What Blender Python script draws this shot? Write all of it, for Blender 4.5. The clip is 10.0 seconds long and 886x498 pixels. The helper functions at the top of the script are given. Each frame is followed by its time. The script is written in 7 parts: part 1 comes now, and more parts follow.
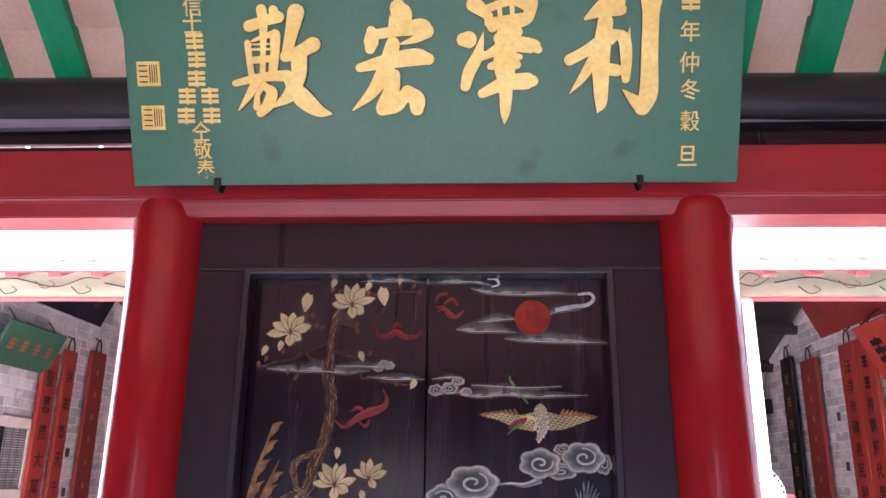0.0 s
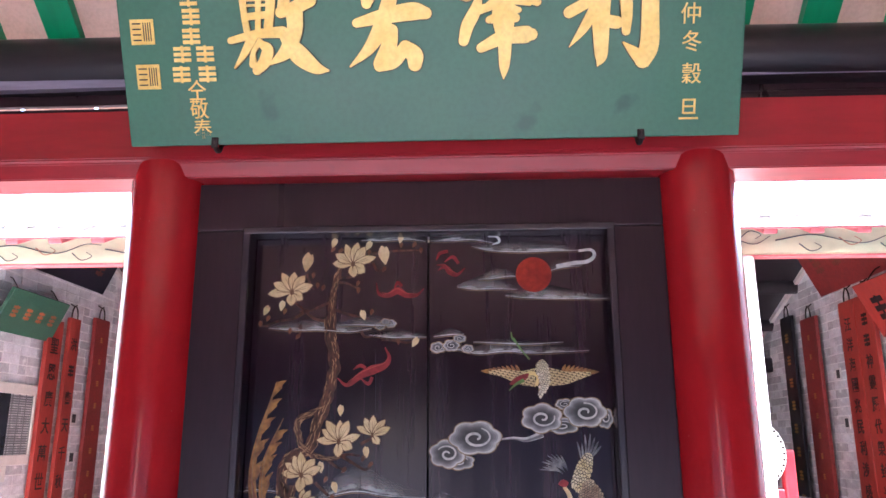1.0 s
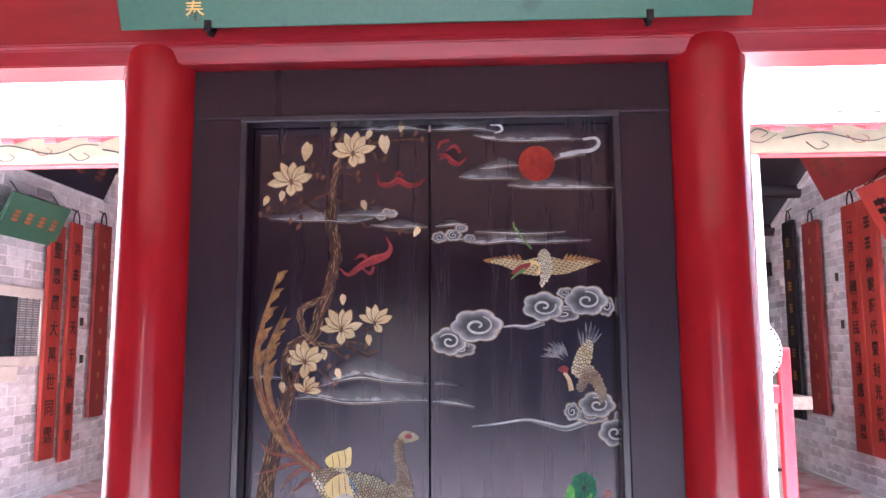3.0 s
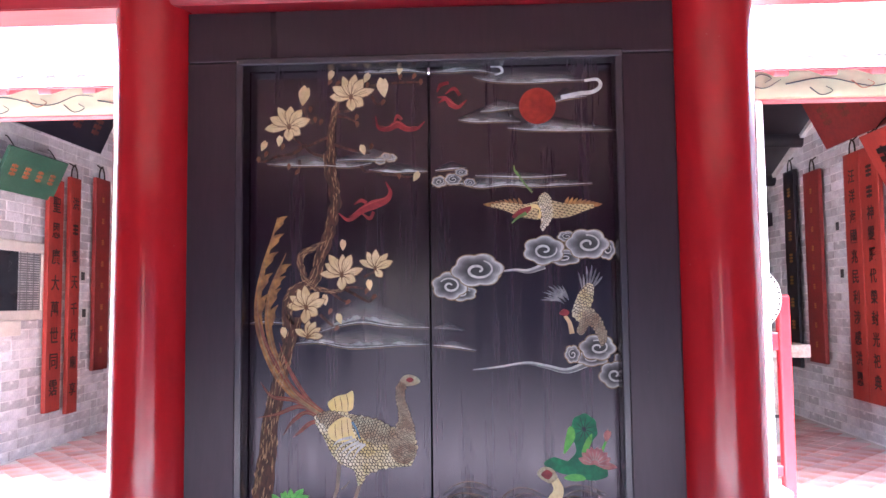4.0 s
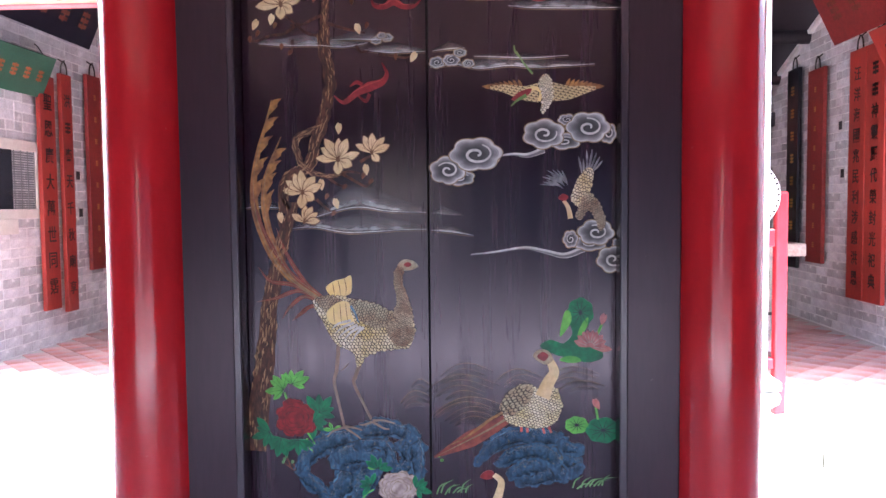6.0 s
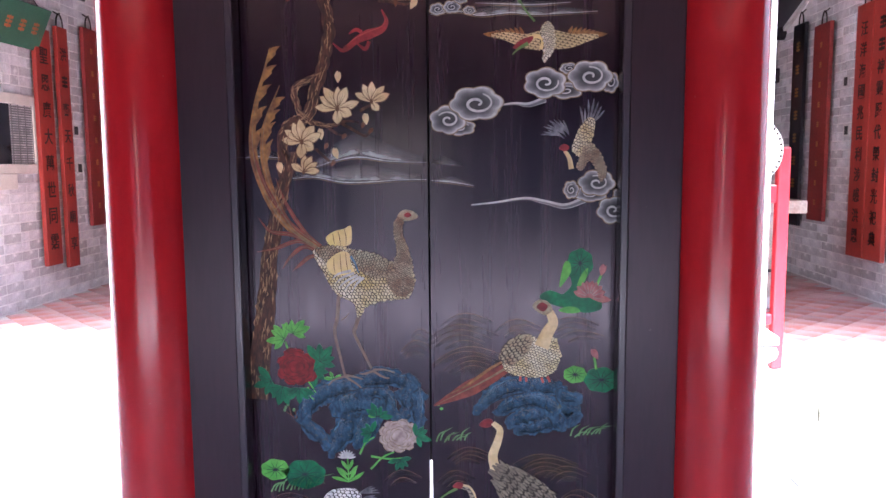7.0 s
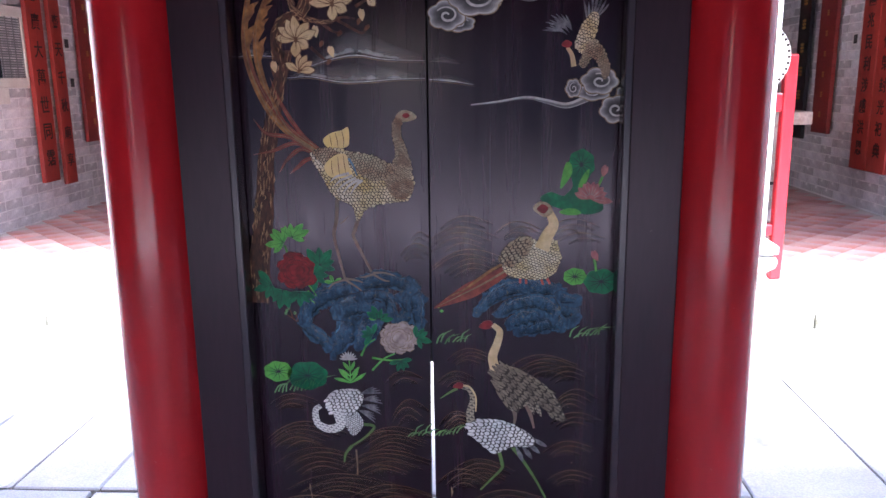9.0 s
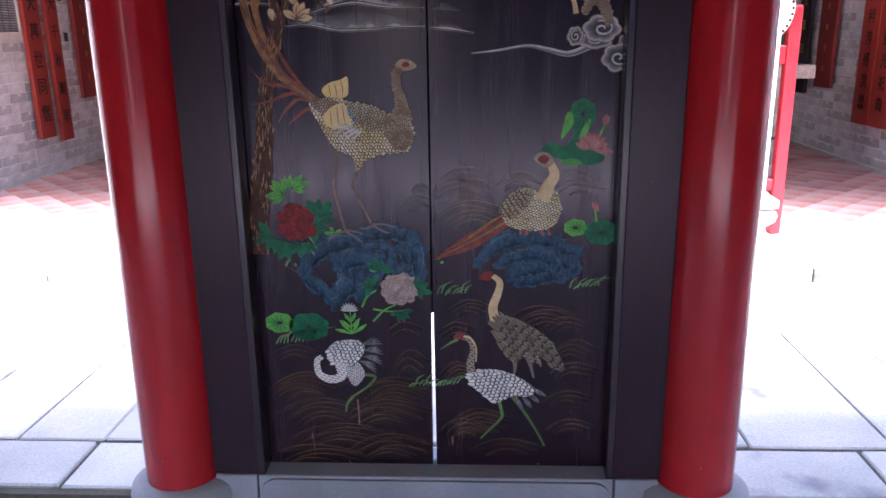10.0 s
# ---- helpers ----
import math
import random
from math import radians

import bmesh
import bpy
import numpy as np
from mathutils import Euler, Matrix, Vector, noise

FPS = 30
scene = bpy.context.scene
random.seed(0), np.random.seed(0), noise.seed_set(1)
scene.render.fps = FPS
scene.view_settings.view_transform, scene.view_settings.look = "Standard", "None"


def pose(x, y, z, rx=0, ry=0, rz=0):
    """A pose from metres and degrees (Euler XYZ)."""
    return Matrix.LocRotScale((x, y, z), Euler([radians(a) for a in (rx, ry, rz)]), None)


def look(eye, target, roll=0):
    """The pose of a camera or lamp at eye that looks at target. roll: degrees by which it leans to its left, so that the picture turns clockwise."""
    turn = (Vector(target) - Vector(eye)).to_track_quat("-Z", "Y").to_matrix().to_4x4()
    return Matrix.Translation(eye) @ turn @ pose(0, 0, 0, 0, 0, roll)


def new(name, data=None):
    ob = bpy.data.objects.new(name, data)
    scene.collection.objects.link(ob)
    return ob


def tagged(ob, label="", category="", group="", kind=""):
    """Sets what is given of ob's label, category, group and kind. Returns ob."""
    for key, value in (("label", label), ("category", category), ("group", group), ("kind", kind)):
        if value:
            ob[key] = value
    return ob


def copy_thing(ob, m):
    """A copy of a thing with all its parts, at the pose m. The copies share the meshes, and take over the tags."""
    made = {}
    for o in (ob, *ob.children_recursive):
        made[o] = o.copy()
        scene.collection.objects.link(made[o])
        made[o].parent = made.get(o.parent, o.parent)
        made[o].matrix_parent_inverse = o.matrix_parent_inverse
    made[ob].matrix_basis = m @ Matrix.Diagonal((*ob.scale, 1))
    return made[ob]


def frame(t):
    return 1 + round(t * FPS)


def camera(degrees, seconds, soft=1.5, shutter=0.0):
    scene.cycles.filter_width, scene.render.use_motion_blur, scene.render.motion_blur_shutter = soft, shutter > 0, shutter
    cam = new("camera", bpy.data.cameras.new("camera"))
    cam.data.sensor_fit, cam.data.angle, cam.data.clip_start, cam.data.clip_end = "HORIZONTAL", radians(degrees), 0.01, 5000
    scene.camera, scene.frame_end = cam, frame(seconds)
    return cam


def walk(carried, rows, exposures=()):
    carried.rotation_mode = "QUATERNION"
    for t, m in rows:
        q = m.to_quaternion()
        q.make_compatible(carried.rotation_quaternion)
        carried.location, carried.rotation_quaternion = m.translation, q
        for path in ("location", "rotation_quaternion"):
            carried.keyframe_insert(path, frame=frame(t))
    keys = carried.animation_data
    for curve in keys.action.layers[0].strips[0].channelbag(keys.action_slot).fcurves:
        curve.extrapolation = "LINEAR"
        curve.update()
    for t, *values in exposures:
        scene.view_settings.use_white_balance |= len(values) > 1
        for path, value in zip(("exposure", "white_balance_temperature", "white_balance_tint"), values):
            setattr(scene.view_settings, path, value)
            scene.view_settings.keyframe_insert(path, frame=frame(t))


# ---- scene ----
cam = camera(60.1, 10.0)
PATH = [
    (0, (0.164, -0.014, 1.819), (0.074, 1.901, 2.389), 0.6),
    (0.5, (0.163, -0.005, 1.809), (0.073, 1.922, 2.339), 0.3),
    (1, (0.164, -0.001, 1.797), (0.072, 1.937, 2.28), -0.1),
    (1.5, (0.161, 0.009, 1.782), (0.067, 1.96, 2.213), -0.2),
    (2, (0.16, 0.02, 1.766), (0.063, 1.985, 2.126), -0.1),
    (2.5, (0.162, 0.03, 1.754), (0.064, 2.004, 2.06), -0.05),
    (4, (0.16, 0.055, 1.709), (0.06, 2.048, 1.843), -0.6),
    (4.5, (0.16, 0.062, 1.696), (0.06, 2.058, 1.769), -0.6),
    (5, (0.158, 0.07, 1.676), (0.058, 2.068, 1.675), -0.6),
    (5.5, (0.158, 0.079, 1.661), (0.06, 2.075, 1.603), -0.6),
    (7, (0.16, 0.081, 1.621), (0.061, 2.067, 1.4), -0.4),
    (7.5, (0.159, 0.087, 1.611), (0.059, 2.067, 1.344), -0.4),
    (8, (0.159, 0.093, 1.595), (0.058, 2.065, 1.276), -0.5),
    (8.5, (0.159, 0.093, 1.583), (0.058, 2.057, 1.217), -0.6),
    (9, (0.161, 0.096, 1.565), (0.061, 2.047, 1.137), -0.7),
    (9.5, (0.16, 0.096, 1.551), (0.061, 2.035, 1.072), -0.8),
    (10, (0.156, 0.094, 1.543), (0.059, 2.019, 1.009), -0.8),
]
EXPOSURES = [(0, 4.62, 5850, 11), (2.5, 5.12, 5750, 12.5), (5.5, 4.95, 5750, 13.5), (8, 4.5, 5750, 15), (10, 3.9, 5750, 15)]
walk(cam, [(t, look(eye, target, roll)) for t, eye, target, roll in PATH], EXPOSURES)

# ---- daylight: bright overcast sky over the courtyard ----
world = bpy.data.worlds.new("overcast")
scene.world = world
world.use_nodes = True
wn = world.node_tree.nodes
sky = wn.new("ShaderNodeTexSky")
sky.sky_type, sky.sun_disc = "NISHITA", False
sky.sun_elevation, sky.sun_rotation = radians(63), radians(150)
sky.air_density, sky.dust_density = 1.0, 4.0
wn["Background"].inputs["Strength"].default_value = 0.15
world.node_tree.links.new(sky.outputs[0], wn["Background"].inputs["Color"])
sun = new("sun", bpy.data.lights.new("sun", "SUN"))
sun.data.energy, sun.data.angle, sun.data.color = 3.2, radians(40), (1.0, 0.985, 0.97)
sun.matrix_world = look((0, 0, 10), (-0.22, 0.40, 9.1))


# ---- materials ----
def material(name, base, rough=0.5, metal=0.0, vary=0.25, scale=6.0, grain=60.0, bump=0.15, coat=0.0, second=None,
             stretch=(1, 1, 1), random_piece=0.0, spots=None, rough_vary=0.12, spec=0.5):
    """A surface with broad stains, fine grain and relief, at true size in object space."""
    m = bpy.data.materials.new(name)
    m.use_nodes = True
    t = m.node_tree
    n, l = t.nodes, t.links
    p = n["Principled BSDF"]
    p.inputs["Metallic"].default_value = metal
    p.inputs["Coat Weight"].default_value = coat
    p.inputs["Coat Roughness"].default_value = 0.12
    p.inputs["Specular IOR Level"].default_value = spec
    co = n.new("ShaderNodeTexCoord")
    mp = n.new("ShaderNodeMapping")
    mp.inputs["Scale"].default_value = stretch
    l.new(co.outputs["Object"], mp.inputs["Vector"])
    broad = n.new("ShaderNodeTexNoise")
    broad.inputs["Scale"].default_value, broad.inputs["Detail"].default_value = scale, 5
    fine = n.new("ShaderNodeTexNoise")
    fine.inputs["Scale"].default_value, fine.inputs["Detail"].default_value = grain, 4
    for q in (broad, fine):
        l.new(mp.outputs[0], q.inputs["Vector"])
    b = tuple(base) + (1,)
    d = tuple(second) + (1,) if second else tuple(c * (1 - vary) for c in base) + (1,)
    ramp = n.new("ShaderNodeValToRGB")
    ramp.color_ramp.elements[0].position, ramp.color_ramp.elements[1].position = 0.32, 0.68
    ramp.color_ramp.elements[0].color, ramp.color_ramp.elements[1].color = d, b
    l.new(broad.outputs["Fac"], ramp.inputs["Fac"])
    mix = n.new("ShaderNodeMix")
    mix.data_type, mix.blend_type = "RGBA", "MULTIPLY"
    mix.inputs["Factor"].default_value = 1.0
    r2 = n.new("ShaderNodeValToRGB")
    lo = 1 - 0.6 * vary
    r2.color_ramp.elements[0].color, r2.color_ramp.elements[1].color = (lo, lo, lo, 1), (1.0, 1.0, 1.0, 1)
    r2.color_ramp.elements[0].position, r2.color_ramp.elements[1].position = 0.35, 0.6
    l.new(fine.outputs["Fac"], r2.inputs["Fac"])
    l.new(ramp.outputs[0], mix.inputs[6])
    l.new(r2.outputs[0], mix.inputs[7])
    colour = mix.outputs[2]
    if random_piece:
        info = n.new("ShaderNodeObjectInfo")
        geo = n.new("ShaderNodeNewGeometry")
        add = n.new("ShaderNodeMath")
        add.operation = "ADD"
        l.new(info.outputs["Random"], add.inputs[0])
        l.new(geo.outputs["Random Per Island"], add.inputs[1])
        fr = n.new("ShaderNodeMath")
        fr.operation = "FRACT"
        l.new(add.outputs[0], fr.inputs[0])
        hsv = n.new("ShaderNodeHueSaturation")
        rng = n.new("ShaderNodeMapRange")
        rng.inputs["To Min"].default_value, rng.inputs["To Max"].default_value = 1 - random_piece, 1 + random_piece
        l.new(fr.outputs[0], rng.inputs["Value"])
        l.new(rng.outputs[0], hsv.inputs["Value"])
        l.new(colour, hsv.inputs["Color"])
        colour = hsv.outputs[0]
    if spots:
        sp = n.new("ShaderNodeTexNoise")
        sp.inputs["Scale"].default_value, sp.inputs["Detail"].default_value = spots[1], 6
        l.new(co.outputs["Object"], sp.inputs["Vector"])
        r3 = n.new("ShaderNodeValToRGB")
        r3.color_ramp.elements[0].position, r3.color_ramp.elements[1].position = spots[2], spots[2] + 0.08
        r3.color_ramp.elements[0].color, r3.color_ramp.elements[1].color = (0, 0, 0, 1), (1, 1, 1, 1)
        l.new(sp.outputs["Fac"], r3.inputs["Fac"])
        mx = n.new("ShaderNodeMix")
        mx.data_type = "RGBA"
        l.new(r3.outputs[0], mx.inputs[0])
        l.new(colour, mx.inputs[6])
        mx.inputs[7].default_value = tuple(spots[0]) + (1,)
        colour = mx.outputs[2]
    l.new(colour, p.inputs["Base Color"])
    rr = n.new("ShaderNodeMapRange")
    rr.inputs["To Min"].default_value, rr.inputs["To Max"].default_value = max(0.03, rough - rough_vary), min(1, rough + rough_vary)
    l.new(broad.outputs["Fac"], rr.inputs["Value"])
    l.new(rr.outputs[0], p.inputs["Roughness"])
    if bump:
        bp = n.new("ShaderNodeBump")
        bp.inputs["Strength"].default_value, bp.inputs["Distance"].default_value = bump, 0.004
        l.new(fine.outputs["Fac"], bp.inputs["Height"])
        l.new(bp.outputs[0], p.inputs["Normal"])
    return m


M = {
    "red": material("red_lacquer", (0.42, 0.013, 0.018), 0.17, vary=0.18, scale=2.5, grain=25, bump=0.025, coat=0.1, rough_vary=0.05, stretch=(1, 1, 0.25), spec=0.38, spots=((0.5, 0.25, 0.22), 45, 0.735)),
    "red_beam": material("red_beam_paint", (0.40, 0.016, 0.024), 0.38, vary=0.25, scale=3, grain=30, bump=0.12, coat=0.1, stretch=(0.2, 1, 1), spots=((0.2, 0.01, 0.02), 7, 0.68)),
    "dark": material("dark_lacquer", (0.0215, 0.0072, 0.0135), 0.30, vary=0.4, scale=2.0, grain=30, bump=0.06, spec=0.34, rough_vary=0.08, second=(0.017, 0.008, 0.012), stretch=(2.5, 1, 0.3), spots=((0.10, 0.07, 0.07), 38, 0.74)),
    # lighter than the frame: the bead's highlight line is put into its colour
    "bead": material("highlighted_dark_bead", (0.026, 0.017, 0.024), 0.25, vary=0.08, scale=3, bump=0, spec=0.5, rough_vary=0.03),
    "panel": material("painted_door_lacquer", (0.0165, 0.0054, 0.0125), 0.19, vary=0.35, scale=2.2, grain=22, bump=0.012, spec=0.37, rough_vary=0.13, second=(0.0105, 0.0040, 0.0082), stretch=(8.0, 1, 0.30)),
    "sign": material("green_sign_paint", (0.042, 0.165, 0.090), 0.42, vary=0.16, scale=2.2, grain=60, bump=0.06, spots=((0.024, 0.105, 0.062), 5.5, 0.635)),
    "gold": material("gold_leaf", (0.90, 0.66, 0.20), 0.36, metal=0.15, vary=0.22, scale=9, grain=70, bump=0.3, second=(0.78, 0.50, 0.10)),
    # outline of the gilt characters, with their edge shadow painted in
    "contour": material("dark_outline_and_shadow", (0.05, 0.035, 0.012), 0.5, vary=0.2, bump=0),
    "iron": material("rusty_iron", (0.05, 0.035, 0.03), 0.6, metal=0.5, vary=0.4, bump=0.3),
    "log": material("dark_log", (0.024, 0.017, 0.021), 0.36, vary=0.35, scale=3, grain=40, bump=0.3, coat=0.15, stretch=(0.15, 1, 1)),
    "rafter": material("green_rafter_paint", (0.008, 0.31, 0.12), 0.38, vary=0.25, scale=3, grain=30, bump=0.1, stretch=(1, 0.3, 0.3)),
    "roof_clay": material("pale_clay_tile", (0.70, 0.49, 0.40), 0.8, vary=0.14, scale=4, grain=70, bump=0.3, random_piece=0.1, second=(0.62, 0.38, 0.28)),
    # the log's lilac highlight, put into a colour
    "batten": material("lilac_grey_log_highlight", (0.30, 0.255, 0.33), 0.5, vary=0.4, scale=3, grain=45, bump=0.3, second=(0.20, 0.16, 0.22), stretch=(0.12, 1, 1)),
    "granite": material("pale_granite", (0.54, 0.525, 0.50), 0.75, vary=0.3, scale=2.2, grain=130, bump=0.5, second=(0.40, 0.39, 0.38), random_piece=0.12, spots=((0.20, 0.20, 0.22), 1.9, 0.57)),
    "kerb": material("mossy_granite_kerb", (0.30, 0.29, 0.265), 0.85, vary=0.6, scale=14, grain=60, bump=1.0, second=(0.10, 0.10, 0.07)),
    "threshold": material("blue_grey_threshold_stone", (0.30, 0.31, 0.35), 0.6, vary=0.2, scale=5, grain=150, bump=0.25),
    "plinth": material("column_plinth_stone", (0.33, 0.34, 0.37), 0.6, vary=0.2, scale=5, grain=150, bump=0.25),
    "tile": material("worn_red_floor_tile", (0.54, 0.20, 0.165), 0.75, vary=0.2, scale=2.2, grain=30, bump=0.3, second=(0.62, 0.48, 0.48), random_piece=0.22),
    "grout": material("tile_grout", (0.60, 0.55, 0.53), 0.9, vary=0.2),
    "brick": material("grey_brick", (0.62, 0.62, 0.64), 0.9, vary=0.25, scale=7, grain=55, bump=0.4, second=(0.48, 0.48, 0.505), random_piece=0.24, spots=((0.72, 0.72, 0.72), 5, 0.60)),
    "mortar": material("lime_mortar", (0.80, 0.80, 0.80), 0.95, vary=0.2, scale=4, grain=40, bump=0.6, second=(0.62, 0.62, 0.62)),
    "bedding": material("dark_joint_soil", (0.10, 0.09, 0.07), 0.95, vary=0.4),
    "plaster": material("pale_plaster", (0.62, 0.61, 0.60), 0.9, vary=0.15),
    # unseen hall walls, darkened so the upper door reflects less
    "hall_wall": material("darkened_hall_brick", (0.06, 0.055, 0.055), 0.9, vary=0.3),
    # dark tone of the added unseen wall, kept low to dim reflections
    "lane_wall": material("reflection_shaping_wall", (0.10, 0.105, 0.12), 0.9, vary=0.2),
    "faded": material("faded_writing_paint", (0.20, 0.065, 0.04), 0.6, vary=0.4, bump=0),
    # unseen ground, darkened so its mirrored glow on the door stays weak
    "lane": material("lane_paving", (0.036, 0.033, 0.038), 0.85, vary=0.3, scale=1.5, second=(0.028, 0.026, 0.030)),
    # raised and pinked to throw light and a purplish sheen on the door
    "hall_floor": material("hall_floor_tile", (0.69, 0.62, 0.635), 0.6, vary=0.3, scale=3),
    "white_stone": material("white_painted_stone", (0.64, 0.64, 0.635), 0.5, vary=0.08, bump=0.1),
    "eave_tile": material("whitish_eave_tile", (0.66, 0.66, 0.65), 0.8, vary=0.3, scale=9, grain=40, bump=0.4, second=(0.45, 0.45, 0.46)),
    "roof_tile": material("pale_roof_tile", (0.62, 0.62, 0.61), 0.85, vary=0.25, scale=5, bump=0.4),
    "pink_rafter": material("pink_rafter_paint", (0.62, 0.16, 0.17), 0.55, vary=0.25),
    "beam_cream": material("cream_green_painted_beam", (0.80, 0.75, 0.52), 0.55, vary=0.15, scale=2.6, grain=20, bump=0.08, second=(0.48, 0.60, 0.38), stretch=(0.5, 1, 1)),
    "vine": material("dark_vine_paint", (0.06, 0.09, 0.10), 0.5, vary=0.3),
    "vine_rust": material("rust_vine_paint", (0.45, 0.20, 0.11), 0.5, vary=0.3),
    "couplet": material("vermilion_couplet_board", (0.36, 0.045, 0.034), 0.5, vary=0.22, scale=2.5, grain=30, bump=0.1, stretch=(1, 1, 0.3)),
    "couplet_dull": material("dull_red_couplet_board", (0.26, 0.035, 0.033), 0.55, vary=0.3, scale=2.5, grain=30, bump=0.1),
    "black_board": material("black_couplet_board", (0.014, 0.013, 0.020), 0.45, vary=0.3),
    "ink": material("black_ink", (0.012, 0.010, 0.012), 0.5, vary=0.2, bump=0),
    "gold_dim": material("dim_gold_paint", (0.48, 0.26, 0.06), 0.5, vary=0.4, bump=0),
    "orange": material("orange_letter_paint", (0.36, 0.10, 0.03), 0.55, vary=0.3, bump=0),
    "green_plaque": material("faded_green_plaque", (0.042, 0.125, 0.08), 0.55, vary=0.3, scale=3),
    "dark_plaque": material("dark_blue_plaque", (0.016, 0.015, 0.028), 0.5, vary=0.3),
    "window_frame": material("white_window_frame", (0.66, 0.64, 0.58), 0.6, vary=0.15),
    "grille": material("grey_window_mesh", (0.22, 0.23, 0.24), 0.6, vary=0.3),
    "glass_dark": material("dark_window_pane", (0.03, 0.035, 0.045), 0.15, vary=0.2, bump=0),
    "stand_red": material("stand_red_paint", (0.42, 0.020, 0.030), 0.4, vary=0.15, coat=0.2),
    "drum_skin": material("pale_drum_skin", (0.75, 0.72, 0.66), 0.6, vary=0.1),
    "stone_urn": material("weathered_urn_stone", (0.50, 0.48, 0.44), 0.85, vary=0.35, scale=7, grain=50, bump=0.5, second=(0.36, 0.33, 0.28)),
    "dark_wood": material("dark_roof_wood", (0.03, 0.022, 0.028), 0.6, vary=0.4, scale=4),
    # one dark tone for back wall, slit backing, vent hollows and urn band
    "dark_hall": material("plain_dark_surface", (0.05, 0.045, 0.045), 0.8, vary=0.4),
    "lantern": material("dim_lantern_paper", (0.45, 0.33, 0.24), 0.7, vary=0.3),
}

# the lacquer's gloss has a faint purple cast
for key in ("panel", "dark"):
    M[key].node_tree.nodes["Principled BSDF"].inputs["Specular Tint"].default_value = (1.0, 0.91, 0.98, 1)


# ---- building helpers ----
def finish(name, bm, mat, smooth=False):
    me = bpy.data.meshes.new(name)
    bmesh.ops.recalc_face_normals(bm, faces=bm.faces)
    bm.to_mesh(me)
    bm.free()
    if smooth:
        me.shade_smooth()
        me.set_sharp_from_angle(angle=radians(40))
    me.materials.append(mat)
    return me


def thing(name, label, category, at=(0, 0, 0), group="", kind="", m=None):
    ob = new(name)
    ob.empty_display_size = 0.1
    ob.matrix_world = m if m is not None else Matrix.Translation(at)
    return tagged(ob, label, category, group, kind)


def part(name, bm, mat, parent, label="", smooth=False, kind=""):
    """Links a bmesh, in its parent's own coordinates, as one mesh under the parent."""
    ob = new(name, finish(name, bm, mat, smooth))
    ob.parent = parent
    return tagged(ob, label, kind=kind)


def whole(name, bm, mat, label, category, kind="", group="", smooth=False):
    ob = new(name, finish(name, bm, mat, smooth))
    return tagged(ob, label, category, group, kind)


def box(x0, x1, y0, y1, z0, z1, bevel=0.0, bm=None, seg=2):
    bm2 = bmesh.new()
    bmesh.ops.create_cube(bm2, size=1, matrix=Matrix.Translation(((x0 + x1) / 2, (y0 + y1) / 2, (z0 + z1) / 2)) @ Matrix.Diagonal((x1 - x0, y1 - y0, z1 - z0, 1)))
    if bevel:
        bmesh.ops.bevel(bm2, geom=bm2.edges[:], offset=bevel, segments=seg, affect="EDGES", profile=0.5)
    return merge(bm, bm2)


def merge(bm, bm2, m=None):
    if m is not None:
        bm2.transform(m)
    if bm is None:
        return bm2
    tmp = bpy.data.meshes.new("tmp")
    bm2.to_mesh(tmp)
    bm2.free()
    bm.from_mesh(tmp)
    bpy.data.meshes.remove(tmp)
    return bm


def lathe(profile, n=32, bm=None, m=None):
    """Turns a profile of (radius, height) about z."""
    b = bmesh.new()
    rings = []
    for r, z in profile:
        rings.append([b.verts.new((r * math.cos(2 * math.pi * i / n), r * math.sin(2 * math.pi * i / n), z)) for i in range(n)])
    for a, c in zip(rings, rings[1:]):
        for i in range(n):
            b.faces.new((a[i], a[(i + 1) % n], c[(i + 1) % n], c[i]))
    b.faces.new(rings[0][::-1])
    b.faces.new(rings[-1])
    return merge(bm, b, m)


def extrude_profile(profile, x0, x1, bm=None):
    """A profile in (y, z) drawn out along x."""
    b = bmesh.new()
    a = [b.verts.new((x0, y, z)) for y, z in profile]
    c = [b.verts.new((x1, y, z)) for y, z in profile]
    k = len(profile)
    for i in range(k):
        b.faces.new((a[i], a[(i + 1) % k], c[(i + 1) % k], c[i]))
    b.faces.new(a[::-1])
    b.faces.new(c)
    return merge(bm, b)


def spline(points, steps=8):
    """A smooth line through points of any size (Catmull-Rom)."""
    p = [Vector(q) for q in points]
    p = [2 * p[0] - p[1]] + p + [2 * p[-1] - p[-2]]
    out = []
    for i in range(1, len(p) - 2):
        for k in range(steps):
            t = k / steps
            a, b, c, d = p[i - 1], p[i], p[i + 1], p[i + 2]
            out.append(0.5 * (2 * b + (c - a) * t + (2 * a - 5 * b + 4 * c - d) * t * t + (3 * b - a - 3 * c + d) * t ** 3))
    return out + [p[-2]]


def tube(points, radius, bm=None, n=8, steps=6, end_radius=None):
    line = spline([tuple(q) for q in points], steps)
    b = bmesh.new()
    rings = []
    for i, q in enumerate(line):
        d = (line[min(i + 1, len(line) - 1)] - line[max(i - 1, 0)]).normalized()
        side = d.orthogonal().normalized()
        up = d.cross(side)
        r = radius + ((end_radius if end_radius is not None else radius) - radius) * i / (len(line) - 1)
        rings.append([b.verts.new(q + r * (math.cos(2 * math.pi * k / n) * side + math.sin(2 * math.pi * k / n) * up)) for k in range(n)])
    for a, c in zip(rings, rings[1:]):
        best = min(range(n), key=lambda s: (a[0].co - c[s].co).length)
        for k in range(n):
            b.faces.new((a[k], a[(k + 1) % n], c[(k + 1 + best) % n], c[(k + best) % n]))
    b.faces.new(rings[0][::-1])
    b.faces.new(rings[-1])
    return merge(bm, b)


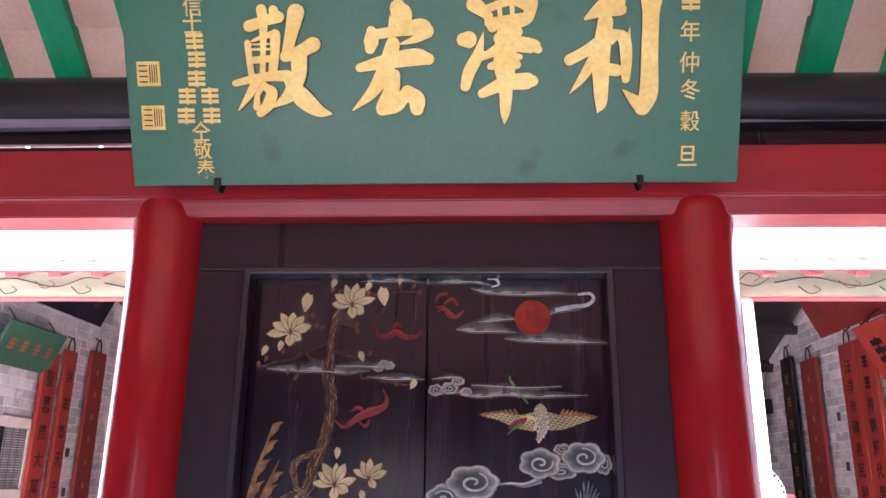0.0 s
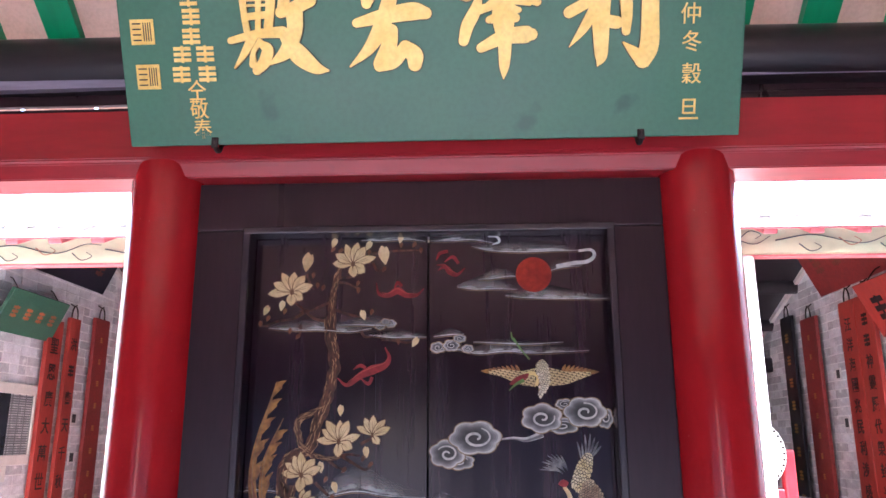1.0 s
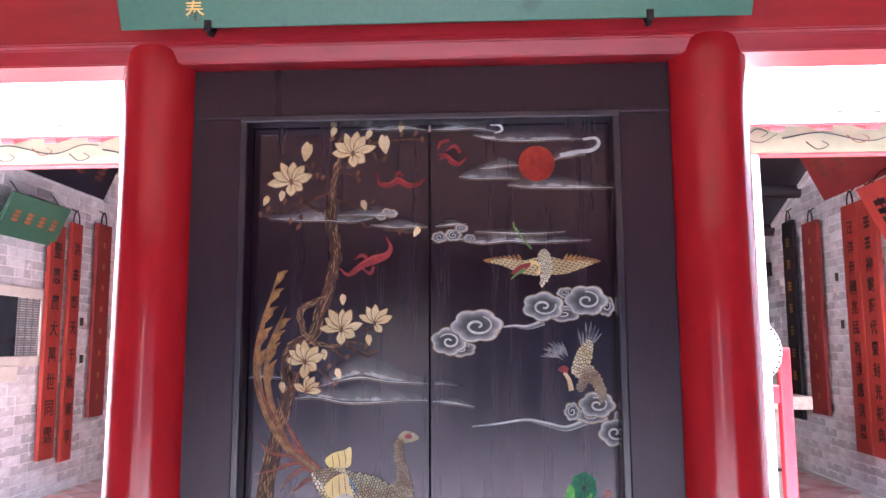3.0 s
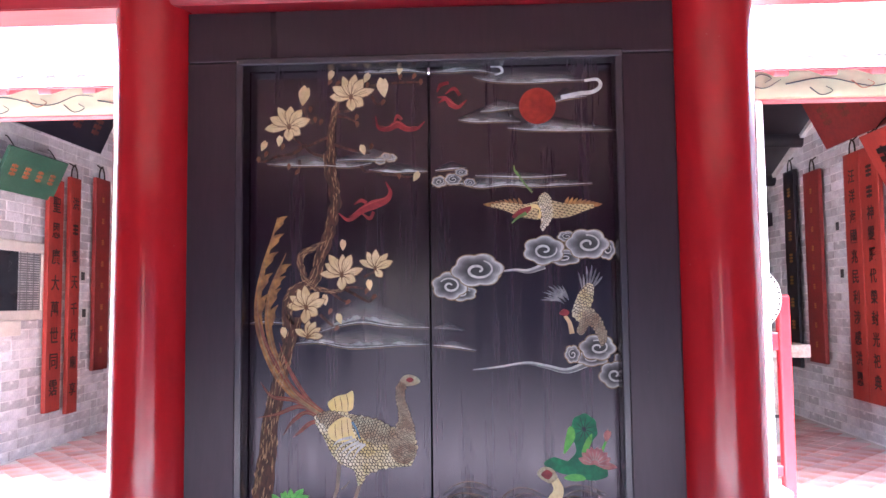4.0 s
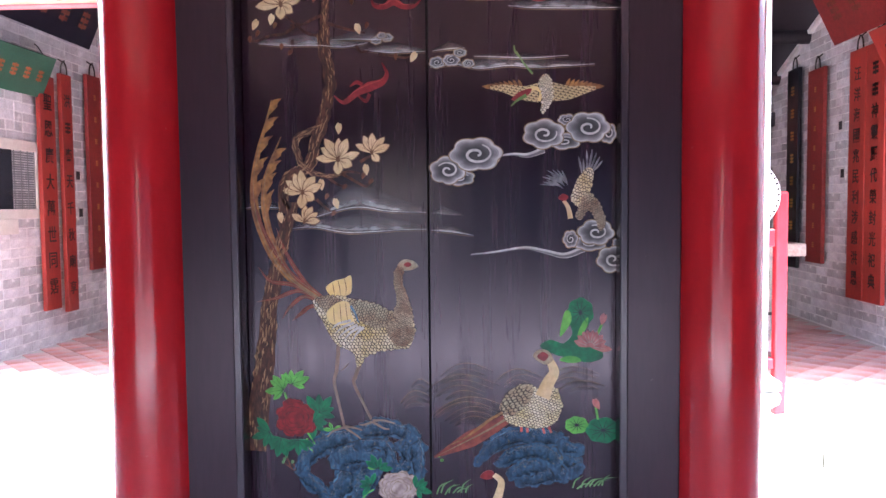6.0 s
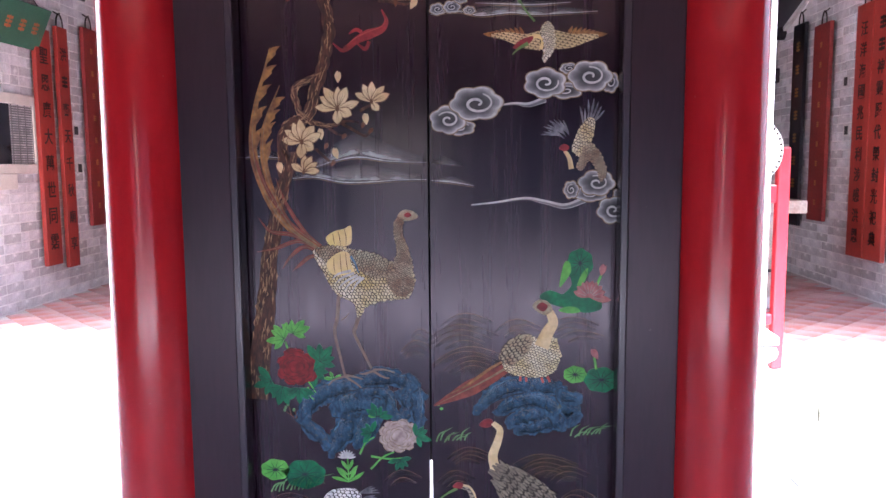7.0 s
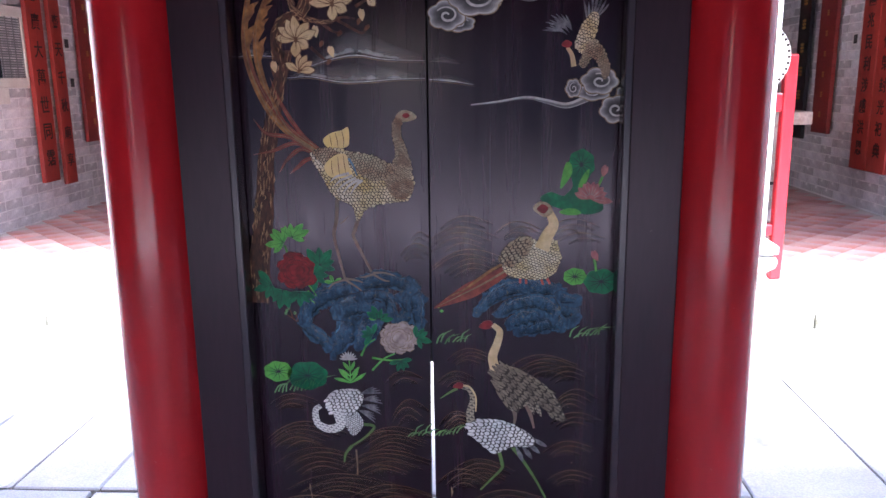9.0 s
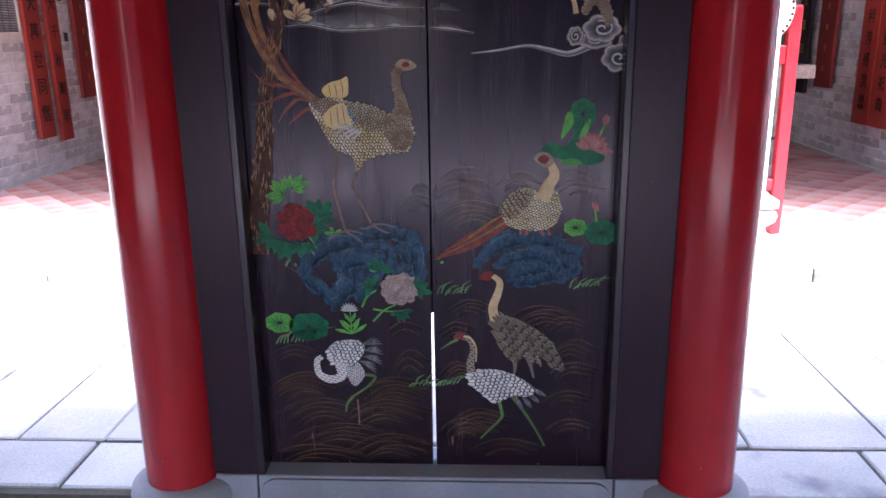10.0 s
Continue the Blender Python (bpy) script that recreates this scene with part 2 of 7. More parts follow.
def letter(char, w, h, depth, fatten=0.0, bevel=0.0):
    """One character of the built-in font as a bmesh, fitted to w x h, centred, standing in x-z, its face towards -y."""
    c = bpy.data.curves.new("letter", "FONT")
    c.body, c.size, c.extrude, c.offset, c.bevel_depth, c.bevel_resolution = char, 1.0, 0.05, fatten, bevel, 1
    c.resolution_u = 6
    ob = bpy.data.objects.new("letter", c)
    scene.collection.objects.link(ob)
    dg = bpy.context.evaluated_depsgraph_get()
    me = bpy.data.meshes.new_from_object(ob.evaluated_get(dg))
    b = bmesh.new()
    b.from_mesh(me)
    bpy.data.objects.remove(ob)
    bpy.data.curves.remove(c)
    bpy.data.meshes.remove(me)
    xs, ys, zs = zip(*[v.co[:] for v in b.verts])
    for v in b.verts:
        x = (v.co.x - (min(xs) + max(xs)) / 2) / (max(xs) - min(xs)) * w
        y = (v.co.y - (min(ys) + max(ys)) / 2) / (max(ys) - min(ys)) * h
        z = (v.co.z - min(zs)) / (max(zs) - min(zs)) * depth
        v.co = (x, -z, y)
    return b


def bars(w, h, depth, n=3):
    """Plain bars in the place of a character, standing in x-z."""
    b = None
    for i in range(n):
        z = h * ((i + 0.5) / n - 0.5)
        b = box(-w / 2, w / 2, -depth, 0, z - h * 0.16 / n * 2, z + h * 0.16 / n * 2, 0, b)
    return box(-w * 0.07, w * 0.07, -depth * 0.9, 0, -h / 2, h / 2, 0, b)


# ---- the hall in which the camera stands ----
whole("floor", box(-5.2, 5.2, -4.2, 2.43, -0.2, -0.035), M["hall_floor"], "hall floor before the screen door, pale pinkish to brighten its reflection", "floor", "structure")
# side walls added out of view to hold the light in
whole("wall_west", box(-5.4, -5.2, -4.2, 2.9, -0.2, 6.2), M["hall_wall"], "unseen plain side wall added to close the hall, darkened against reflections", "wall", "structure")
whole("wall_east", box(5.2, 5.4, -4.2, 2.9, -0.2, 6.2), M["hall_wall"], "unseen plain side wall added to close the hall, darkened against reflections", "wall", "structure")
# added wall behind the camera; bay sized for the light and the door's glow
OPENINGS = [(-3.1, 2.9, 2.05)]
b, x = None, -5.4
for x0, x1, top in OPENINGS:
    b = box(x, x0, -4.4, -4.2, -0.2, 6.2, 0, b)
    b = box(x0, x1, -4.4, -4.2, top, 6.2, 0, b)
    x = x1
b = box(x, 5.4, -4.4, -4.2, -0.2, 6.2, 0, b)
whole("wall_south", b, M["hall_wall"], "unseen front wall added with one wide bay to let light in", "wall", "structure")
# added, never in view: dims the door's reflection, the gap leaves a bright patch
whole("wall_street", box(-1.1, 9.0, -14.3, -14.0, -0.25, 2.8, 0, box(-11.0, -2.5, -14.3, -14.0, -0.25, 2.8)), M["lane_wall"], "unseen grey wall added to shape the door's reflection, with a gap", "wall", "structure")
whole("ground", box(-60, 60, -60, 60, -0.5, -0.22), M["lane"], "unseen ground outside, darkened to dim its reflection in the door", "ground", "structure")

# roof over the hall: green rafters under rows of pale clay tiles, both slopes
SL = 0.75
EAVE_Y, EAVE_Z = 2.72, 3.0325
RIDGE_Y = -0.7
RAFTER0, PITCH = -1.340, 0.3013


def roof_z(y):
    return EAVE_Z + SL * (EAVE_Y - y) if y > RIDGE_Y else EAVE_Z + SL * (EAVE_Y - RIDGE_Y) - SL * (RIDGE_Y - y)


rng = random.Random(3)
b = bmesh.new()
for i in range(-13, 23):
    xc = RAFTER0 + PITCH * (i - 0.5)
    y = EAVE_Y + 0.05
    while y > RIDGE_Y:
        # one clay tile, bowed, each overlapping the next lower one
        d, half = 0.235, PITCH / 2 - 0.012
        off = rng.uniform(-0.006, 0.006)
        rows = []
        for a in (0, 1):
            yy = y - a * d
            zz = roof_z(yy) + 0.075 + (0.0 if a else -0.034) + off
            sag = 0.010
            rows.append([b.verts.new((xc + half * u, yy + 0.02 * (1 - u * u) * (1 - a), zz - sag * (1 - u * u))) for u in (-1, -0.5, 0, 0.5, 1)])
            rows.append([b.verts.new((v.co.x, v.co.y, v.co.z + 0.018)) for v in rows[-1]])
        lo0, hi0, lo1, hi1 = rows
        for k in range(4):
            b.faces.new((lo0[k], lo0[k + 1], lo1[k + 1], lo1[k]))
            b.faces.new((hi0[k], hi1[k], hi1[k + 1], hi0[k + 1]))
            b.faces.new((lo0[k], hi0[k], hi0[k + 1], lo0[k + 1]))
        y -= 0.22
whole("ceiling", b, M["roof_clay"], "underside of roof, rows of pale pinkish clay tiles", "ceiling", "structure")
b = extrude_profile([(EAVE_Y, EAVE_Z + 0.11), (RIDGE_Y, roof_z(RIDGE_Y) + 0.11), (-4.6, roof_z(-4.6) + 0.11), (-4.6, roof_z(-4.6) + 0.2), (RIDGE_Y, roof_z(RIDGE_Y) + 0.2), (EAVE_Y, EAVE_Z + 0.2)], -5.6, 5.6)
whole("roof", b, M["roof_clay"], "pale clay roof over the hall", "roof", "structure")
raft = None
for i in range(-13, 23):
    if abs(RAFTER0 + PITCH * i) > 5.1:
        continue
    b = bmesh.new()
    h = 0.075
    w = 0.060
    prof = [(EAVE_Y - 0.05, EAVE_Z + 0.04), (RIDGE_Y, roof_z(RIDGE_Y)), (RIDGE_Y, roof_z(RIDGE_Y) + h), (EAVE_Y - 0.05, EAVE_Z + 0.04 + h)]
    if raft is None:
        b = extrude_profile(prof, -w, w)
        raft = whole("rafter", b, M["rafter"], "bright green painted roof rafter", "rafter", group="rafters under the hall roof")
        raft.location.x = RAFTER0 + PITCH * i
    else:
        copy_thing(raft, Matrix.Translation((RAFTER0 + PITCH * i, 0, 0)))

# dark log purlin, a strip for its lit underside, boards under it, and the long red beam
LOG_Y, LOG_Z, LOG_R = 2.47, 3.092, 0.110
b = lathe([(LOG_R * 0.98, -5.2), (LOG_R, -2), (LOG_R * 1.01, 0), (LOG_R, 2), (LOG_R * 0.98, 5.2)], 40, None, Matrix.Translation((0, LOG_Y, LOG_Z)) @ Matrix.Rotation(radians(90.4), 4, "Y"))
whole("roof_purlin", b, M["log"], "dark brown round log purlin under the rafters", "purlin", smooth=True)
# added strip: its lilac colour paints the courtyard light on the log's underside
b = extrude_profile([(2.392, 3.022), (2.40, 3.03), (2.47, 3.03), (2.50, 2.992), (2.408, 2.992)], -5.2, 5.2)
bmesh.ops.subdivide_edges(b, edges=[e for e in b.edges if abs(e.verts[0].co.x - e.verts[1].co.x) > 1], cuts=120)
for v in b.verts:
    v.co.z += 0.004 * noise.noise(Vector((v.co.x * 3.1, v.co.y * 40, v.co.z * 40)))
b.transform(Matrix.Rotation(radians(0.15), 4, "Y"))
whole("purlin_highlight", b, M["batten"], "lilac-grey strip standing for the lit underside of the log purlin", "batten")
b = box(-5.2, 5.2, 2.452, 2.474, 2.951, 2.99, 0.002)
whole("purlin_board", b, M["dark"], "dark brown board below the log purlin", "board")
b = box(-5.2, 5.2, 2.45, 2.472, 2.852, 2.936, 0.002)
whole("beam_rail", b, M["dark"], "dark rail on top of the red beam", "rail")
b = box(0.0, 5.2, 2.456, 2.47, 2.937, 2.950)
whole("filler_strip", b, M["dark"], "dark filler strip closing the slit over the beam", "strip")
b = extrude_profile([(2.285, 2.682), (2.285, 2.85), (2.465, 2.85), (2.465, 2.6255), (2.318, 2.6255), (2.303, 2.674)], -5.2, 5.2)
bmesh.ops.bevel(b, geom=b.edges[:], offset=0.004, segments=2, affect="EDGES")
whole("cross_beam", b, M["red_beam"], "long red lacquered beam across the columns", "beam")

# red columns on round stone plinths
COL_Y, COL_R = 2.41, 0.126
for x in (-0.868, 0.872):
    c = thing("red_column", "glossy red lacquered round column on a grey stone plinth", "column", (x, COL_Y, 0), "columns beside the screen door")
    part("shaft", lathe([(COL_R, 0.10), (COL_R * 1.005, 0.5), (COL_R, 1.4), (COL_R * 0.985, 2.68)], 64), M["red"], c, smooth=True)
    part("plinth", lathe([(0.165, -0.04), (0.178, 0.02), (0.183, 0.05), (0.176, 0.08), (0.150, 0.10), (0.10, 0.102)], 48), M["plinth"], c, "round grey stone plinth", smooth=True)

# stone threshold
th = thing("threshold", "blue-grey stone threshold with a raised panel, between the columns", "threshold", (0, 0, 0), kind="structure")
for x0, x1 in ((-0.745, -0.602), (-0.598, 0.598), (0.602, 0.745)):
    part("stone", box(x0, x1, 2.362, 2.56, -0.05, 0.117, 0.006), M["threshold"], th)
b = bmesh.new()
pts = [(-0.62, -0.02), (0.62, -0.02)]
for k in range(9):
    a = math.pi / 2 * k / 8
    pts.append((0.53 + 0.06 * math.cos(a) , 0.05 + 0.058 * math.sin(a)))
for k in range(9):
    a = math.pi / 2 * k / 8
    pts.append((-0.53 - 0.06 * math.sin(a), 0.05 + 0.058 * math.cos(a)))
f0 = [b.verts.new((x, 2.350, z)) for x, z in pts]
f1 = [b.verts.new((x, 2.364, z)) for x, z in pts]
b.faces.new(f0)
for i in range(len(pts)):
    b.faces.new((f0[i], f0[(i + 1) % len(pts)], f1[(i + 1) % len(pts)], f1[i]))
part("raised_panel", b, M["threshold"], th)

# door frame of dark lacquer
FX, PX, FZ, PZ, FY, DY = 0.752, 0.586, 2.618, 2.458, 2.37, 2.44
fr = thing("door_frame", "dark brown lacquered wooden door frame between the red columns", "door frame", (0, 0, 0), kind="structure")
for s in (-1, 1):
    xs = sorted((s * FX, s * PX))
    part("jamb", box(xs[0], xs[1], FY, 2.53, 0.118, PZ, 0.004), M["dark"], fr)
    xs = sorted((s * (PX - 0.014), s * (PX + 0.012)))
    part("bead", box(xs[0], xs[1], FY - 0.007, 2.435, 0.118, PZ + 0.012, 0.006, seg=3), M["bead"], fr)
part("head", box(-FX, FX, FY - 0.001, 2.53, PZ + 0.001, FZ, 0.004), M["dark"], fr)
part("head_bead", box(-PX - 0.012, PX + 0.012, FY - 0.008, 2.435, PZ - 0.014, PZ + 0.012, 0.006, seg=3), M["bead"], fr)
whole("lintel_fillet", box(-FX, FX, 2.385, 2.53, FZ + 0.002, 2.6245), M["red_beam"], "thin red fillet over the dark door frame", "trim", "structure")


# two door leaves, with a slit between them that widens downwards
def leaf(name, s):
    d = thing(name, "dark lacquered door leaf painted with a garden scene, closed", "door", (0, DY, 0), kind="structure")
    b = bmesh.new()
    top, bot = PZ - 0.004, 0.121
    inner = [(0.0036, top), (0.0034, 0.72), (0.0055, 0.45), (0.0065, bot)]
    out = [(PX - 0.004, bot), (PX - 0.004, top)]
    ring = [(s * x, z) for x, z in inner + out]
    a = [b.verts.new((x, 0, z)) for x, z in ring]
    c = [b.verts.new((x, 0.045, z)) for x, z in ring]
    b.faces.new(a)
    b.faces.new(c[::-1])
    for i in range(len(ring)):
        b.faces.new((a[i], a[(i + 1) % len(ring)], c[(i + 1) % len(ring)], c[i]))
    part("board", b, M["panel"], d, "dark purplish lacquered board")
    return d


leaf_left = leaf("door_1", -1)
leaf_right = leaf("door_2", 1)
# unseen strips added behind the slit to keep daylight out of its upper part
part("slit_light_block", box(-0.05, -0.004, 0.047, 0.06, 0.64, 2.44), M["dark"], leaf_left)
b = box(0.002, 0.05, 0.047, 0.06, 0.70, 2.44)
part("slit_light_block", b, M["dark"], leaf_right)
part("slit_backing", box(-0.0038, 0.02, 0.0462, 0.0468, 0.66, 2.44), M["dark_hall"], leaf_right)

# ---- hanging sign over the door ----
SIGN = pose(0.02, 2.18, 2.68, 25.8)
SW, SH = 0.928, 0.80
sign = thing("hanging_sign", "green wooden sign with gold characters, leaning forward on the red beam", "sign", m=SIGN)
part("board", box(-SW, SW, 0, 0.035, 0, SH, 0.004), M["sign"], sign)


def sign_char(char, u, v, w, h, depth):
    """A small raised character in a brush-like weight."""
    b = letter(char, w, h, depth, 0.003)
    b.transform(Matrix.Translation((u, 0, v)))
    part("character", b, M["gold"], sign, "small raised gold character")


def sign_bars(u, v, w, h):
    b = bars(w, h, 0.004)
    b.transform(Matrix.Translation((u, 0, v)))
    part("character", b, M["gold"], sign, "raised gold bars")


def brush(b, points, depth, grow=0.0, rough=0.0):
    """One brush stroke in relief with round or ragged ends, through (x, z, width) in mm on a face."""
    line = spline([(x / 1000, z / 1000, w / 2000 + grow) for x, z, w in points], 10 if rough else 6)
    k = len(line) - 1
    left, right = [], []
    for i, q in enumerate(line):
        d = (line[min(i + 1, k)] - line[max(i - 1, 0)]).to_2d().normalized()
        n = Vector((-d.y, d.x)) * max(q.z, 0.0006)
        left.append(q.to_2d() + n)
        right.append(q.to_2d() - n)

    def cap(c, start):
        rad = start - c.to_2d()
        return [c.to_2d() + Matrix.Rotation(-math.pi * j / 6, 2) @ rad for j in range(1, 6)]

    ring = left + cap(line[-1], left[-1]) + right[::-1] + cap(line[0], right[0])
    if rough:
        ring = [q + rough * (noise.noise_vector(Vector((q.x * 60, q.y * 60, depth * 900))) + 0.5 * noise.noise_vector(Vector((q.x * 190, q.y * 190, depth * 900)))).to_2d() for q in ring]
    top = [b.verts.new((q.x, -depth, q.y)) for q in ring]
    low = [b.verts.new((q.x, 0.0, q.y)) for q in ring]
    b.faces.new(top)
    for i in range(len(ring)):
        b.faces.new((top[i], top[(i + 1) % len(ring)], low[(i + 1) % len(ring)], low[i]))


def brushed_character(*halves):
    """A carved gilt character written with a broad brush, in a dark rim for outline and shadow."""
    b, o = bmesh.new(), bmesh.new()
    for i, points in enumerate(p for half in halves for p in half):
        brush(b, points, 0.0085 + 0.00022 * i)
        brush(o, points, 0.0022 + 0.00005 * i, 0.0022)
    c = part("character", b, M["gold"], sign, "raised gold brush-written character")
    part("contour", o, M["contour"], c, "thin dark rim, outline and edge shadow in one")


FU_LEFT = [
    [(-538, 477, 34), (-491, 492, 30), (-448, 503, 35)],
    [(-498, 524, 32), (-495, 477, 26), (-498, 407, 17), (-503, 338, 17)],
    [(-462, 522, 29), (-461, 500, 27)],
    [(-544, 428, 20), (-541, 379, 19), (-536, 335, 20)],
    [(-529, 434, 8), (-491, 448, 15), (-464, 453, 23)],
    [(-460, 451, 33), (-462, 402, 27), (-471, 346, 27)],
    [(-535, 424, 6), (-498, 424, 6), (-460, 425, 6)],
    [(-536, 409, 7), (-499, 409, 8), (-461, 410, 7)],
    [(-535, 377, 20), (-500, 380, 21), (-466, 382, 20)]]
FU_RIGHT = [
    [(-587, 310, 20), (-506, 327, 26), (-428, 331, 34)],
    [(-519, 320, 30), (-547, 274, 22), (-580, 230, 5)],
    [(-493, 297, 23), (-477, 280, 35), (-490, 245, 35), (-514, 221, 26)],
    [(-499, 306, 17), (-521, 274, 15), (-524, 239, 23)],
    [(-394, 514, 51), (-410, 454, 38), (-428, 387, 30)],
    [(-431, 387, 33), (-387, 400, 37), (-345, 421, 44)],
    [(-390, 384, 50), (-393, 332, 46), (-422, 274, 41), (-471, 240, 8)],
    [(-431, 326, 23), (-387, 268, 56), (-336, 226, 38), (-298, 216, 7)]]
HONG = [
    [(-89, 522, 50), (-81, 502, 68), (-92, 470, 56)],
    [(-170, 458, 28), (-171, 427, 44), (-175, 406, 31)],
    [(-160, 447, 29), (-85, 458, 34), (-22, 467, 49), (2, 455, 30)],
    [(-5, 455, 44), (-40, 432, 23), (-82, 419, 6)],
    [(-207, 351, 26), (-128, 368, 42), (-41, 380, 51), (-1, 374, 35)],
    [(-106, 418, 43), (-129, 348, 49), (-171, 279, 35), (-231, 226, 5)],
    [(-103, 328, 36), (-113, 284, 46), (-141, 232, 41)],
    [(-143, 226, 34), (-102, 241, 46), (-70, 272, 37)],
    [(-64, 278, 41), (-38, 255, 51), (-37, 229, 42)]]
ZE_TOP = [
    [(133, 528, 41), (148, 521, 42), (179, 495, 26)],
    [(173, 515, 23), (245, 538, 28), (299, 529, 50)],
    [(173, 498, 23), (190, 463, 31)],
    [(305, 523, 35), (291, 486, 33), (256, 463, 15)],
    [(179, 476, 27), (239, 481, 33), (285, 489, 29)],
    [(210, 521, 14), (214, 486, 14)],
    [(247, 527, 14), (249, 492, 14)],
    [(207, 431, 29), (239, 451, 41), (262, 448, 35)],
    [(186, 390, 26), (244, 413, 44), (308, 407, 42), (325, 397, 24)]]
ZE_BOTTOM = [
    [(184, 350, 20), (227, 358, 41), (262, 354, 26)],
    [(244, 376, 41), (272, 376, 16)],
    [(233, 469, 52), (227, 399, 64), (227, 347, 64), (230, 306, 49)],
    [(160, 271, 28), (227, 300, 42), (291, 306, 49), (309, 306, 35)],
    [(230, 312, 42), (230, 260, 38), (228, 213, 28), (226, 180, 3)],
    [(103, 428, 39), (119, 428, 50)],
    [(109, 292, 30), (121, 335, 37), (146, 382, 33), (164, 449, 3)],
    [(146, 376, 26), (187, 387, 23)]]
LI = [
    [(553, 528, 51), (514, 513, 51), (464, 484, 12)],
    [(525, 502, 29), (565, 507, 33)],
    [(521, 473, 45), (510, 375, 53), (512, 276, 43), (512, 235, 33), (503, 212, 5)],
    [(418, 365, 33), (469, 392, 34), (532, 430, 50)],
    [(494, 375, 35), (459, 317, 26), (420, 268, 3)],
    [(544, 441, 23), (576, 424, 36), (584, 363, 34), (584, 308, 24)],
    [(517, 340, 35), (557, 333, 36)],
    [(592, 456, 3), (590, 424, 10)],
    [(653, 534, 62), (652, 490, 49), (652, 374, 49), (652, 270, 55), (635, 226, 49)],
    [(635, 223, 41), (608, 249, 30), (577, 276, 5)]]
brushed_character(FU_LEFT, FU_RIGHT)
brushed_character(HONG)
brushed_character(ZE_TOP, ZE_BOTTOM)
brushed_character(LI)
for char, (u, v) in zip("信士仝敬奉年仲冬穀旦", [(-0.709, 0.539), (-0.712, 0.490), (-0.704, 0.168), (-0.702, 0.112), (-0.696, 0.051), (0.769, 0.444), (0.770, 0.355), (0.776, 0.276), (0.779, 0.184), (0.775, 0.080)]):
    sign_char(char, u, v, 0.056, 0.060, 0.004)
for u, v in [(-0.708, 0.437), (-0.704, 0.383), (-0.708, 0.326), (-0.740, 0.274), (-0.747, 0.215), (-0.670, 0.274), (-0.668, 0.215), (0.768, 0.527)]:
    sign_bars(u, v, 0.052, 0.050)
for u, v in [(-0.856, 0.342), (-0.850, 0.210)]:
    b = box(u - 0.036, u + 0.036, -0.004, 0, v - 0.037, v + 0.037, 0.001)
    seal = part("seal", b, M["gold"], sign, "square gold seal")
    for k in range(4):
        zz = v - 0.024 + 0.016 * k
        part("seal_line", box(u - 0.028, u - 0.003, -0.0055, -0.003, zz - 0.002, zz + 0.002), M["ink"], seal)
        part("seal_line", box(u + 0.004 + 0.007 * k, u + 0.0065 + 0.007 * k, -0.0055, -0.003, v - 0.027, v + 0.027), M["ink"], seal)
for x in (-0.640, 0.656):
    hook = thing("iron_hook", "rusty iron hook holding the lower edge of the sign", "hook", (x, 2.20, 2.665))
    b = tube([(0, 0.084, 0.065), (0, 0.035, 0.04), (0, 0.014, 0.012), (0, -0.008, 0.002), (0, -0.026, 0.008), (0, -0.032, 0.028)], 0.0075, None, 10)
    part("shank", b, M["iron"], hook, smooth=True)
    part("tongue", box(-0.011, 0.010, -0.036, -0.028, 0.002, 0.036, 0.003), M["iron"], hook)

# ---- courtyard: granite slabs, kerb, tiled terrace ----
TZ, KY = 0.10, 4.86
WL, WR = -4.72, 4.45
XC = (WL + WR) / 2
ground = whole("courtyard_bed", box(-5.2, 5.2, 2.43, 12.4, -0.2, -0.014), M["bedding"], "dark bedding under the courtyard slabs", "ground", "structure")
court = thing("pavement", "pale granite courtyard slabs, worn and patchy", "pavement", (0, 0, 0), kind="structure")
rng = random.Random(11)


def slab(x0, x1, y0, y1, parent, mat, z=0.0, name="slab"):
    g = 0.009
    b = box(x0 + g * rng.uniform(0.4, 1), x1 - g * rng.uniform(0.4, 1), y0 + g, y1 - g, z - 0.12, z + rng.uniform(-0.004, 0.004), 0.007, seg=1)
    for v in b.verts:
        v.co.x += rng.uniform(-0.003, 0.003)
    return part(name, b, mat, parent)


edges = [-5.2, -4.3, -3.2, -2.3, -1.37, -0.4, 0.55, 1.6, 2.6, 3.5, 4.4, 5.2]
for x0, x1 in zip(edges, edges[1:]):
    slab(x0, x1, 2.455, 2.785, court, M["granite"])
lx = [-2.12 - 0.37 * k for k in range(8, -1, -1)] + [-1.72, -1.36, -1.0, -0.63, -0.27, 0.1, 0.46, 0.82, 1.2] + [1.755, 2.1] + [2.1 + 0.38 * k for k in range(1, 9)]
for x0, x1 in zip(lx, lx[1:]):
    cut = rng.uniform(3.5, 4.3) if abs((x0 + x1) / 2) > 2.2 else None
    if cut:
        slab(x0, x1, 2.79, cut, court, M["granite"])
        slab(x0, x1, cut, KY, court, M["granite"])
    else:
        slab(x0, x1, 2.79, KY, court, M["granite"])
kerb = thing("kerb", "rough granite kerb of the terrace with moss along its foot", "kerb", (0, 0, 0), kind="structure")
edges = [-5.2, -3.9, -2.75, -1.5, -0.2, 1.1, 2.28, 3.4, 5.2]
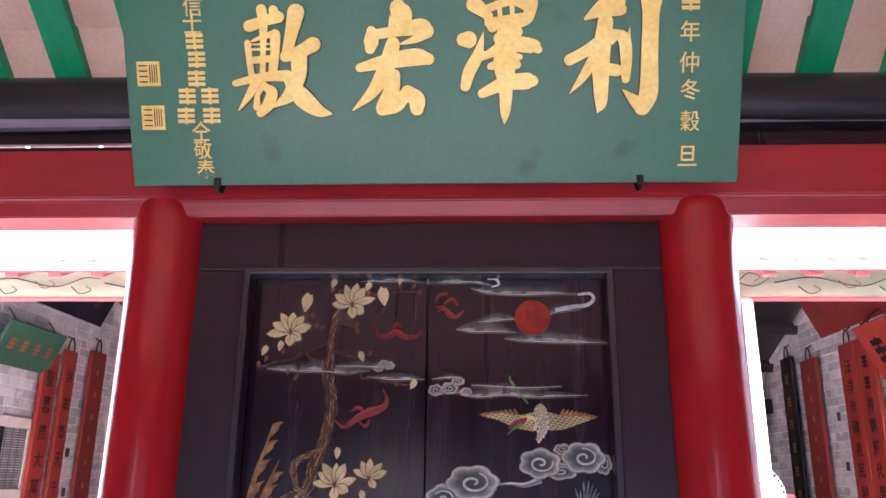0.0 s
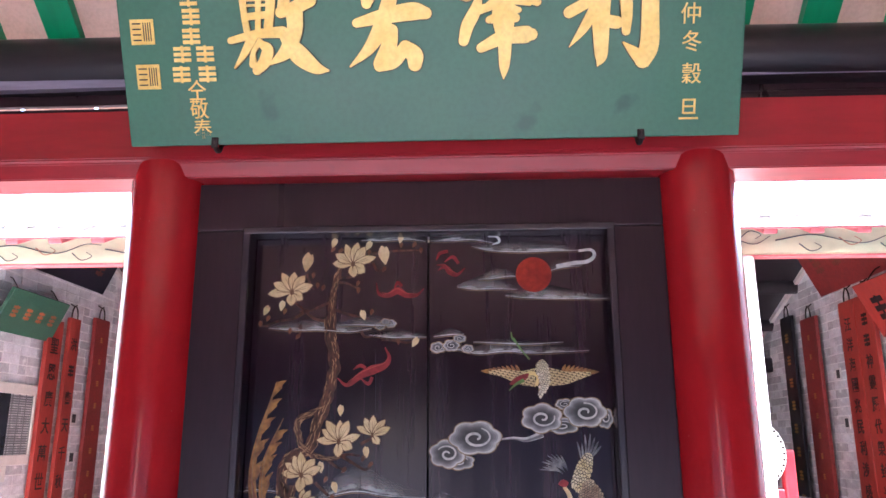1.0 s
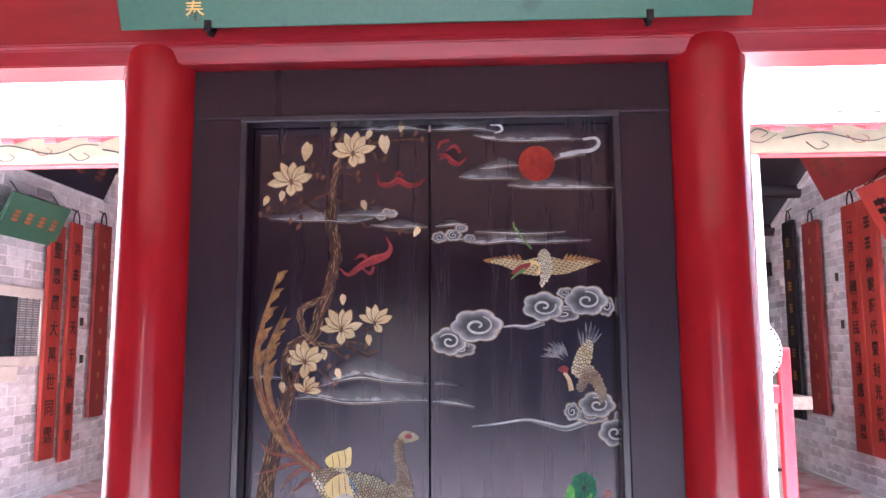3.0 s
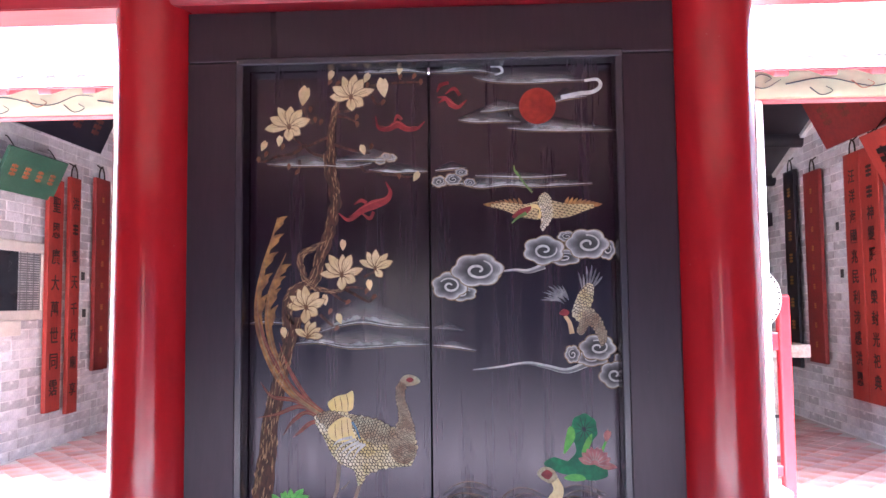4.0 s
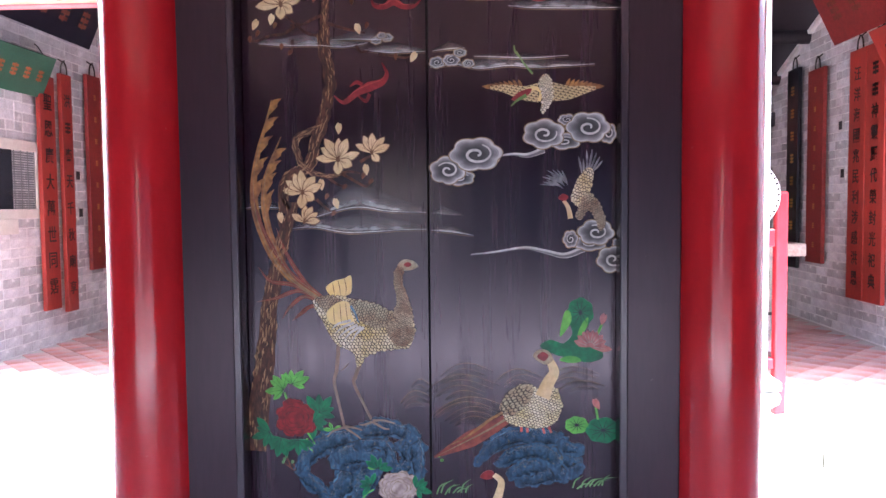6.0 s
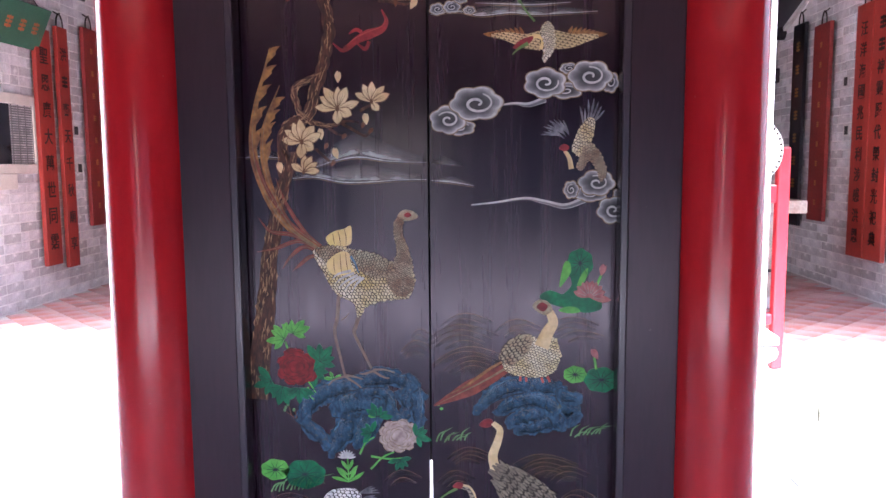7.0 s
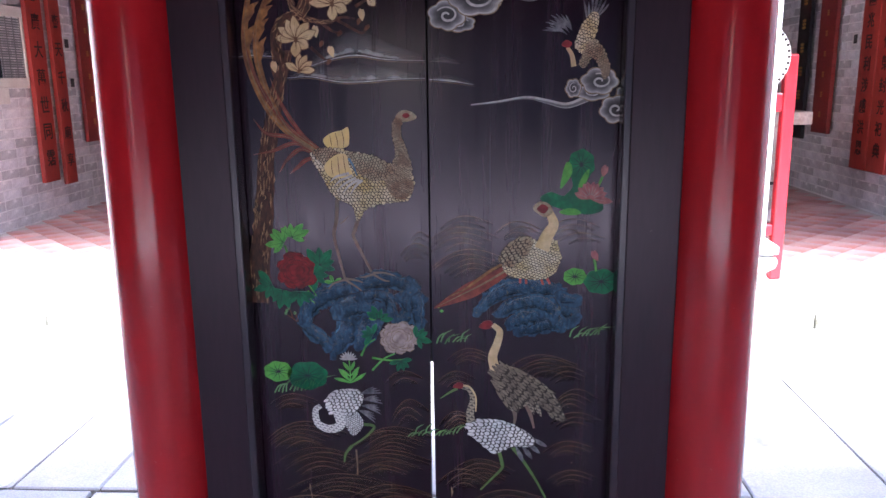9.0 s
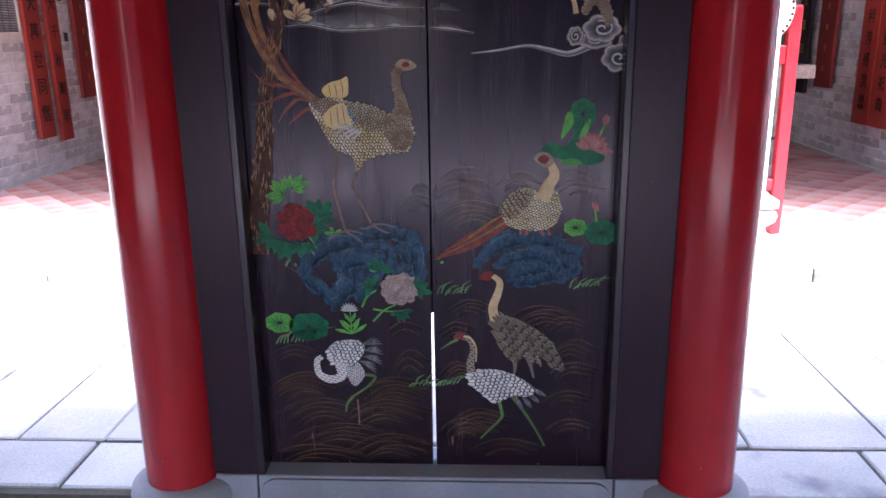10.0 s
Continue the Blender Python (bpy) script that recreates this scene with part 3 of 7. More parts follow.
for x0, x1 in zip(edges, edges[1:]):
    b = box(x0 + 0.003, x1 - 0.003, KY, KY + 0.34, -0.12, TZ, 0.012)
    bmesh.ops.subdivide_edges(b, edges=[e for e in b.edges if abs(e.verts[0].co.x - e.verts[1].co.x) > 0.3], cuts=24)
    for v in b.verts:
        if v.co.y < KY + 0.05:
            v.co.y += 0.016 * noise.noise(v.co * 9)
            v.co.z += 0.008 * noise.noise(v.co * 7 + Vector((3, 1, 2)))
    part("kerb_stone", b, M["kerb"], kerb)

# terrace bed; its tiles come at the end
terrace = whole("terrace", box(-5.0, 4.8, KY + 0.3, 12.4, -0.1, TZ - 0.008), M["grout"], "terrace of worn red clay tiles laid diagonally", "floor", "structure")

# ---- pavilion beyond the courtyard ----
def gable_z(y):
    return min(3.10 + 0.46 * (y - 4.62), 4.67 - 0.37 * (y - 8.15))


def side_wall(name, x, s):
    """Brick wall along y with its inner face at x; s: the side on which it stands."""
    b = bmesh.new()
    prof = [(2.9, -0.2), (12.4, -0.2), (12.4, gable_z(12.4)), (8.15, gable_z(8.15)), (4.75, gable_z(4.75)), (2.9, 3.2)]
    a = [b.verts.new((x, y, z)) for y, z in prof]
    c = [b.verts.new((x + s * 0.3, y, z)) for y, z in prof]
    b.faces.new(a)
    b.faces.new(c)
    for i in range(len(prof)):
        b.faces.new((a[i], a[(i + 1) % len(prof)], c[(i + 1) % len(prof)], c[i]))
    return whole(name, b, M["mortar"], "weathered grey brick side wall with pale lime joints", "wall", "structure")


wall_left = side_wall("wall_1", WL, -1)
wall_right = side_wall("wall_2", WR, 1)
for x, s in ((WL, 1), (WR, -1)):
    b = extrude_profile([(8.15, gable_z(8.15) - 0.06), (12.3, gable_z(12.3) - 0.06), (12.3, gable_z(12.3)), (8.15, gable_z(8.15))], min(x, x + s * 0.05), max(x, x + s * 0.05))
    whole("gable_trim", b, M["plaster"], "pale plaster band along the gable edge", "trim", "structure")

# pavilion roof and dark timbers
b = extrude_profile([(4.62, 3.10), (8.15, 4.70), (12.4, 3.12), (12.4, 3.2), (8.15, 4.79), (4.62, 3.15)], WL - 0.1, WR + 0.1)
whole("pavilion_roof", b, M["dark_wood"], "dark timber underside of the pavilion roof", "roof", "structure")
for y in (6.1, 7.2, 8.15, 9.3, 10.4, 11.4):
    b = lathe([(0.09, WL), (0.09, WR)], 20, None, Matrix.Translation((0, y, gable_z(y) - 0.05)) @ Matrix.Rotation(radians(90), 4, "Y"))
    whole("pavilion_purlin", b, M["dark_wood"], "dark round purlin under the pavilion roof", "purlin", group="pavilion purlins", smooth=True)
whole("wall_3", box(WL, WR, 12.2, 12.4, 0, 3.3), M["dark_hall"], "dark back wall behind the pavilion", "wall", "structure")
b = box(WL, WR, 11.5, 11.7, 2.75, 2.95, 0.01)
whole("back_beam", b, M["dark_wood"], "dark beam at the back of the pavilion", "beam")
val = thing("red_valance", "orange-red hanging cloth valance below the back beam", "valance", (3.95, 11.45, 2.78))
part("cloth", box(-0.55, 0.35, -0.01, 0.01, -0.35, 0.3, 0.004), M["couplet"], val)
lan = thing("paper_box", "pale paper box lantern under the roof", "lantern", (3.9, 11.2, 3.2))
part("case", box(-0.16, 0.16, -0.1, 0.1, -0.08, 0.08, 0.01), M["lantern"], lan)
part("rim", box(-0.19, 0.19, -0.12, 0.12, 0.081, 0.11, 0.005), M["dark_wood"], lan)

# roof tiles: rows of rolls with round ends at the eave
roof2 = thing("roof_tiling", "whitish tiled eave of the pavilion, rows of rolls with round ends", "roof tiles", (0, 0, 0), kind="structure")
part("roof_sheet", extrude_profile([(4.60, 3.152), (8.15, 4.80), (8.15, 4.83), (4.60, 3.18)], WL - 0.1, WR + 0.1), M["roof_tile"], roof2)
roll = part("roll", lathe([(0.045, 0), (0.045, 3.85)], 14, None, Matrix.Translation((0, 4.56, 3.175)) @ Matrix.Rotation(radians(-65.1), 4, "X")), M["roof_tile"], roof2, smooth=True)
roll.location.x = XC - 4.55
disc = part("end_disc", lathe([(0.058, -0.012), (0.058, 0.0), (0.045, 0.004), (0.042, 0.0), (0.02, 0.004), (0.0, 0.006)], 20, None, Matrix.Translation((0, 4.555, 3.175)) @ Matrix.Rotation(radians(90), 4, "X")), M["eave_tile"], roof2, smooth=True)
disc.location.x = XC - 4.55
b = bmesh.new()
arc = [(-0.085, 0.02)] + [(0.085 * math.cos(math.pi + math.pi * k / 10), 0.0 + 0.055 * math.sin(math.pi + math.pi * k / 10)) for k in range(11)] + [(0.085, 0.02)]
f0 = [b.verts.new((x, 4.575, 3.15 + z)) for x, z in arc]
f1 = [b.verts.new((x, 4.59, 3.15 + z)) for x, z in arc]
b.faces.new(f0)
b.faces.new(f1[::-1])
for i in range(len(arc)):
    b.faces.new((f0[i], f0[(i + 1) % len(arc)], f1[(i + 1) % len(arc)], f1[i]))
drip = part("drip_tile", b, M["eave_tile"], roof2)
drip.location.x = XC - 4.55 + 0.1
for k in range(1, 46):
    for src in (roll, disc, drip):
        o = src.copy()
        scene.collection.objects.link(o)
        o.location.x = src.location.x + 0.2 * k

part("fascia", box(WL, WR, 4.592, 4.61, 3.058, 3.151), M["eave_tile"], roof2, "whitish eave fascia")

# painted beam, rafter ends
beam = thing("painted_beam", "cream and green painted beam with a scrolling vine", "beam", (XC, 0, 0))
part("body", box(-4.55, 4.55, 4.97, 5.045, 2.969, 3.155, 0.012), M["beam_cream"], beam)
part("lower_edge", box(-4.55, 4.55, 4.962, 5.045, 2.955, 2.968, 0.003), M["pink_rafter"], beam, "pink painted lower edge")
for k in range(-5, 6):
    x0 = 0.9 * k
    sgn = 1 if k % 2 else -1
    part("vine", tube([(x0 - 0.45, 4.968, 3.065), (x0 - 0.2, 4.967, 3.065 + 0.035 * sgn), (x0 + 0.1, 4.967, 3.07 - 0.03 * sgn), (x0 + 0.3, 4.967, 3.07 + 0.03 * sgn), (x0 + 0.42, 4.967, 3.095)], 0.0045, None, 6, 6, 0.002), M["vine"], beam)
    for q in range(3):
        xx = x0 - 0.3 + 0.26 * q
        zz = 3.06 + 0.02 * sgn * (1 if q % 2 else -1)
        part("tendril", tube([(xx, 4.967, zz), (xx + 0.07, 4.966, zz - 0.05 * sgn), (xx + 0.14, 4.966, zz - 0.025 * sgn), (xx + 0.10, 4.966, zz + 0.005 * sgn)], 0.004, None, 6, 6, 0.002), M["vine_rust" if q % 2 else "vine"], beam)
raft2 = None
for k in range(-16, 17):
    m = Matrix.Translation((XC + 0.12 + 0.285 * k, 0, 0))
    if raft2 is None:
        b = box(-0.045, 0.045, -0.52, 0.3, -0.018, 0.018, 0.008)
        b.transform(Matrix.Translation((0, 5.12, 3.335)) @ Matrix.Rotation(radians(24.7), 4, "X") @ Matrix.Translation((0, 0, -0.075)))
        raft2 = whole("eave_rafter", b, M["pink_rafter"], "short pink painted rafter end under the eave", "rafter", group="eave rafter ends")
        raft2.matrix_world = m
    else:
        copy_thing(raft2, m)
whole("eave_board", box(WL, WR, 4.64, 4.66, 3.06, 3.10), M["pink_rafter"], "faded red eave board above the painted beam", "board")

# white stone columns with moulded pedestals
for x in (XC - 1.86, XC + 1.975):
    c = thing("stone_column", "white stone column on a moulded white pedestal", "column", (x, 5.03, 0), "white columns of the pavilion")
    part("shaft", box(-0.115, 0.115, -0.115, 0.115, 0.56, 2.96, 0.03, seg=3), M["white_stone"], c)
    part("pedestal", box(-0.18, 0.18, -0.18, 0.18, -0.01, 0.25, 0.008), M["white_stone"], c)
    b = lathe([(0.20, 0.25), (0.235, 0.29), (0.19, 0.315), (0.18, 0.35), (0.235, 0.39), (0.25, 0.43), (0.235, 0.46), (0.19, 0.468), (0.19, 0.478), (0.25, 0.482), (0.25, 0.53), (0.165, 0.57)], 4, None, Matrix.Rotation(radians(45), 4, "Z"))
    bmesh.ops.bevel(b, geom=[e for e in b.edges if abs(e.verts[0].co.z - e.verts[1].co.z) > 0.005], offset=0.01, segments=2, affect="EDGES")
    part("moulding", b, M["white_stone"], c, "moulded white capping")

sw = thing("switch_box", "small white box fixed to the side of the stone column", "box", (XC - 1.86 - 0.115, 4.98, 1.3))
part("case", box(-0.06, -0.001, -0.04, 0.04, -0.06, 0.06, 0.006), M["white_stone"], sw)

# ---- hangings on the side walls ----
def wall_frame(x, s, y, z):
    """Local x along the wall as seen from the courtyard, local -y out of the wall, local z up."""
    return Matrix.Translation((x, y, z)) @ Matrix.Rotation(radians(90 if s > 0 else -90), 4, "Z")


def couplet(s, y0, y1, z0, z1, mat, text, ink, label, size=0.19, thick=0.05, group="couplet boards", gap=0.05):
    x = WL if s > 0 else WR
    w, h = y1 - y0, z1 - z0
    t = thing("couplet_board", label, "couplet board", m=wall_frame(x + s * (gap + thick), s, (y0 + y1) / 2, z0), group=group)
    part("board", box(-w / 2, w / 2, 0, thick, 0, h, 0.008), mat, t)
    n = len(text)
    for i, char in enumerate(text):
        zc = h - h * 0.055 - (h * 0.9) * (i + 0.5) / n
        b = bars(size * 0.8, size, 0.003, 3) if char == "-" else letter(char, size, size * 1.1, 0.003, 0.012)
        b.transform(Matrix.Translation((0, 0, zc)))
        part("character", b, ink, t)
    part("wire", tube([(-0.07, thick / 2, h - 0.01), (-0.055, thick / 2, h + 0.09), (0, thick / 2, h + 0.15), (0.055, thick / 2, h + 0.09), (0.07, thick / 2, h - 0.01)], 0.009), M["iron"], t, "black iron hanging loop")
    part("nail", tube([(-0.07, thick, h + 0.165), (0, thick - 0.01, h + 0.15), (0.07, thick, h + 0.17)], 0.008), M["iron"], t)
    return t


couplet(1, 8.27, 8.57, 0.52, 3.12, M["couplet"], "聖恩廣大萬世同霑", M["ink"], "vermilion wooden couplet board with black characters on a brick wall", 0.16)
couplet(1, 8.71, 8.94, 0.45, 3.20, M["couplet"], "洪-齊天千秋廟享", M["ink"], "narrow vermilion couplet board with black characters on a brick wall", 0.135)
couplet(1, 9.30, 9.66, 0.89, 3.29, M["couplet_dull"], "--------", M["gold_dim"], "dull red couplet board with faded gold writing", 0.07)
couplet(-1, 8.69, 9.06, 0.55, 3.33, M["couplet"], "汪洋海國兆民利涉感洪恩", M["ink"], "vermilion wooden couplet board with black characters on a brick wall", 0.14)
couplet(-1, 8.29, 8.68, 0.55, 3.33, M["couplet"], "--神靈歷代榮封光祀典", M["ink"], "vermilion couplet board with black characters beside its twin", 0.14)
couplet(-1, 9.72, 10.17, 0.88, 3.30, M["couplet_dull"], "---------", M["gold_dim"], "dull red couplet board with faded gold writing", 0.07)
couplet(-1, 10.46, 10.82, 0.77, 3.42, M["black_board"], "--------", M["gold_dim"], "black couplet board with dim gold writing", 0.13)


def plaque(s, y, z, w, h, lean, mat, ink, label, n=4, size=0.2, out=0.06):
    x = WL if s > 0 else WR
    t = thing("wall_plaque", label, "plaque", m=wall_frame(x + s * out, s, y, z) @ Matrix.Rotation(radians(lean), 4, "X"), group="plaques on the side walls")
    part("board", box(-w / 2, w / 2, -0.02, 0.02, 0, h, 0.006), mat, t)
    for i in range(n):
        b = bars(size * 0.75, size, 0.003, 3)
        b.transform(Matrix.Translation((w * (i + 0.5 - n / 2) / (n + 0.6), -0.02, h / 2)))
        part("character", b, ink, t)
    for xx in (-w * 0.36, w * 0.36):
        part("wire", tube([(xx, 0.02, h - 0.03), (xx, 0.05 + h * math.sin(radians(lean)) * 0.5, h + 0.05), (xx, h * math.sin(radians(lean)), h + 0.06)], 0.006), M["iron"], t)
    return t


plaque(1, 7.83, 2.87, 1.05, 0.46, 24, M["green_plaque"], M["orange"], "faded green wall plaque with orange writing, leaning forward", 4, 0.13)
plaque(1, 8.48, 3.61, 1.9, 0.6, 24, M["dark_plaque"], M["faded"], "dark blue wall plaque with dim red writing, leaning forward", 4, 0.22)
plaque(-1, 8.5, 3.5, 2.0, 0.75, 26, M["couplet_dull"], M["faded"], "dull red wall plaque with faded writing, leaning forward", 4, 0.25)
plaque(-1, 7.52, 2.83, 1.3, 0.6, 26, M["couplet"], M["ink"], "vermilion wall plaque with black writing, leaning forward", 3, 0.28)

# window in the left wall
win = thing("window_1", "white framed window with a grey mesh grille in the brick wall", "window", m=wall_frame(WL + 0.012, 1, 7.6, 1.55), kind="structure")
for x0, x1, z0, z1 in ((-0.9, 0.76, 0.72, 0.83), (0.66, 0.76, 0.0, 0.719), (-0.9, -0.8, 0.0, 0.719), (-0.799, 0.659, 0.0, 0.10)):
    part("window_frame", box(x0, x1, -0.03, 0.03, z0, z1, 0.006), M["window_frame"], win)
part("pane", box(-0.80, 0.27, 0.0, 0.008, 0.1, 0.72), M["glass_dark"], win)
for k in range(24):
    part("grille_bar", box(0.28, 0.66, -0.008, 0.002, 0.105 + k * 0.0255, 0.117 + k * 0.0255), M["grille"], win)
for k in range(4):
    part("grille_post", box(0.28 + k * 0.122, 0.292 + k * 0.122, -0.012, -0.008, 0.1, 0.72), M["grille"], win)
part("sill", box(-0.95, 0.25, -0.06, 0.02, -0.16, -0.001, 0.006), M["window_frame"], win)

# small meter box and vents on the walls
for s, y, z in ((-1, 9.45, 2.55), (-1, 9.38, 1.98), (1, 9.18, 2.05), (1, 9.22, 1.6)):
    x = WL if s > 0 else WR
    v = thing("wall_vent", "small square stone vent in the brick wall", "vent", m=wall_frame(x + s * 0.01, s, y, z))
    for x0, x1, z0, z1 in ((-0.07, 0.07, 0.05, 0.07), (-0.07, 0.07, -0.07, -0.05), (-0.07, -0.05, -0.049, 0.049), (0.05, 0.07, -0.049, 0.049)):
        part("rim", box(x0, x1, -0.006, 0.01, z0, z1), M["plaster"], v)
    # no real recess: a flat dark plate paints the hollow's shade
    part("hole_shade", box(-0.05, 0.05, 0.0, 0.01, -0.05, 0.05), M["dark_hall"], v)

# drum on a red stand, beside the white column
drum = thing("drum", "pale drum with studded rim on its red stand", "drum", (2.04, 5.78, 1.70))
part("barrel", lathe([(0.245, -0.16), (0.265, -0.08), (0.27, 0), (0.265, 0.08), (0.245, 0.16)], 40, None, Matrix.Rotation(radians(90), 4, "X")), M["drum_skin"], drum, smooth=True)
stud = None
for k in range(36):
    a = 2 * math.pi * k / 36
    if stud is None:
        stud = part("stud", lathe([(0.011, 0), (0.009, 0.006), (0.0, 0.009)], 8, None, Matrix.Rotation(radians(90), 4, "X")), M["iron"], drum)
        o = stud
    else:
        o = stud.copy()
        scene.collection.objects.link(o)
    o.location = (0.232 * math.cos(a), -0.16, 0.232 * math.sin(a))
stand = thing("drum_stand", "pinkish red painted wooden drum stand with rounded posts", "stand", (-0.022, 5.74, TZ))
for x in (1.77, 2.355):
    b = box(x - 0.042, x + 0.042, -0.042, 0.042, 0, 1.625, 0.016, seg=3)
    part("post", b, M["stand_red"], stand)
part("cross_rail", box(1.812, 2.313, -0.025, 0.025, 1.225, 1.355, 0.008), M["stand_red"], stand)
part("cross_rail", box(1.812, 2.313, -0.025, 0.025, 0.33, 0.41, 0.008), M["stand_red"], stand)

# stone urn table
urn = thing("stone_urn", "weathered round stone pedestal with a square slab on top", "pedestal", (3.03, 8.35, TZ + 0.0))
part("slab", box(-0.41, 0.41, -0.41, 0.41, 1.0, 1.13, 0.012), M["stone_urn"], urn)
part("body", lathe([(0.31, 0.42), (0.33, 0.46), (0.335, 0.93), (0.32, 0.999)], 32), M["stone_urn"], urn, smooth=True)
part("band", lathe([(0.30, 0.385), (0.30, 0.418)], 32), M["dark_hall"], urn)
part("drum_base", lathe([(0.29, 0.12), (0.325, 0.18), (0.33, 0.34), (0.315, 0.384)], 32), M["stone_urn"], urn, smooth=True)
for a in range(4):
    part("foot", box(0.24 * math.cos(a * 1.571 + 0.6) - 0.07, 0.24 * math.cos(a * 1.571 + 0.6) + 0.07, 0.24 * math.sin(a * 1.571 + 0.6) - 0.07, 0.24 * math.sin(a * 1.571 + 0.6) + 0.07, 0, 0.15, 0.015), M["white_stone"], urn)

# ---- painted lacquer work on the door leaves, slightly raised ----
PAINT = {
    "cream": material("cream_petal_paint", (0.68, 0.56, 0.33), 0.45, vary=0.25, scale=14, grain=80, bump=0.1, second=(0.54, 0.39, 0.19)),
    "vein": material("brown_line_paint", (0.13, 0.06, 0.025), 0.45, vary=0.3, bump=0),
    "bark": material("brown_bark_paint", (0.12, 0.046, 0.026), 0.45, vary=0.6, scale=46, grain=130, bump=0.4, second=(0.018, 0.009, 0.009), stretch=(1.7, 1, 0.6)),
    "bark_line": material("ochre_bark_line", (0.47, 0.28, 0.145), 0.45, vary=0.7, scale=34, bump=0.1),
    "bud": material("brown_bud_paint", (0.17, 0.065, 0.03), 0.45, vary=0.4, scale=40, bump=0.1),
    "crimson": material("crimson_paint", (0.30, 0.028, 0.032), 0.4, vary=0.4, scale=22, grain=90, bump=0.2, second=(0.15, 0.015, 0.018)),
    "crimson_line": material("rose_line_paint", (0.48, 0.09, 0.07), 0.4, vary=0.3, bump=0),
    "sun": material("sun_disc_paint", (0.36, 0.034, 0.016), 0.42, vary=0.35, scale=18, grain=60, bump=0.15, second=(0.22, 0.014, 0.011)),
    "white": material("white_line_paint", (0.58, 0.58, 0.55), 0.45, vary=0.3, scale=20, grain=80, bump=0.1, second=(0.38, 0.38, 0.37)),
    "grey": material("blue_grey_wash", (0.24, 0.245, 0.25), 0.4, vary=0.4, scale=30, grain=60, bump=0.05, second=(0.055, 0.055, 0.065)),
    "outline": material("tan_outline_paint", (0.28, 0.20, 0.11), 0.45, vary=0.4, scale=30, bump=0),
    "plume": material("golden_plume_paint", (0.38, 0.19, 0.055), 0.42, vary=0.55, scale=30, grain=90, bump=0.15, second=(0.13, 0.052, 0.025)),
    "plume_red": material("russet_plume_paint", (0.27, 0.06, 0.04), 0.42, vary=0.45, scale=25, grain=90, bump=0.15, second=(0.12, 0.03, 0.025)),
    "yellow": material("pale_yellow_paint", (0.74, 0.60, 0.22), 0.45, vary=0.2, scale=14, bump=0.05, second=(0.66, 0.52, 0.26)),
    "leg": material("tan_leg_paint", (0.24, 0.17, 0.13), 0.45, vary=0.3, bump=0.1),
    "leg_green": material("green_leg_paint", (0.12, 0.22, 0.06), 0.45, vary=0.3, bump=0.1),
    "leaf_dark": material("dark_green_leaf_paint", (0.010, 0.19, 0.075), 0.42, vary=0.4, scale=24, grain=70, bump=0.1, second=(0.006, 0.085, 0.042)),
    "leaf_light": material("light_green_leaf_paint", (0.15, 0.46, 0.08), 0.42, vary=0.3, scale=20, bump=0.1, second=(0.07, 0.30, 0.05)),
    "grass": material("grass_blade_paint", (0.16, 0.34, 0.12), 0.42, vary=0.4, scale=20, bump=0),
    "rock": material("blue_rock_paint", (0.045, 0.110, 0.185), 0.42, vary=0.75, scale=30, grain=90, bump=0.4, second=(0.012, 0.034, 0.066), stretch=(1.3, 1, 0.8), spots=((0.10, 0.10, 0.085), 60, 0.62)),
    "rock_light": material("pale_blue_rock_line", (0.14, 0.27, 0.39), 0.42, vary=0.5, scale=24, bump=0.15, second=(0.06, 0.13, 0.22)),
    "hollow": material("dark_hollow_paint", (0.018, 0.022, 0.032), 0.35, vary=0.3, bump=0),
    "peony_red": material("red_peony_paint", (0.29, 0.014, 0.018), 0.42, vary=0.4, scale=30, bump=0.15, second=(0.12, 0.007, 0.01)),
    "peony_grey": material("greyish_pink_peony_paint", (0.46, 0.38, 0.35), 0.42, vary=0.35, scale=30, bump=0.15, second=(0.27, 0.20, 0.19)),
    "lotus": material("dusty_pink_lotus_paint", (0.45, 0.20, 0.18), 0.42, vary=0.35, scale=30, bump=0.1, second=(0.30, 0.10, 0.10)),
    "wave": material("brown_wave_line", (0.22, 0.135, 0.07), 0.4, vary=0.4, scale=12, bump=0, second=(0.07, 0.045, 0.03)),
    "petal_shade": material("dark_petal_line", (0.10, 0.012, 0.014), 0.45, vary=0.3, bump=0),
}


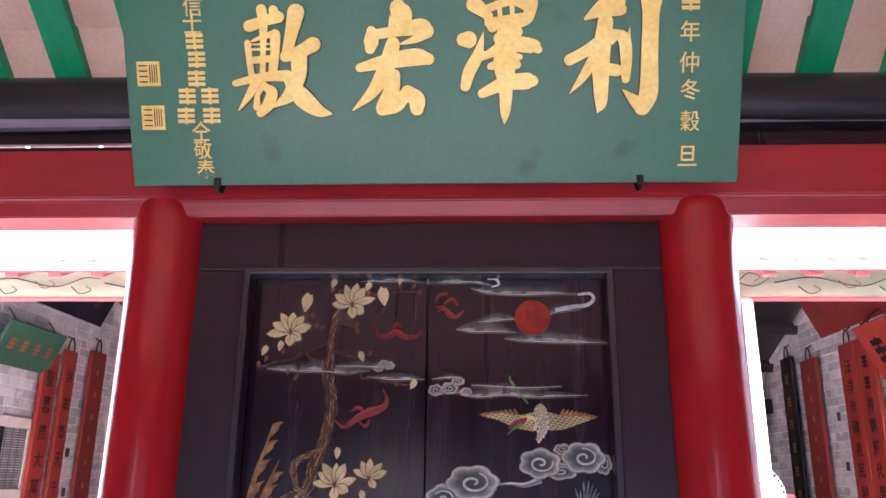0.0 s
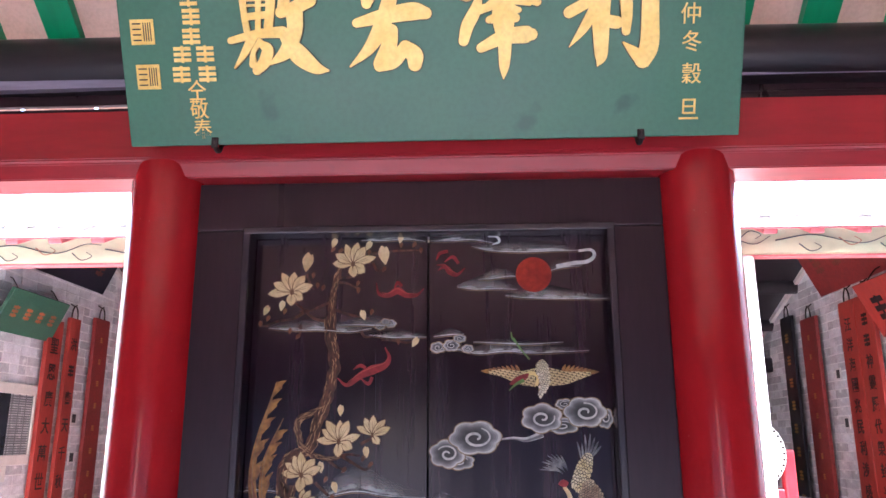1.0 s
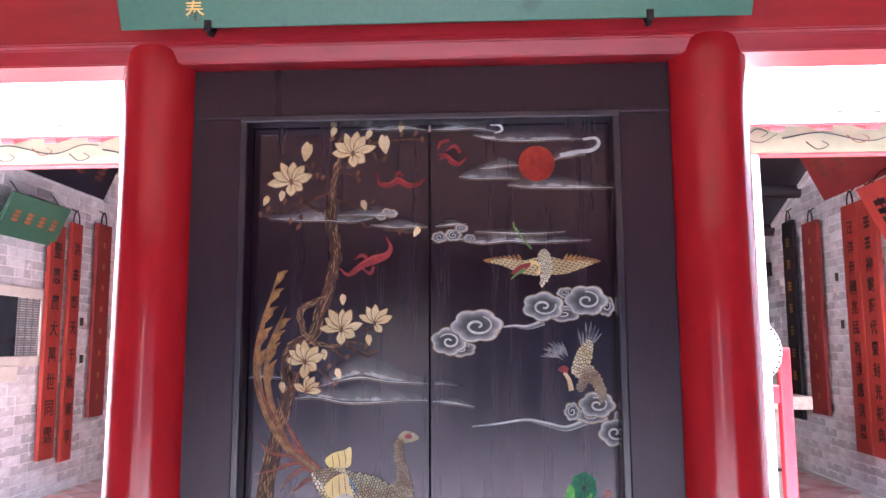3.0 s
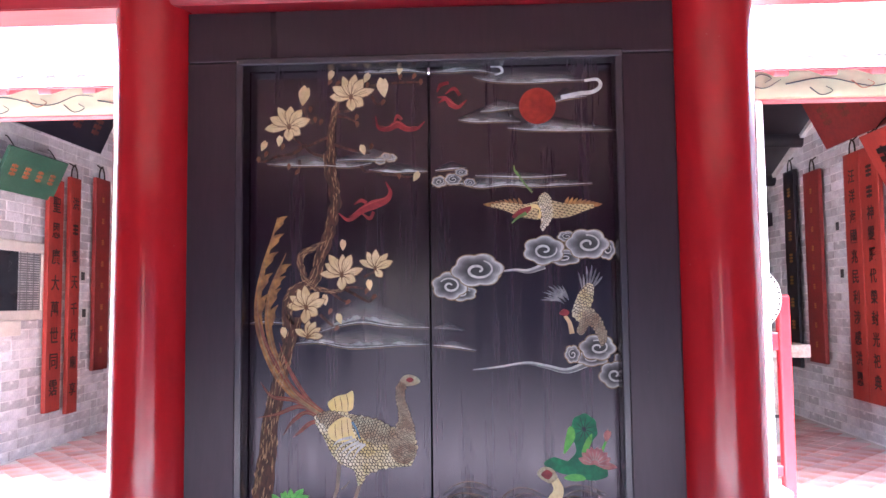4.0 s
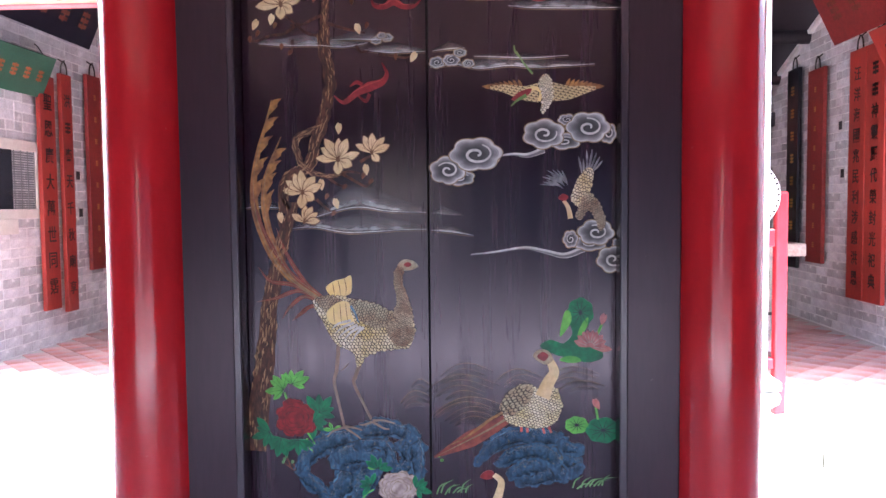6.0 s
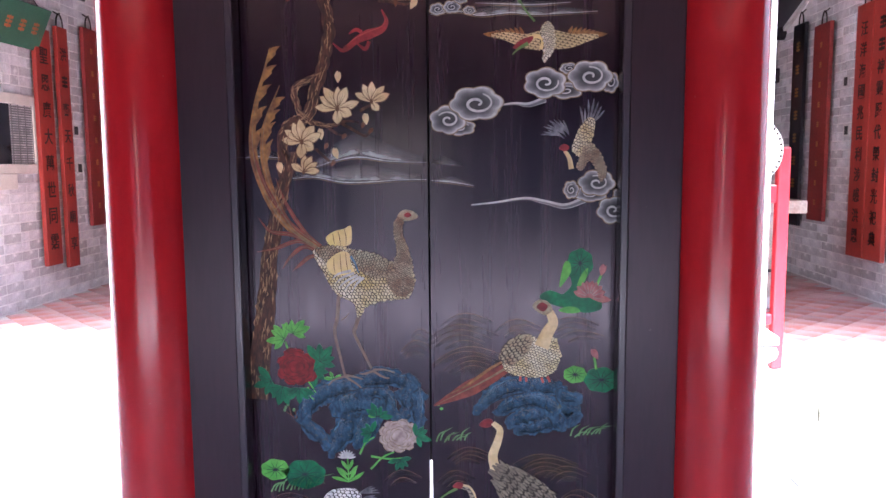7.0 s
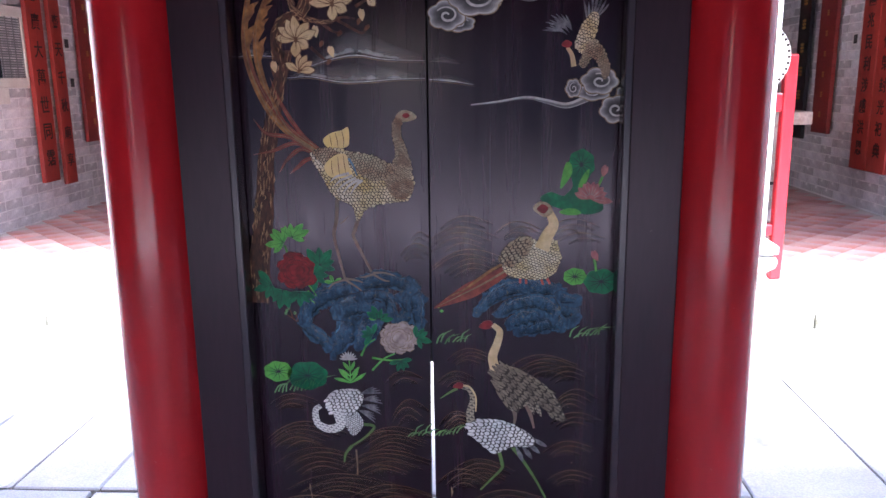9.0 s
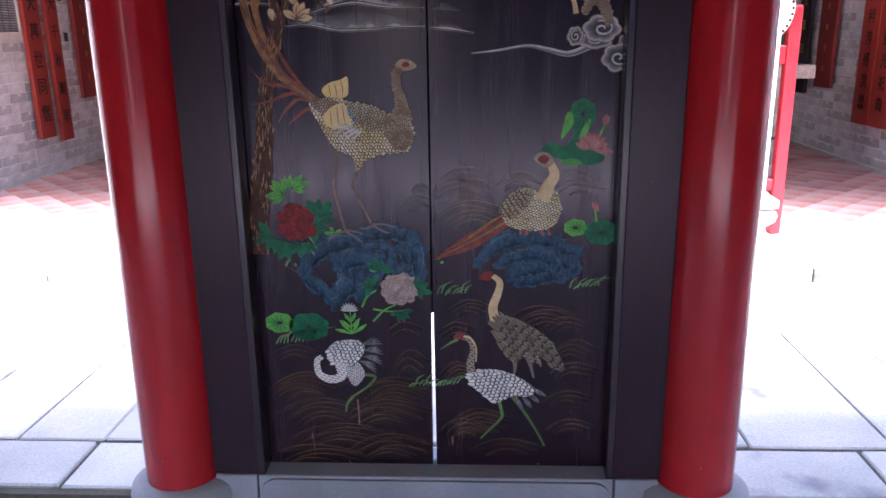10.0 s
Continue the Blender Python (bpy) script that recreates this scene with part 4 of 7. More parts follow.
def feather_paint(name, light, dark, size):
    """Rows of overlapping scales, light with dark lower edges."""
    m = bpy.data.materials.new(name)
    m.use_nodes = True
    n, l = m.node_tree.nodes, m.node_tree.links
    p = n["Principled BSDF"]

    def calc(op, a, c=None):
        q = n.new("ShaderNodeMath")
        q.operation = op
        for i, value in enumerate((a, c)):
            if value is None:
                continue
            if isinstance(value, (int, float)):
                q.inputs[i].default_value = value
            else:
                l.new(value, q.inputs[i])
        return q.outputs[0]

    co = n.new("ShaderNodeTexCoord")
    wob = n.new("ShaderNodeTexNoise")
    wob.inputs["Scale"].default_value = 25
    l.new(co.outputs["Object"], wob.inputs["Vector"])
    sx = n.new("ShaderNodeSeparateXYZ")
    l.new(co.outputs["Object"], sx.inputs[0])
    shift = calc("MULTIPLY", wob.outputs["Fac"], 0.9)
    rows = calc("ADD", calc("ADD", calc("DIVIDE", sx.outputs["Z"], size * 0.62), calc("MULTIPLY", sx.outputs["X"], 30.0)), shift)
    odd = calc("MULTIPLY", calc("MODULO", calc("FLOOR", rows), 2.0), 0.5)
    cols = calc("ADD", calc("ADD", calc("DIVIDE", sx.outputs["X"], size), odd), shift)
    fx = calc("SUBTRACT", calc("FRACT", cols), 0.5)
    fz = calc("SUBTRACT", 1.0, calc("FRACT", rows))
    dist = calc("SQRT", calc("ADD", calc("MULTIPLY", calc("MULTIPLY", fx, fx), 2.4), calc("MULTIPLY", calc("MULTIPLY", fz, fz), 0.8)))
    r = n.new("ShaderNodeValToRGB")
    e = r.color_ramp.elements
    e[0].position, e[0].color = 0.30, tuple(0.72 * a + 0.28 * c for a, c in zip(light, dark)) + (1,)
    e[1].position, e[1].color = 0.84, tuple(dark) + (1,)
    k = e.new(0.55)
    k.color = tuple(light) + (1,)
    k = e.new(0.66)
    k.color = tuple(light) + (1,)
    l.new(dist, r.inputs["Fac"])
    tone = n.new("ShaderNodeTexNoise")
    tone.inputs["Scale"].default_value = 11
    l.new(co.outputs["Object"], tone.inputs["Vector"])
    tr = n.new("ShaderNodeMapRange")
    tr.inputs["From Min"].default_value, tr.inputs["From Max"].default_value = 0.3, 0.7
    tr.inputs["To Min"].default_value, tr.inputs["To Max"].default_value = 0.45, 1.0
    l.new(tone.outputs["Fac"], tr.inputs["Value"])
    mx = n.new("ShaderNodeMix")
    mx.data_type, mx.blend_type = "RGBA", "MULTIPLY"
    mx.inputs["Factor"].default_value = 0.6
    l.new(r.outputs[0], mx.inputs[6])
    l.new(tr.outputs[0], mx.inputs[7])
    l.new(mx.outputs[2], p.inputs["Base Color"])
    p.inputs["Roughness"].default_value = 0.42
    return m


PAINT["s_cream"] = material("cream_feather_paint", (0.74, 0.69, 0.54), 0.42, vary=0.5, scale=13, grain=160, bump=0.1, second=(0.56, 0.44, 0.17))
PAINT["s_tan"] = material("tan_feather_paint", (0.44, 0.37, 0.25), 0.42, vary=0.6, scale=26, grain=160, bump=0.1, second=(0.24, 0.13, 0.075))
PAINT["s_brown"] = material("brown_feather_paint", (0.30, 0.20, 0.12), 0.42, vary=0.6, scale=22, grain=160, bump=0.1, second=(0.42, 0.40, 0.27))
PAINT["s_white"] = material("white_feather_paint", (0.86, 0.85, 0.82), 0.42, vary=0.3, scale=20, grain=160, bump=0.1, second=(0.55, 0.54, 0.54))
PAINT["s_grey"] = material("grey_feather_paint", (0.30, 0.25, 0.18), 0.42, vary=0.5, scale=18, grain=160, bump=0.1, second=(0.11, 0.09, 0.07))
PAINT["s_edge"] = material("dark_feather_edge", (0.05, 0.038, 0.03), 0.42, vary=0.4, scale=20, bump=0)
PAINT["f_cream"] = feather_paint("cream_scale_paint", (0.86, 0.76, 0.48), (0.20, 0.15, 0.08), 0.0155)
PAINT["f_tan"] = feather_paint("tan_scale_paint", (0.50, 0.40, 0.26), (0.07, 0.055, 0.04), 0.0115)
PAINT["f_brown"] = feather_paint("brown_scale_paint", (0.42, 0.30, 0.18), (0.06, 0.045, 0.035), 0.0135)
PAINT["f_white"] = feather_paint("white_scale_paint", (0.92, 0.90, 0.86), (0.25, 0.24, 0.24), 0.015)
PAINT["f_grey"] = feather_paint("grey_scale_paint", (0.40, 0.34, 0.25), (0.05, 0.045, 0.04), 0.017)
PAINT["f_gold"] = feather_paint("gold_scale_paint", (0.66, 0.52, 0.27), (0.10, 0.07, 0.035), 0.0135)


def wash(name, colour, strength, lo=0.0):
    """Thinned white paint that fades out across a brush stroke (its v) and at its ends (its u)."""
    m = bpy.data.materials.new(name)
    m.use_nodes = True
    n, l = m.node_tree.nodes, m.node_tree.links
    p = n["Principled BSDF"]
    p.inputs["Base Color"].default_value = tuple(colour) + (1,)
    p.inputs["Roughness"].default_value = 0.4
    uv = n.new("ShaderNodeTexCoord")
    sx = n.new("ShaderNodeSeparateXYZ")
    l.new(uv.outputs["UV"], sx.inputs[0])
    a = n.new("ShaderNodeValToRGB")
    e = a.color_ramp.elements
    e[0].position, e[0].color = 0.0, (0, 0, 0, 1)
    e[1].position, e[1].color = 1.0, (0, 0, 0, 1)
    k = e.new(0.14)
    k.color = (1, 1, 1, 1)
    k = e.new(0.42)
    k.color = (0.42, 0.42, 0.42, 1)
    b = n.new("ShaderNodeValToRGB")
    e = b.color_ramp.elements
    e[0].position, e[0].color = 0.0, (lo, lo, lo, 1)
    e[1].position, e[1].color = 1.0, (lo, lo, lo, 1)
    for pos in (0.12, 0.8):
        k = e.new(pos)
        k.color = (1, 1, 1, 1)
    no = n.new("ShaderNodeTexNoise")
    no.inputs["Scale"].default_value, no.inputs["Detail"].default_value = 26, 5
    l.new(uv.outputs["Object"], no.inputs["Vector"])
    nr = n.new("ShaderNodeMapRange")
    nr.inputs["From Min"].default_value, nr.inputs["From Max"].default_value = 0.3, 0.65
    nr.inputs["To Min"].default_value, nr.inputs["To Max"].default_value = 0.35, 1.0
    l.new(no.outputs["Fac"], nr.inputs["Value"])
    l.new(sx.outputs["Y"], a.inputs["Fac"])
    l.new(sx.outputs["X"], b.inputs["Fac"])
    prev = None
    for out in (a.outputs[0], b.outputs[0], nr.outputs[0]):
        if prev is None:
            prev = out
            continue
        mul = n.new("ShaderNodeMath")
        mul.operation = "MULTIPLY"
        l.new(prev, mul.inputs[0])
        l.new(out, mul.inputs[1])
        prev = mul.outputs[0]
    mul = n.new("ShaderNodeMath")
    mul.operation = "MULTIPLY"
    mul.inputs[1].default_value = strength
    l.new(prev, mul.inputs[0])
    l.new(mul.outputs[0], p.inputs["Alpha"])
    return m


PAINT["wash"] = wash("white_cloud_wash", (0.52, 0.52, 0.50), 0.72)
PAINT["wash_brown"] = wash("brown_water_wash", (0.11, 0.062, 0.036), 0.45)
PAINT["wash_thin"] = wash("thin_cloud_wash", (0.50, 0.50, 0.50), 0.42)
PAINT["wash_blue"] = wash("pale_blue_rock_wash", (0.12, 0.23, 0.33), 0.8)
PAINT["wash_deep"] = wash("deep_blue_rock_wash", (0.006, 0.012, 0.026), 0.9)
TONES = [material("cloud_tone", (g, g * 1.01, g * 1.03), 0.42, vary=0.25, scale=24, grain=90, bump=0.04) for g in (0.32, 0.22, 0.15, 0.11, 0.08, 0.06, 0.045)]
for m in list(PAINT.values()) + TONES:
    m.node_tree.nodes["Principled BSDF"].inputs["Specular IOR Level"].default_value = 0.22
for key in ("wash_brown", "wash_thin", "wash"):
    p = PAINT[key].node_tree.nodes["Principled BSDF"]
    p.inputs["Specular IOR Level"].default_value, p.inputs["Roughness"].default_value = 0.35, 0.22
BASE = 0.0006


def blob(b, pts, d, steps=6, smooth=True):
    """A filled raised shape inside a closed line of (x, z)."""
    ring = [Vector((p[0], p[1], 0)) for p in pts]
    if smooth:
        k = len(ring)
        out = []
        for i in range(k):
            a, c, e, f = ring[i - 1], ring[i], ring[(i + 1) % k], ring[(i + 2) % k]
            for s in range(steps):
                t = s / steps
                out.append(0.5 * (2 * c + (e - a) * t + (2 * a - 5 * c + 4 * e - f) * t * t + (3 * c - a - 3 * e + f) * t ** 3))
        ring = out
    top = [b.verts.new((p.x, -d, p.y)) for p in ring]
    low = [b.verts.new((p.x, -0.0002, p.y)) for p in ring]
    b.faces.new(top)
    for i in range(len(ring)):
        b.faces.new((top[i], top[(i + 1) % len(ring)], low[(i + 1) % len(ring)], low[i]))


def stroke(b, pts, w0, w1, d, mid=None, steps=7, uv=False, up=None):
    """A brush stroke along (x, z) points; widths at its start, middle and end. up: all the width to one side."""
    line = [Vector((q[0], q[1])) for q in spline([(p[0], p[1], 0) for p in pts], steps)]
    k = len(line) - 1
    layer = b.loops.layers.uv.verify() if uv else None
    rows = []
    for i, q in enumerate(line):
        t = i / k
        dr = (line[min(i + 1, k)] - line[max(i - 1, 0)]).normalized()
        nrm = Vector((-dr.y, dr.x))
        w = (w0 * (1 - t) + w1 * t) if mid is None else (w0 * (1 - 2 * t) + mid * 2 * t if t < 0.5 else mid * (2 - 2 * t) + w1 * (2 * t - 1))
        lo, hi = (-w / 2, w / 2) if up is None else (0, w * up)
        a, c = q + nrm * lo, q + nrm * hi
        rows.append((b.verts.new((a.x, -d, a.y)), b.verts.new((c.x, -d, c.y)), t))
    for (a, c, t), (a2, c2, t2) in zip(rows, rows[1:]):
        f = b.faces.new((a, a2, c2, c))
        if uv:
            for lp, val in zip(f.loops, ((t, 0), (t2, 0), (t2, 1), (t, 1))):
                lp[layer].uv = val


def petal(b, x, z, ang, length, width, d, tip=0.0):
    """A pointed petal or leaf from its base at x, z."""
    ca, sa = math.cos(radians(ang)), math.sin(radians(ang))
    prof = [(0, 0.12), (0.2, 0.55), (0.45, 0.95), (0.65, 1.0), (0.85, 0.6), (0.96, 0.2)]
    left = [(length * t, width / 2 * w + tip * t * t * length) for t, w in prof]
    right = [(length * t, -width / 2 * w + tip * t * t * length) for t, w in prof]
    ring = left + [(length, tip * length)] + right[::-1]
    blob(b, [(x + ca * u - sa * v, z + sa * u + ca * v) for u, v in ring], d, smooth=False)


def disc_shape(b, x, z, rx, rz, d, n=28, wob=0.0, seed=0):
    r = random.Random(seed)
    ph = r.uniform(0, 6)
    blob(b, [(x + rx * (1 + wob * math.sin(7 * a + ph)) * math.cos(a), z + rz * (1 + wob * math.sin(7 * a + ph)) * math.sin(a)) for a in (2 * math.pi * k / n for k in range(n))], d, smooth=False)


def magnolia(leaf_ob, c, r, seed, angles=(176, 146, 116, 88, 58, 18, -30, -96)):
    rr = random.Random(seed)
    x, z = c
    b, v = bmesh.new(), bmesh.new()
    for k, a in enumerate(angles):
        ln = r * rr.uniform(0.88, 1.08) * (0.66 if a < 0 else 1.0)
        an = a + rr.uniform(-6, 6)
        wd, tp = r * rr.uniform(0.34, 0.42) * (1.15 if a < 0 else 1), rr.uniform(-0.12, 0.12)
        petal(b, x, z, an, ln, wd, 0.0016 + 0.00012 * k, tp)
        petal(v, x, z, an, ln + 0.0022, wd + 0.0048, 0.00154 + 0.00012 * k, tp)
        for off in (-5, 4):
            ca, sa = math.cos(radians(an + off)), math.sin(radians(an + off))
            stroke(v, [(x + ca * r * 0.1, z + sa * r * 0.1), (x + ca * ln * 0.45, z + sa * ln * 0.45), (x + ca * ln * 0.72, z + sa * ln * 0.72)], 0.0018, 0.0004, 0.0030, steps=3)
    f = part("magnolia_flower", b, PAINT["cream"], leaf_ob, "cream magnolia blossom")
    disc_shape(v, x, z, r * 0.09, r * 0.13, 0.0031, 12)
    part("petal_lines", v, PAINT["vein"], f, "fine brown lines")


def buds(leaf_ob, spots, size, mat, label, name="bud", ang=80, seed=1):
    rr = random.Random(seed)
    for x, z in spots:
        b = bmesh.new()
        a = ang + rr.uniform(-30, 30)
        dx, dz = math.cos(radians(a)) * size / 2, math.sin(radians(a)) * size / 2
        petal(b, x - dx, z - dz, a + 5, size, size * 0.5, 0.0016)
        petal(b, x - dx, z - dz, a - 9, size * 0.94, size * 0.34, 0.0018)
        part(name, b, mat, leaf_ob, label)


def twig(leaf_ob, paths, w0=0.010, w1=0.005):
    for p in paths:
        b = bmesh.new()
        rr = random.Random(int(abs(p[0][0]) * 1000))
        stroke(b, [(x + rr.uniform(-0.004, 0.004), z + rr.uniform(-0.004, 0.004)) for x, z in p], w0, w1, 0.0012)
        part("branch", b, PAINT["bark"], leaf_ob, "thin brown branch")


def trunk(leaf_ob, pts, w0, w1, seed):
    rr = random.Random(seed)
    b = bmesh.new()
    line = spline([(x, z, 0) for x, z in pts], 7)
    knobbly = [(q.x + rr.uniform(-0.004, 0.004), q.y) for q in line[::2]] + [(line[-1].x, line[-1].y)]
    stroke(b, knobbly, w0, w1, 0.0006 + 0.00012 * seed, steps=4)
    t = part("trunk", b, PAINT["bark"], leaf_ob, "gnarled brown magnolia trunk")
    v = bmesh.new()
    n = len(line)
    for i in range(1, n - 1):
        w = w0 + (w1 - w0) * i / n
        d = (line[i + 1] - line[i - 1]).normalized()
        nr = Vector((-d.y, d.x, 0))
        for s in range(3 if w > 0.04 else 1):
            o = rr.uniform(-0.5, 0.5) * w
            p0 = line[i] + nr * o
            ln = rr.uniform(0.012, 0.030) * (1.3 if w > 0.04 else 1)
            bend = rr.uniform(-0.004, 0.004)
            stroke(v, [(p0.x - d.x * ln / 2, p0.y - d.y * ln / 2), (p0.x + nr.x * bend, p0.y + nr.y * bend), (p0.x + d.x * ln / 2, p0.y + d.y * ln / 2)], 0.0008, 0.0008, 0.0017 + 0.00001 * (i % 12), 0.0046 if w > 0.04 else 0.0033, steps=3)
    part("bark_lines", v, PAINT["bark_line"], t, "ochre bark lines")


def cloud_band(leaf_ob, pts, width, seed=0, thin=False, line=True):
    """A drifting band of cloud: a bright lower line and a wash that fades upwards."""
    rr = random.Random(seed)
    b = bmesh.new()
    pts = sorted(pts)
    jit = [(x, z + rr.uniform(-0.003, 0.003)) for x, z in pts]
    stroke(b, jit, width * 0.2, width * 0.2, BASE + 0.0001 * (seed % 5), width * 1.2, uv=True, up=1)
    c = part("cloud_band", b, PAINT["wash_thin" if thin else "wash"], leaf_ob, "greyish white drifting cloud")
    if line:
        v = bmesh.new()
        stroke(v, jit, 0.0008, 0.0008, 0.0013, 0.0032)
        part("cloud_line", v, PAINT["white"], c, "white lower line")
        o = bmesh.new()
        stroke(o, [(x, z - 0.005) for x, z in jit], 0.0005, 0.0005, 0.0012, 0.0022)
        part("cloud_outline", o, PAINT["outline"], c, "thin tan outline")


def spiral(b, x, z, r, turns, w, d, start=0.0, way=1, flat=0.72):
    n = int(14 * turns) + 4
    pts = []
    for k in range(n):
        t = k / (n - 1)
        a = start + way * 2 * math.pi * turns * t
        q = r * (1 - 0.86 * t)
        pts.append((x + q * math.cos(a), z + flat * q * math.sin(a)))
    stroke(b, pts, w * 0.5, w * 0.7, d, w, steps=3)


def scroll_cloud(leaf_ob, volutes, tail=None):
    """A bank of scalloped scroll clouds: pale rims that darken inwards round a white curl."""
    o, b, v = bmesh.new(), bmesh.new(), bmesh.new()
    shades = [bmesh.new() for tone in TONES]

    def scallop(bm, x, z, rx, rz, d, ph):
        ring = []
        for k in range(56):
            a = 2 * math.pi * k / 56
            f = 0.85 + 0.15 * abs(math.sin(3.0 * a + ph))
            ring.append((x + rx * f * math.cos(a), z + rz * f * math.sin(a)))
        blob(bm, ring, d, smooth=False)

    for k, (x, z, rx, rz, ph, way) in enumerate(volutes):
        d = 0.0006 + 0.0004 * k
        scallop(o, x, z, rx + 0.0032, rz + 0.0032, d, ph)
        scallop(b, x, z, rx, rz, d + 0.00004, ph)
        for j, bm in enumerate(shades):
            q = 0.90 - 0.085 * j
            scallop(bm, x + 0.03 * rx * way, z, rx * q, rz * q, d + 0.00008 + 0.00003 * j, ph)
        spiral(v, x + 0.02 * rx, z, rx * 0.60, 1.35, min(rx, rz) * 0.17, d + 0.00034, ph, way, rz / rx)
    if tail:
        stroke(b, tail, 0.020, 0.002, 0.0005, 0.011)
        stroke(shades[2], [(x, z - 0.003) for x, z in tail], 0.010, 0.001, 0.00055, 0.004)
    c = part("scroll_cloud", b, PAINT["white"], leaf_ob, "white scroll cloud with tan outline")
    part("cloud_outline", o, PAINT["outline"], c, "thin tan outline")
    for bm, tone in zip(shades, TONES):
        part("cloud_shade", bm, tone, c, "grey wash inside the rim")
    part("cloud_curl", v, PAINT["white"], c, "white curled line")


def lily_pad(leaf_ob, c, rx, rz, mat, label, seed=1):
    b, v = bmesh.new(), bmesh.new()
    disc_shape(b, c[0], c[1], rx, rz, 0.0013, 42, 0.045, seed)
    for k in range(11):
        a = 2 * math.pi * k / 11 + 0.2
        stroke(v, [(c[0], c[1]), (c[0] + 0.45 * rx * math.cos(a + 0.06), c[1] + 0.45 * rz * math.sin(a + 0.06)), (c[0] + 0.86 * rx * math.cos(a), c[1] + 0.86 * rz * math.sin(a))], 0.0028, 0.0007, 0.0017, steps=3)
    p = part("lily_pad", b, mat, leaf_ob, label)
    part("leaf_veins", v, PAINT["hollow"], p, "thin dark veins")


def grass(leaf_ob, c, w, h, n, seed, lean=35):
    rr = random.Random(seed)
    b = bmesh.new()
    for k in range(n):
        x = c[0] + w * (k / (n - 1) - 0.5)
        z = c[1] + rr.uniform(-0.004, 0.004) + 0.10 * (x - c[0])
        a = 90 - lean + rr.uniform(-22, 22)
        ln = h * rr.uniform(0.6, 1.1)
        stroke(b, [(x, z), (x + 0.5 * ln * math.cos(radians(a + 12)), z + 0.5 * ln * math.sin(radians(a + 12))), (x + ln * math.cos(radians(a - 8)), z + ln * math.sin(radians(a - 8)))], 0.0045, 0.0004, 0.0013, 0.0045, steps=3)
    part("grass_tuft", b, PAINT["grass"], leaf_ob, "light green grass tuft")


def waves(leaf_ob, groups, seed):
    """Hills of arched water lines, one inside another, each with a thin wash below it."""
    rr = random.Random(seed)
    form = ((-1.0, -1.0), (-0.7, -0.5), (-0.35, -0.14), (0.0, 0.0), (0.4, -0.1), (0.75, -0.34), (1.1, -0.62))
    for x, z, w, h, n in groups:
        b, u = bmesh.new(), bmesh.new()
        h = h * 1.35
        for k in range(n):
            q = 1 - 0.62 * k / n
            xc = x + rr.uniform(-0.05, 0.09) * w
            zz = z - h * 1.25 * k / n
            pts = [(xc + w / 2 * q * px, zz + h * q * pz) for px, pz in form]
            stroke(b, pts, 0.0004, 0.0004, BASE + 0.0002 + 0.00004 * k, rr.uniform(0.0013, 0.0026), steps=5)
            stroke(u, pts, 0.006, 0.006, BASE - 0.0002 + 0.00004 * k, h * 0.5, steps=5, uv=True, up=-1)
        p = part("wave_lines", b, PAINT["wave"], leaf_ob, "thin brown arched water lines")
        part("wave_wash", u, PAINT["wash_brown"], p, "thin brown wash")


def leafage(leaf_ob, spots, size, mat, label, seed, n=5):
    rr = random.Random(seed)
    for x, z, a0 in spots:
        b, v = bmesh.new(), bmesh.new()
        for k in range(n):
            a = a0 + 150 * (k / (n - 1) - 0.5) + rr.uniform(-10, 10)
            ln = size * rr.uniform(0.75, 1.1)
            petal(b, x, z, a, ln, ln * 0.40, 0.0027 + 0.0001 * k, rr.uniform(-0.1, 0.1))
            stroke(v, [(x, z), (x + 0.4 * ln * math.cos(radians(a)), z + 0.4 * ln * math.sin(radians(a))), (x + 0.8 * ln * math.cos(radians(a)), z + 0.8 * ln * math.sin(radians(a)))], 0.0016, 0.0005, 0.0033, steps=2)
        p = part("leaf_spray", b, mat, leaf_ob, label)
        part("leaf_veins", v, PAINT["hollow"], p, "thin dark veins")


def peony(leaf_ob, c, r, mat, line, label, seed):
    rr = random.Random(seed)
    b, v = bmesh.new(), bmesh.new()
    lay = 0
    for q, n in ((1.06, 9), (0.80, 9), (0.56, 7), (0.34, 5), (0.15, 3)):
        for k in range(n):
            a = 2 * math.pi * (k + rr.uniform(-0.25, 0.25)) / n
            x, z = c[0] + r * q * 0.72 * math.cos(a), c[1] + r * q * 0.66 * math.sin(a)
            s = r * rr.uniform(0.26, 0.40)
            lay += 1
            d = 0.0026 + 0.00003 * lay
            disc_shape(b, x, z, s, s * 0.85, d, 28, 0.09, seed * 50 + lay)
            arc = [(x + s * 0.97 * math.cos(a + u), z + s * 0.82 * math.sin(a + u)) for u in (-1.3, -0.5, 0.3, 1.2)]
            stroke(v, arc, 0.0006, 0.0006, d + 0.00002, 0.0026, steps=4)
    p = part("peony_flower", b, mat, leaf_ob, label)
    part("petal_edges", v, line, p, "petal edge lines")


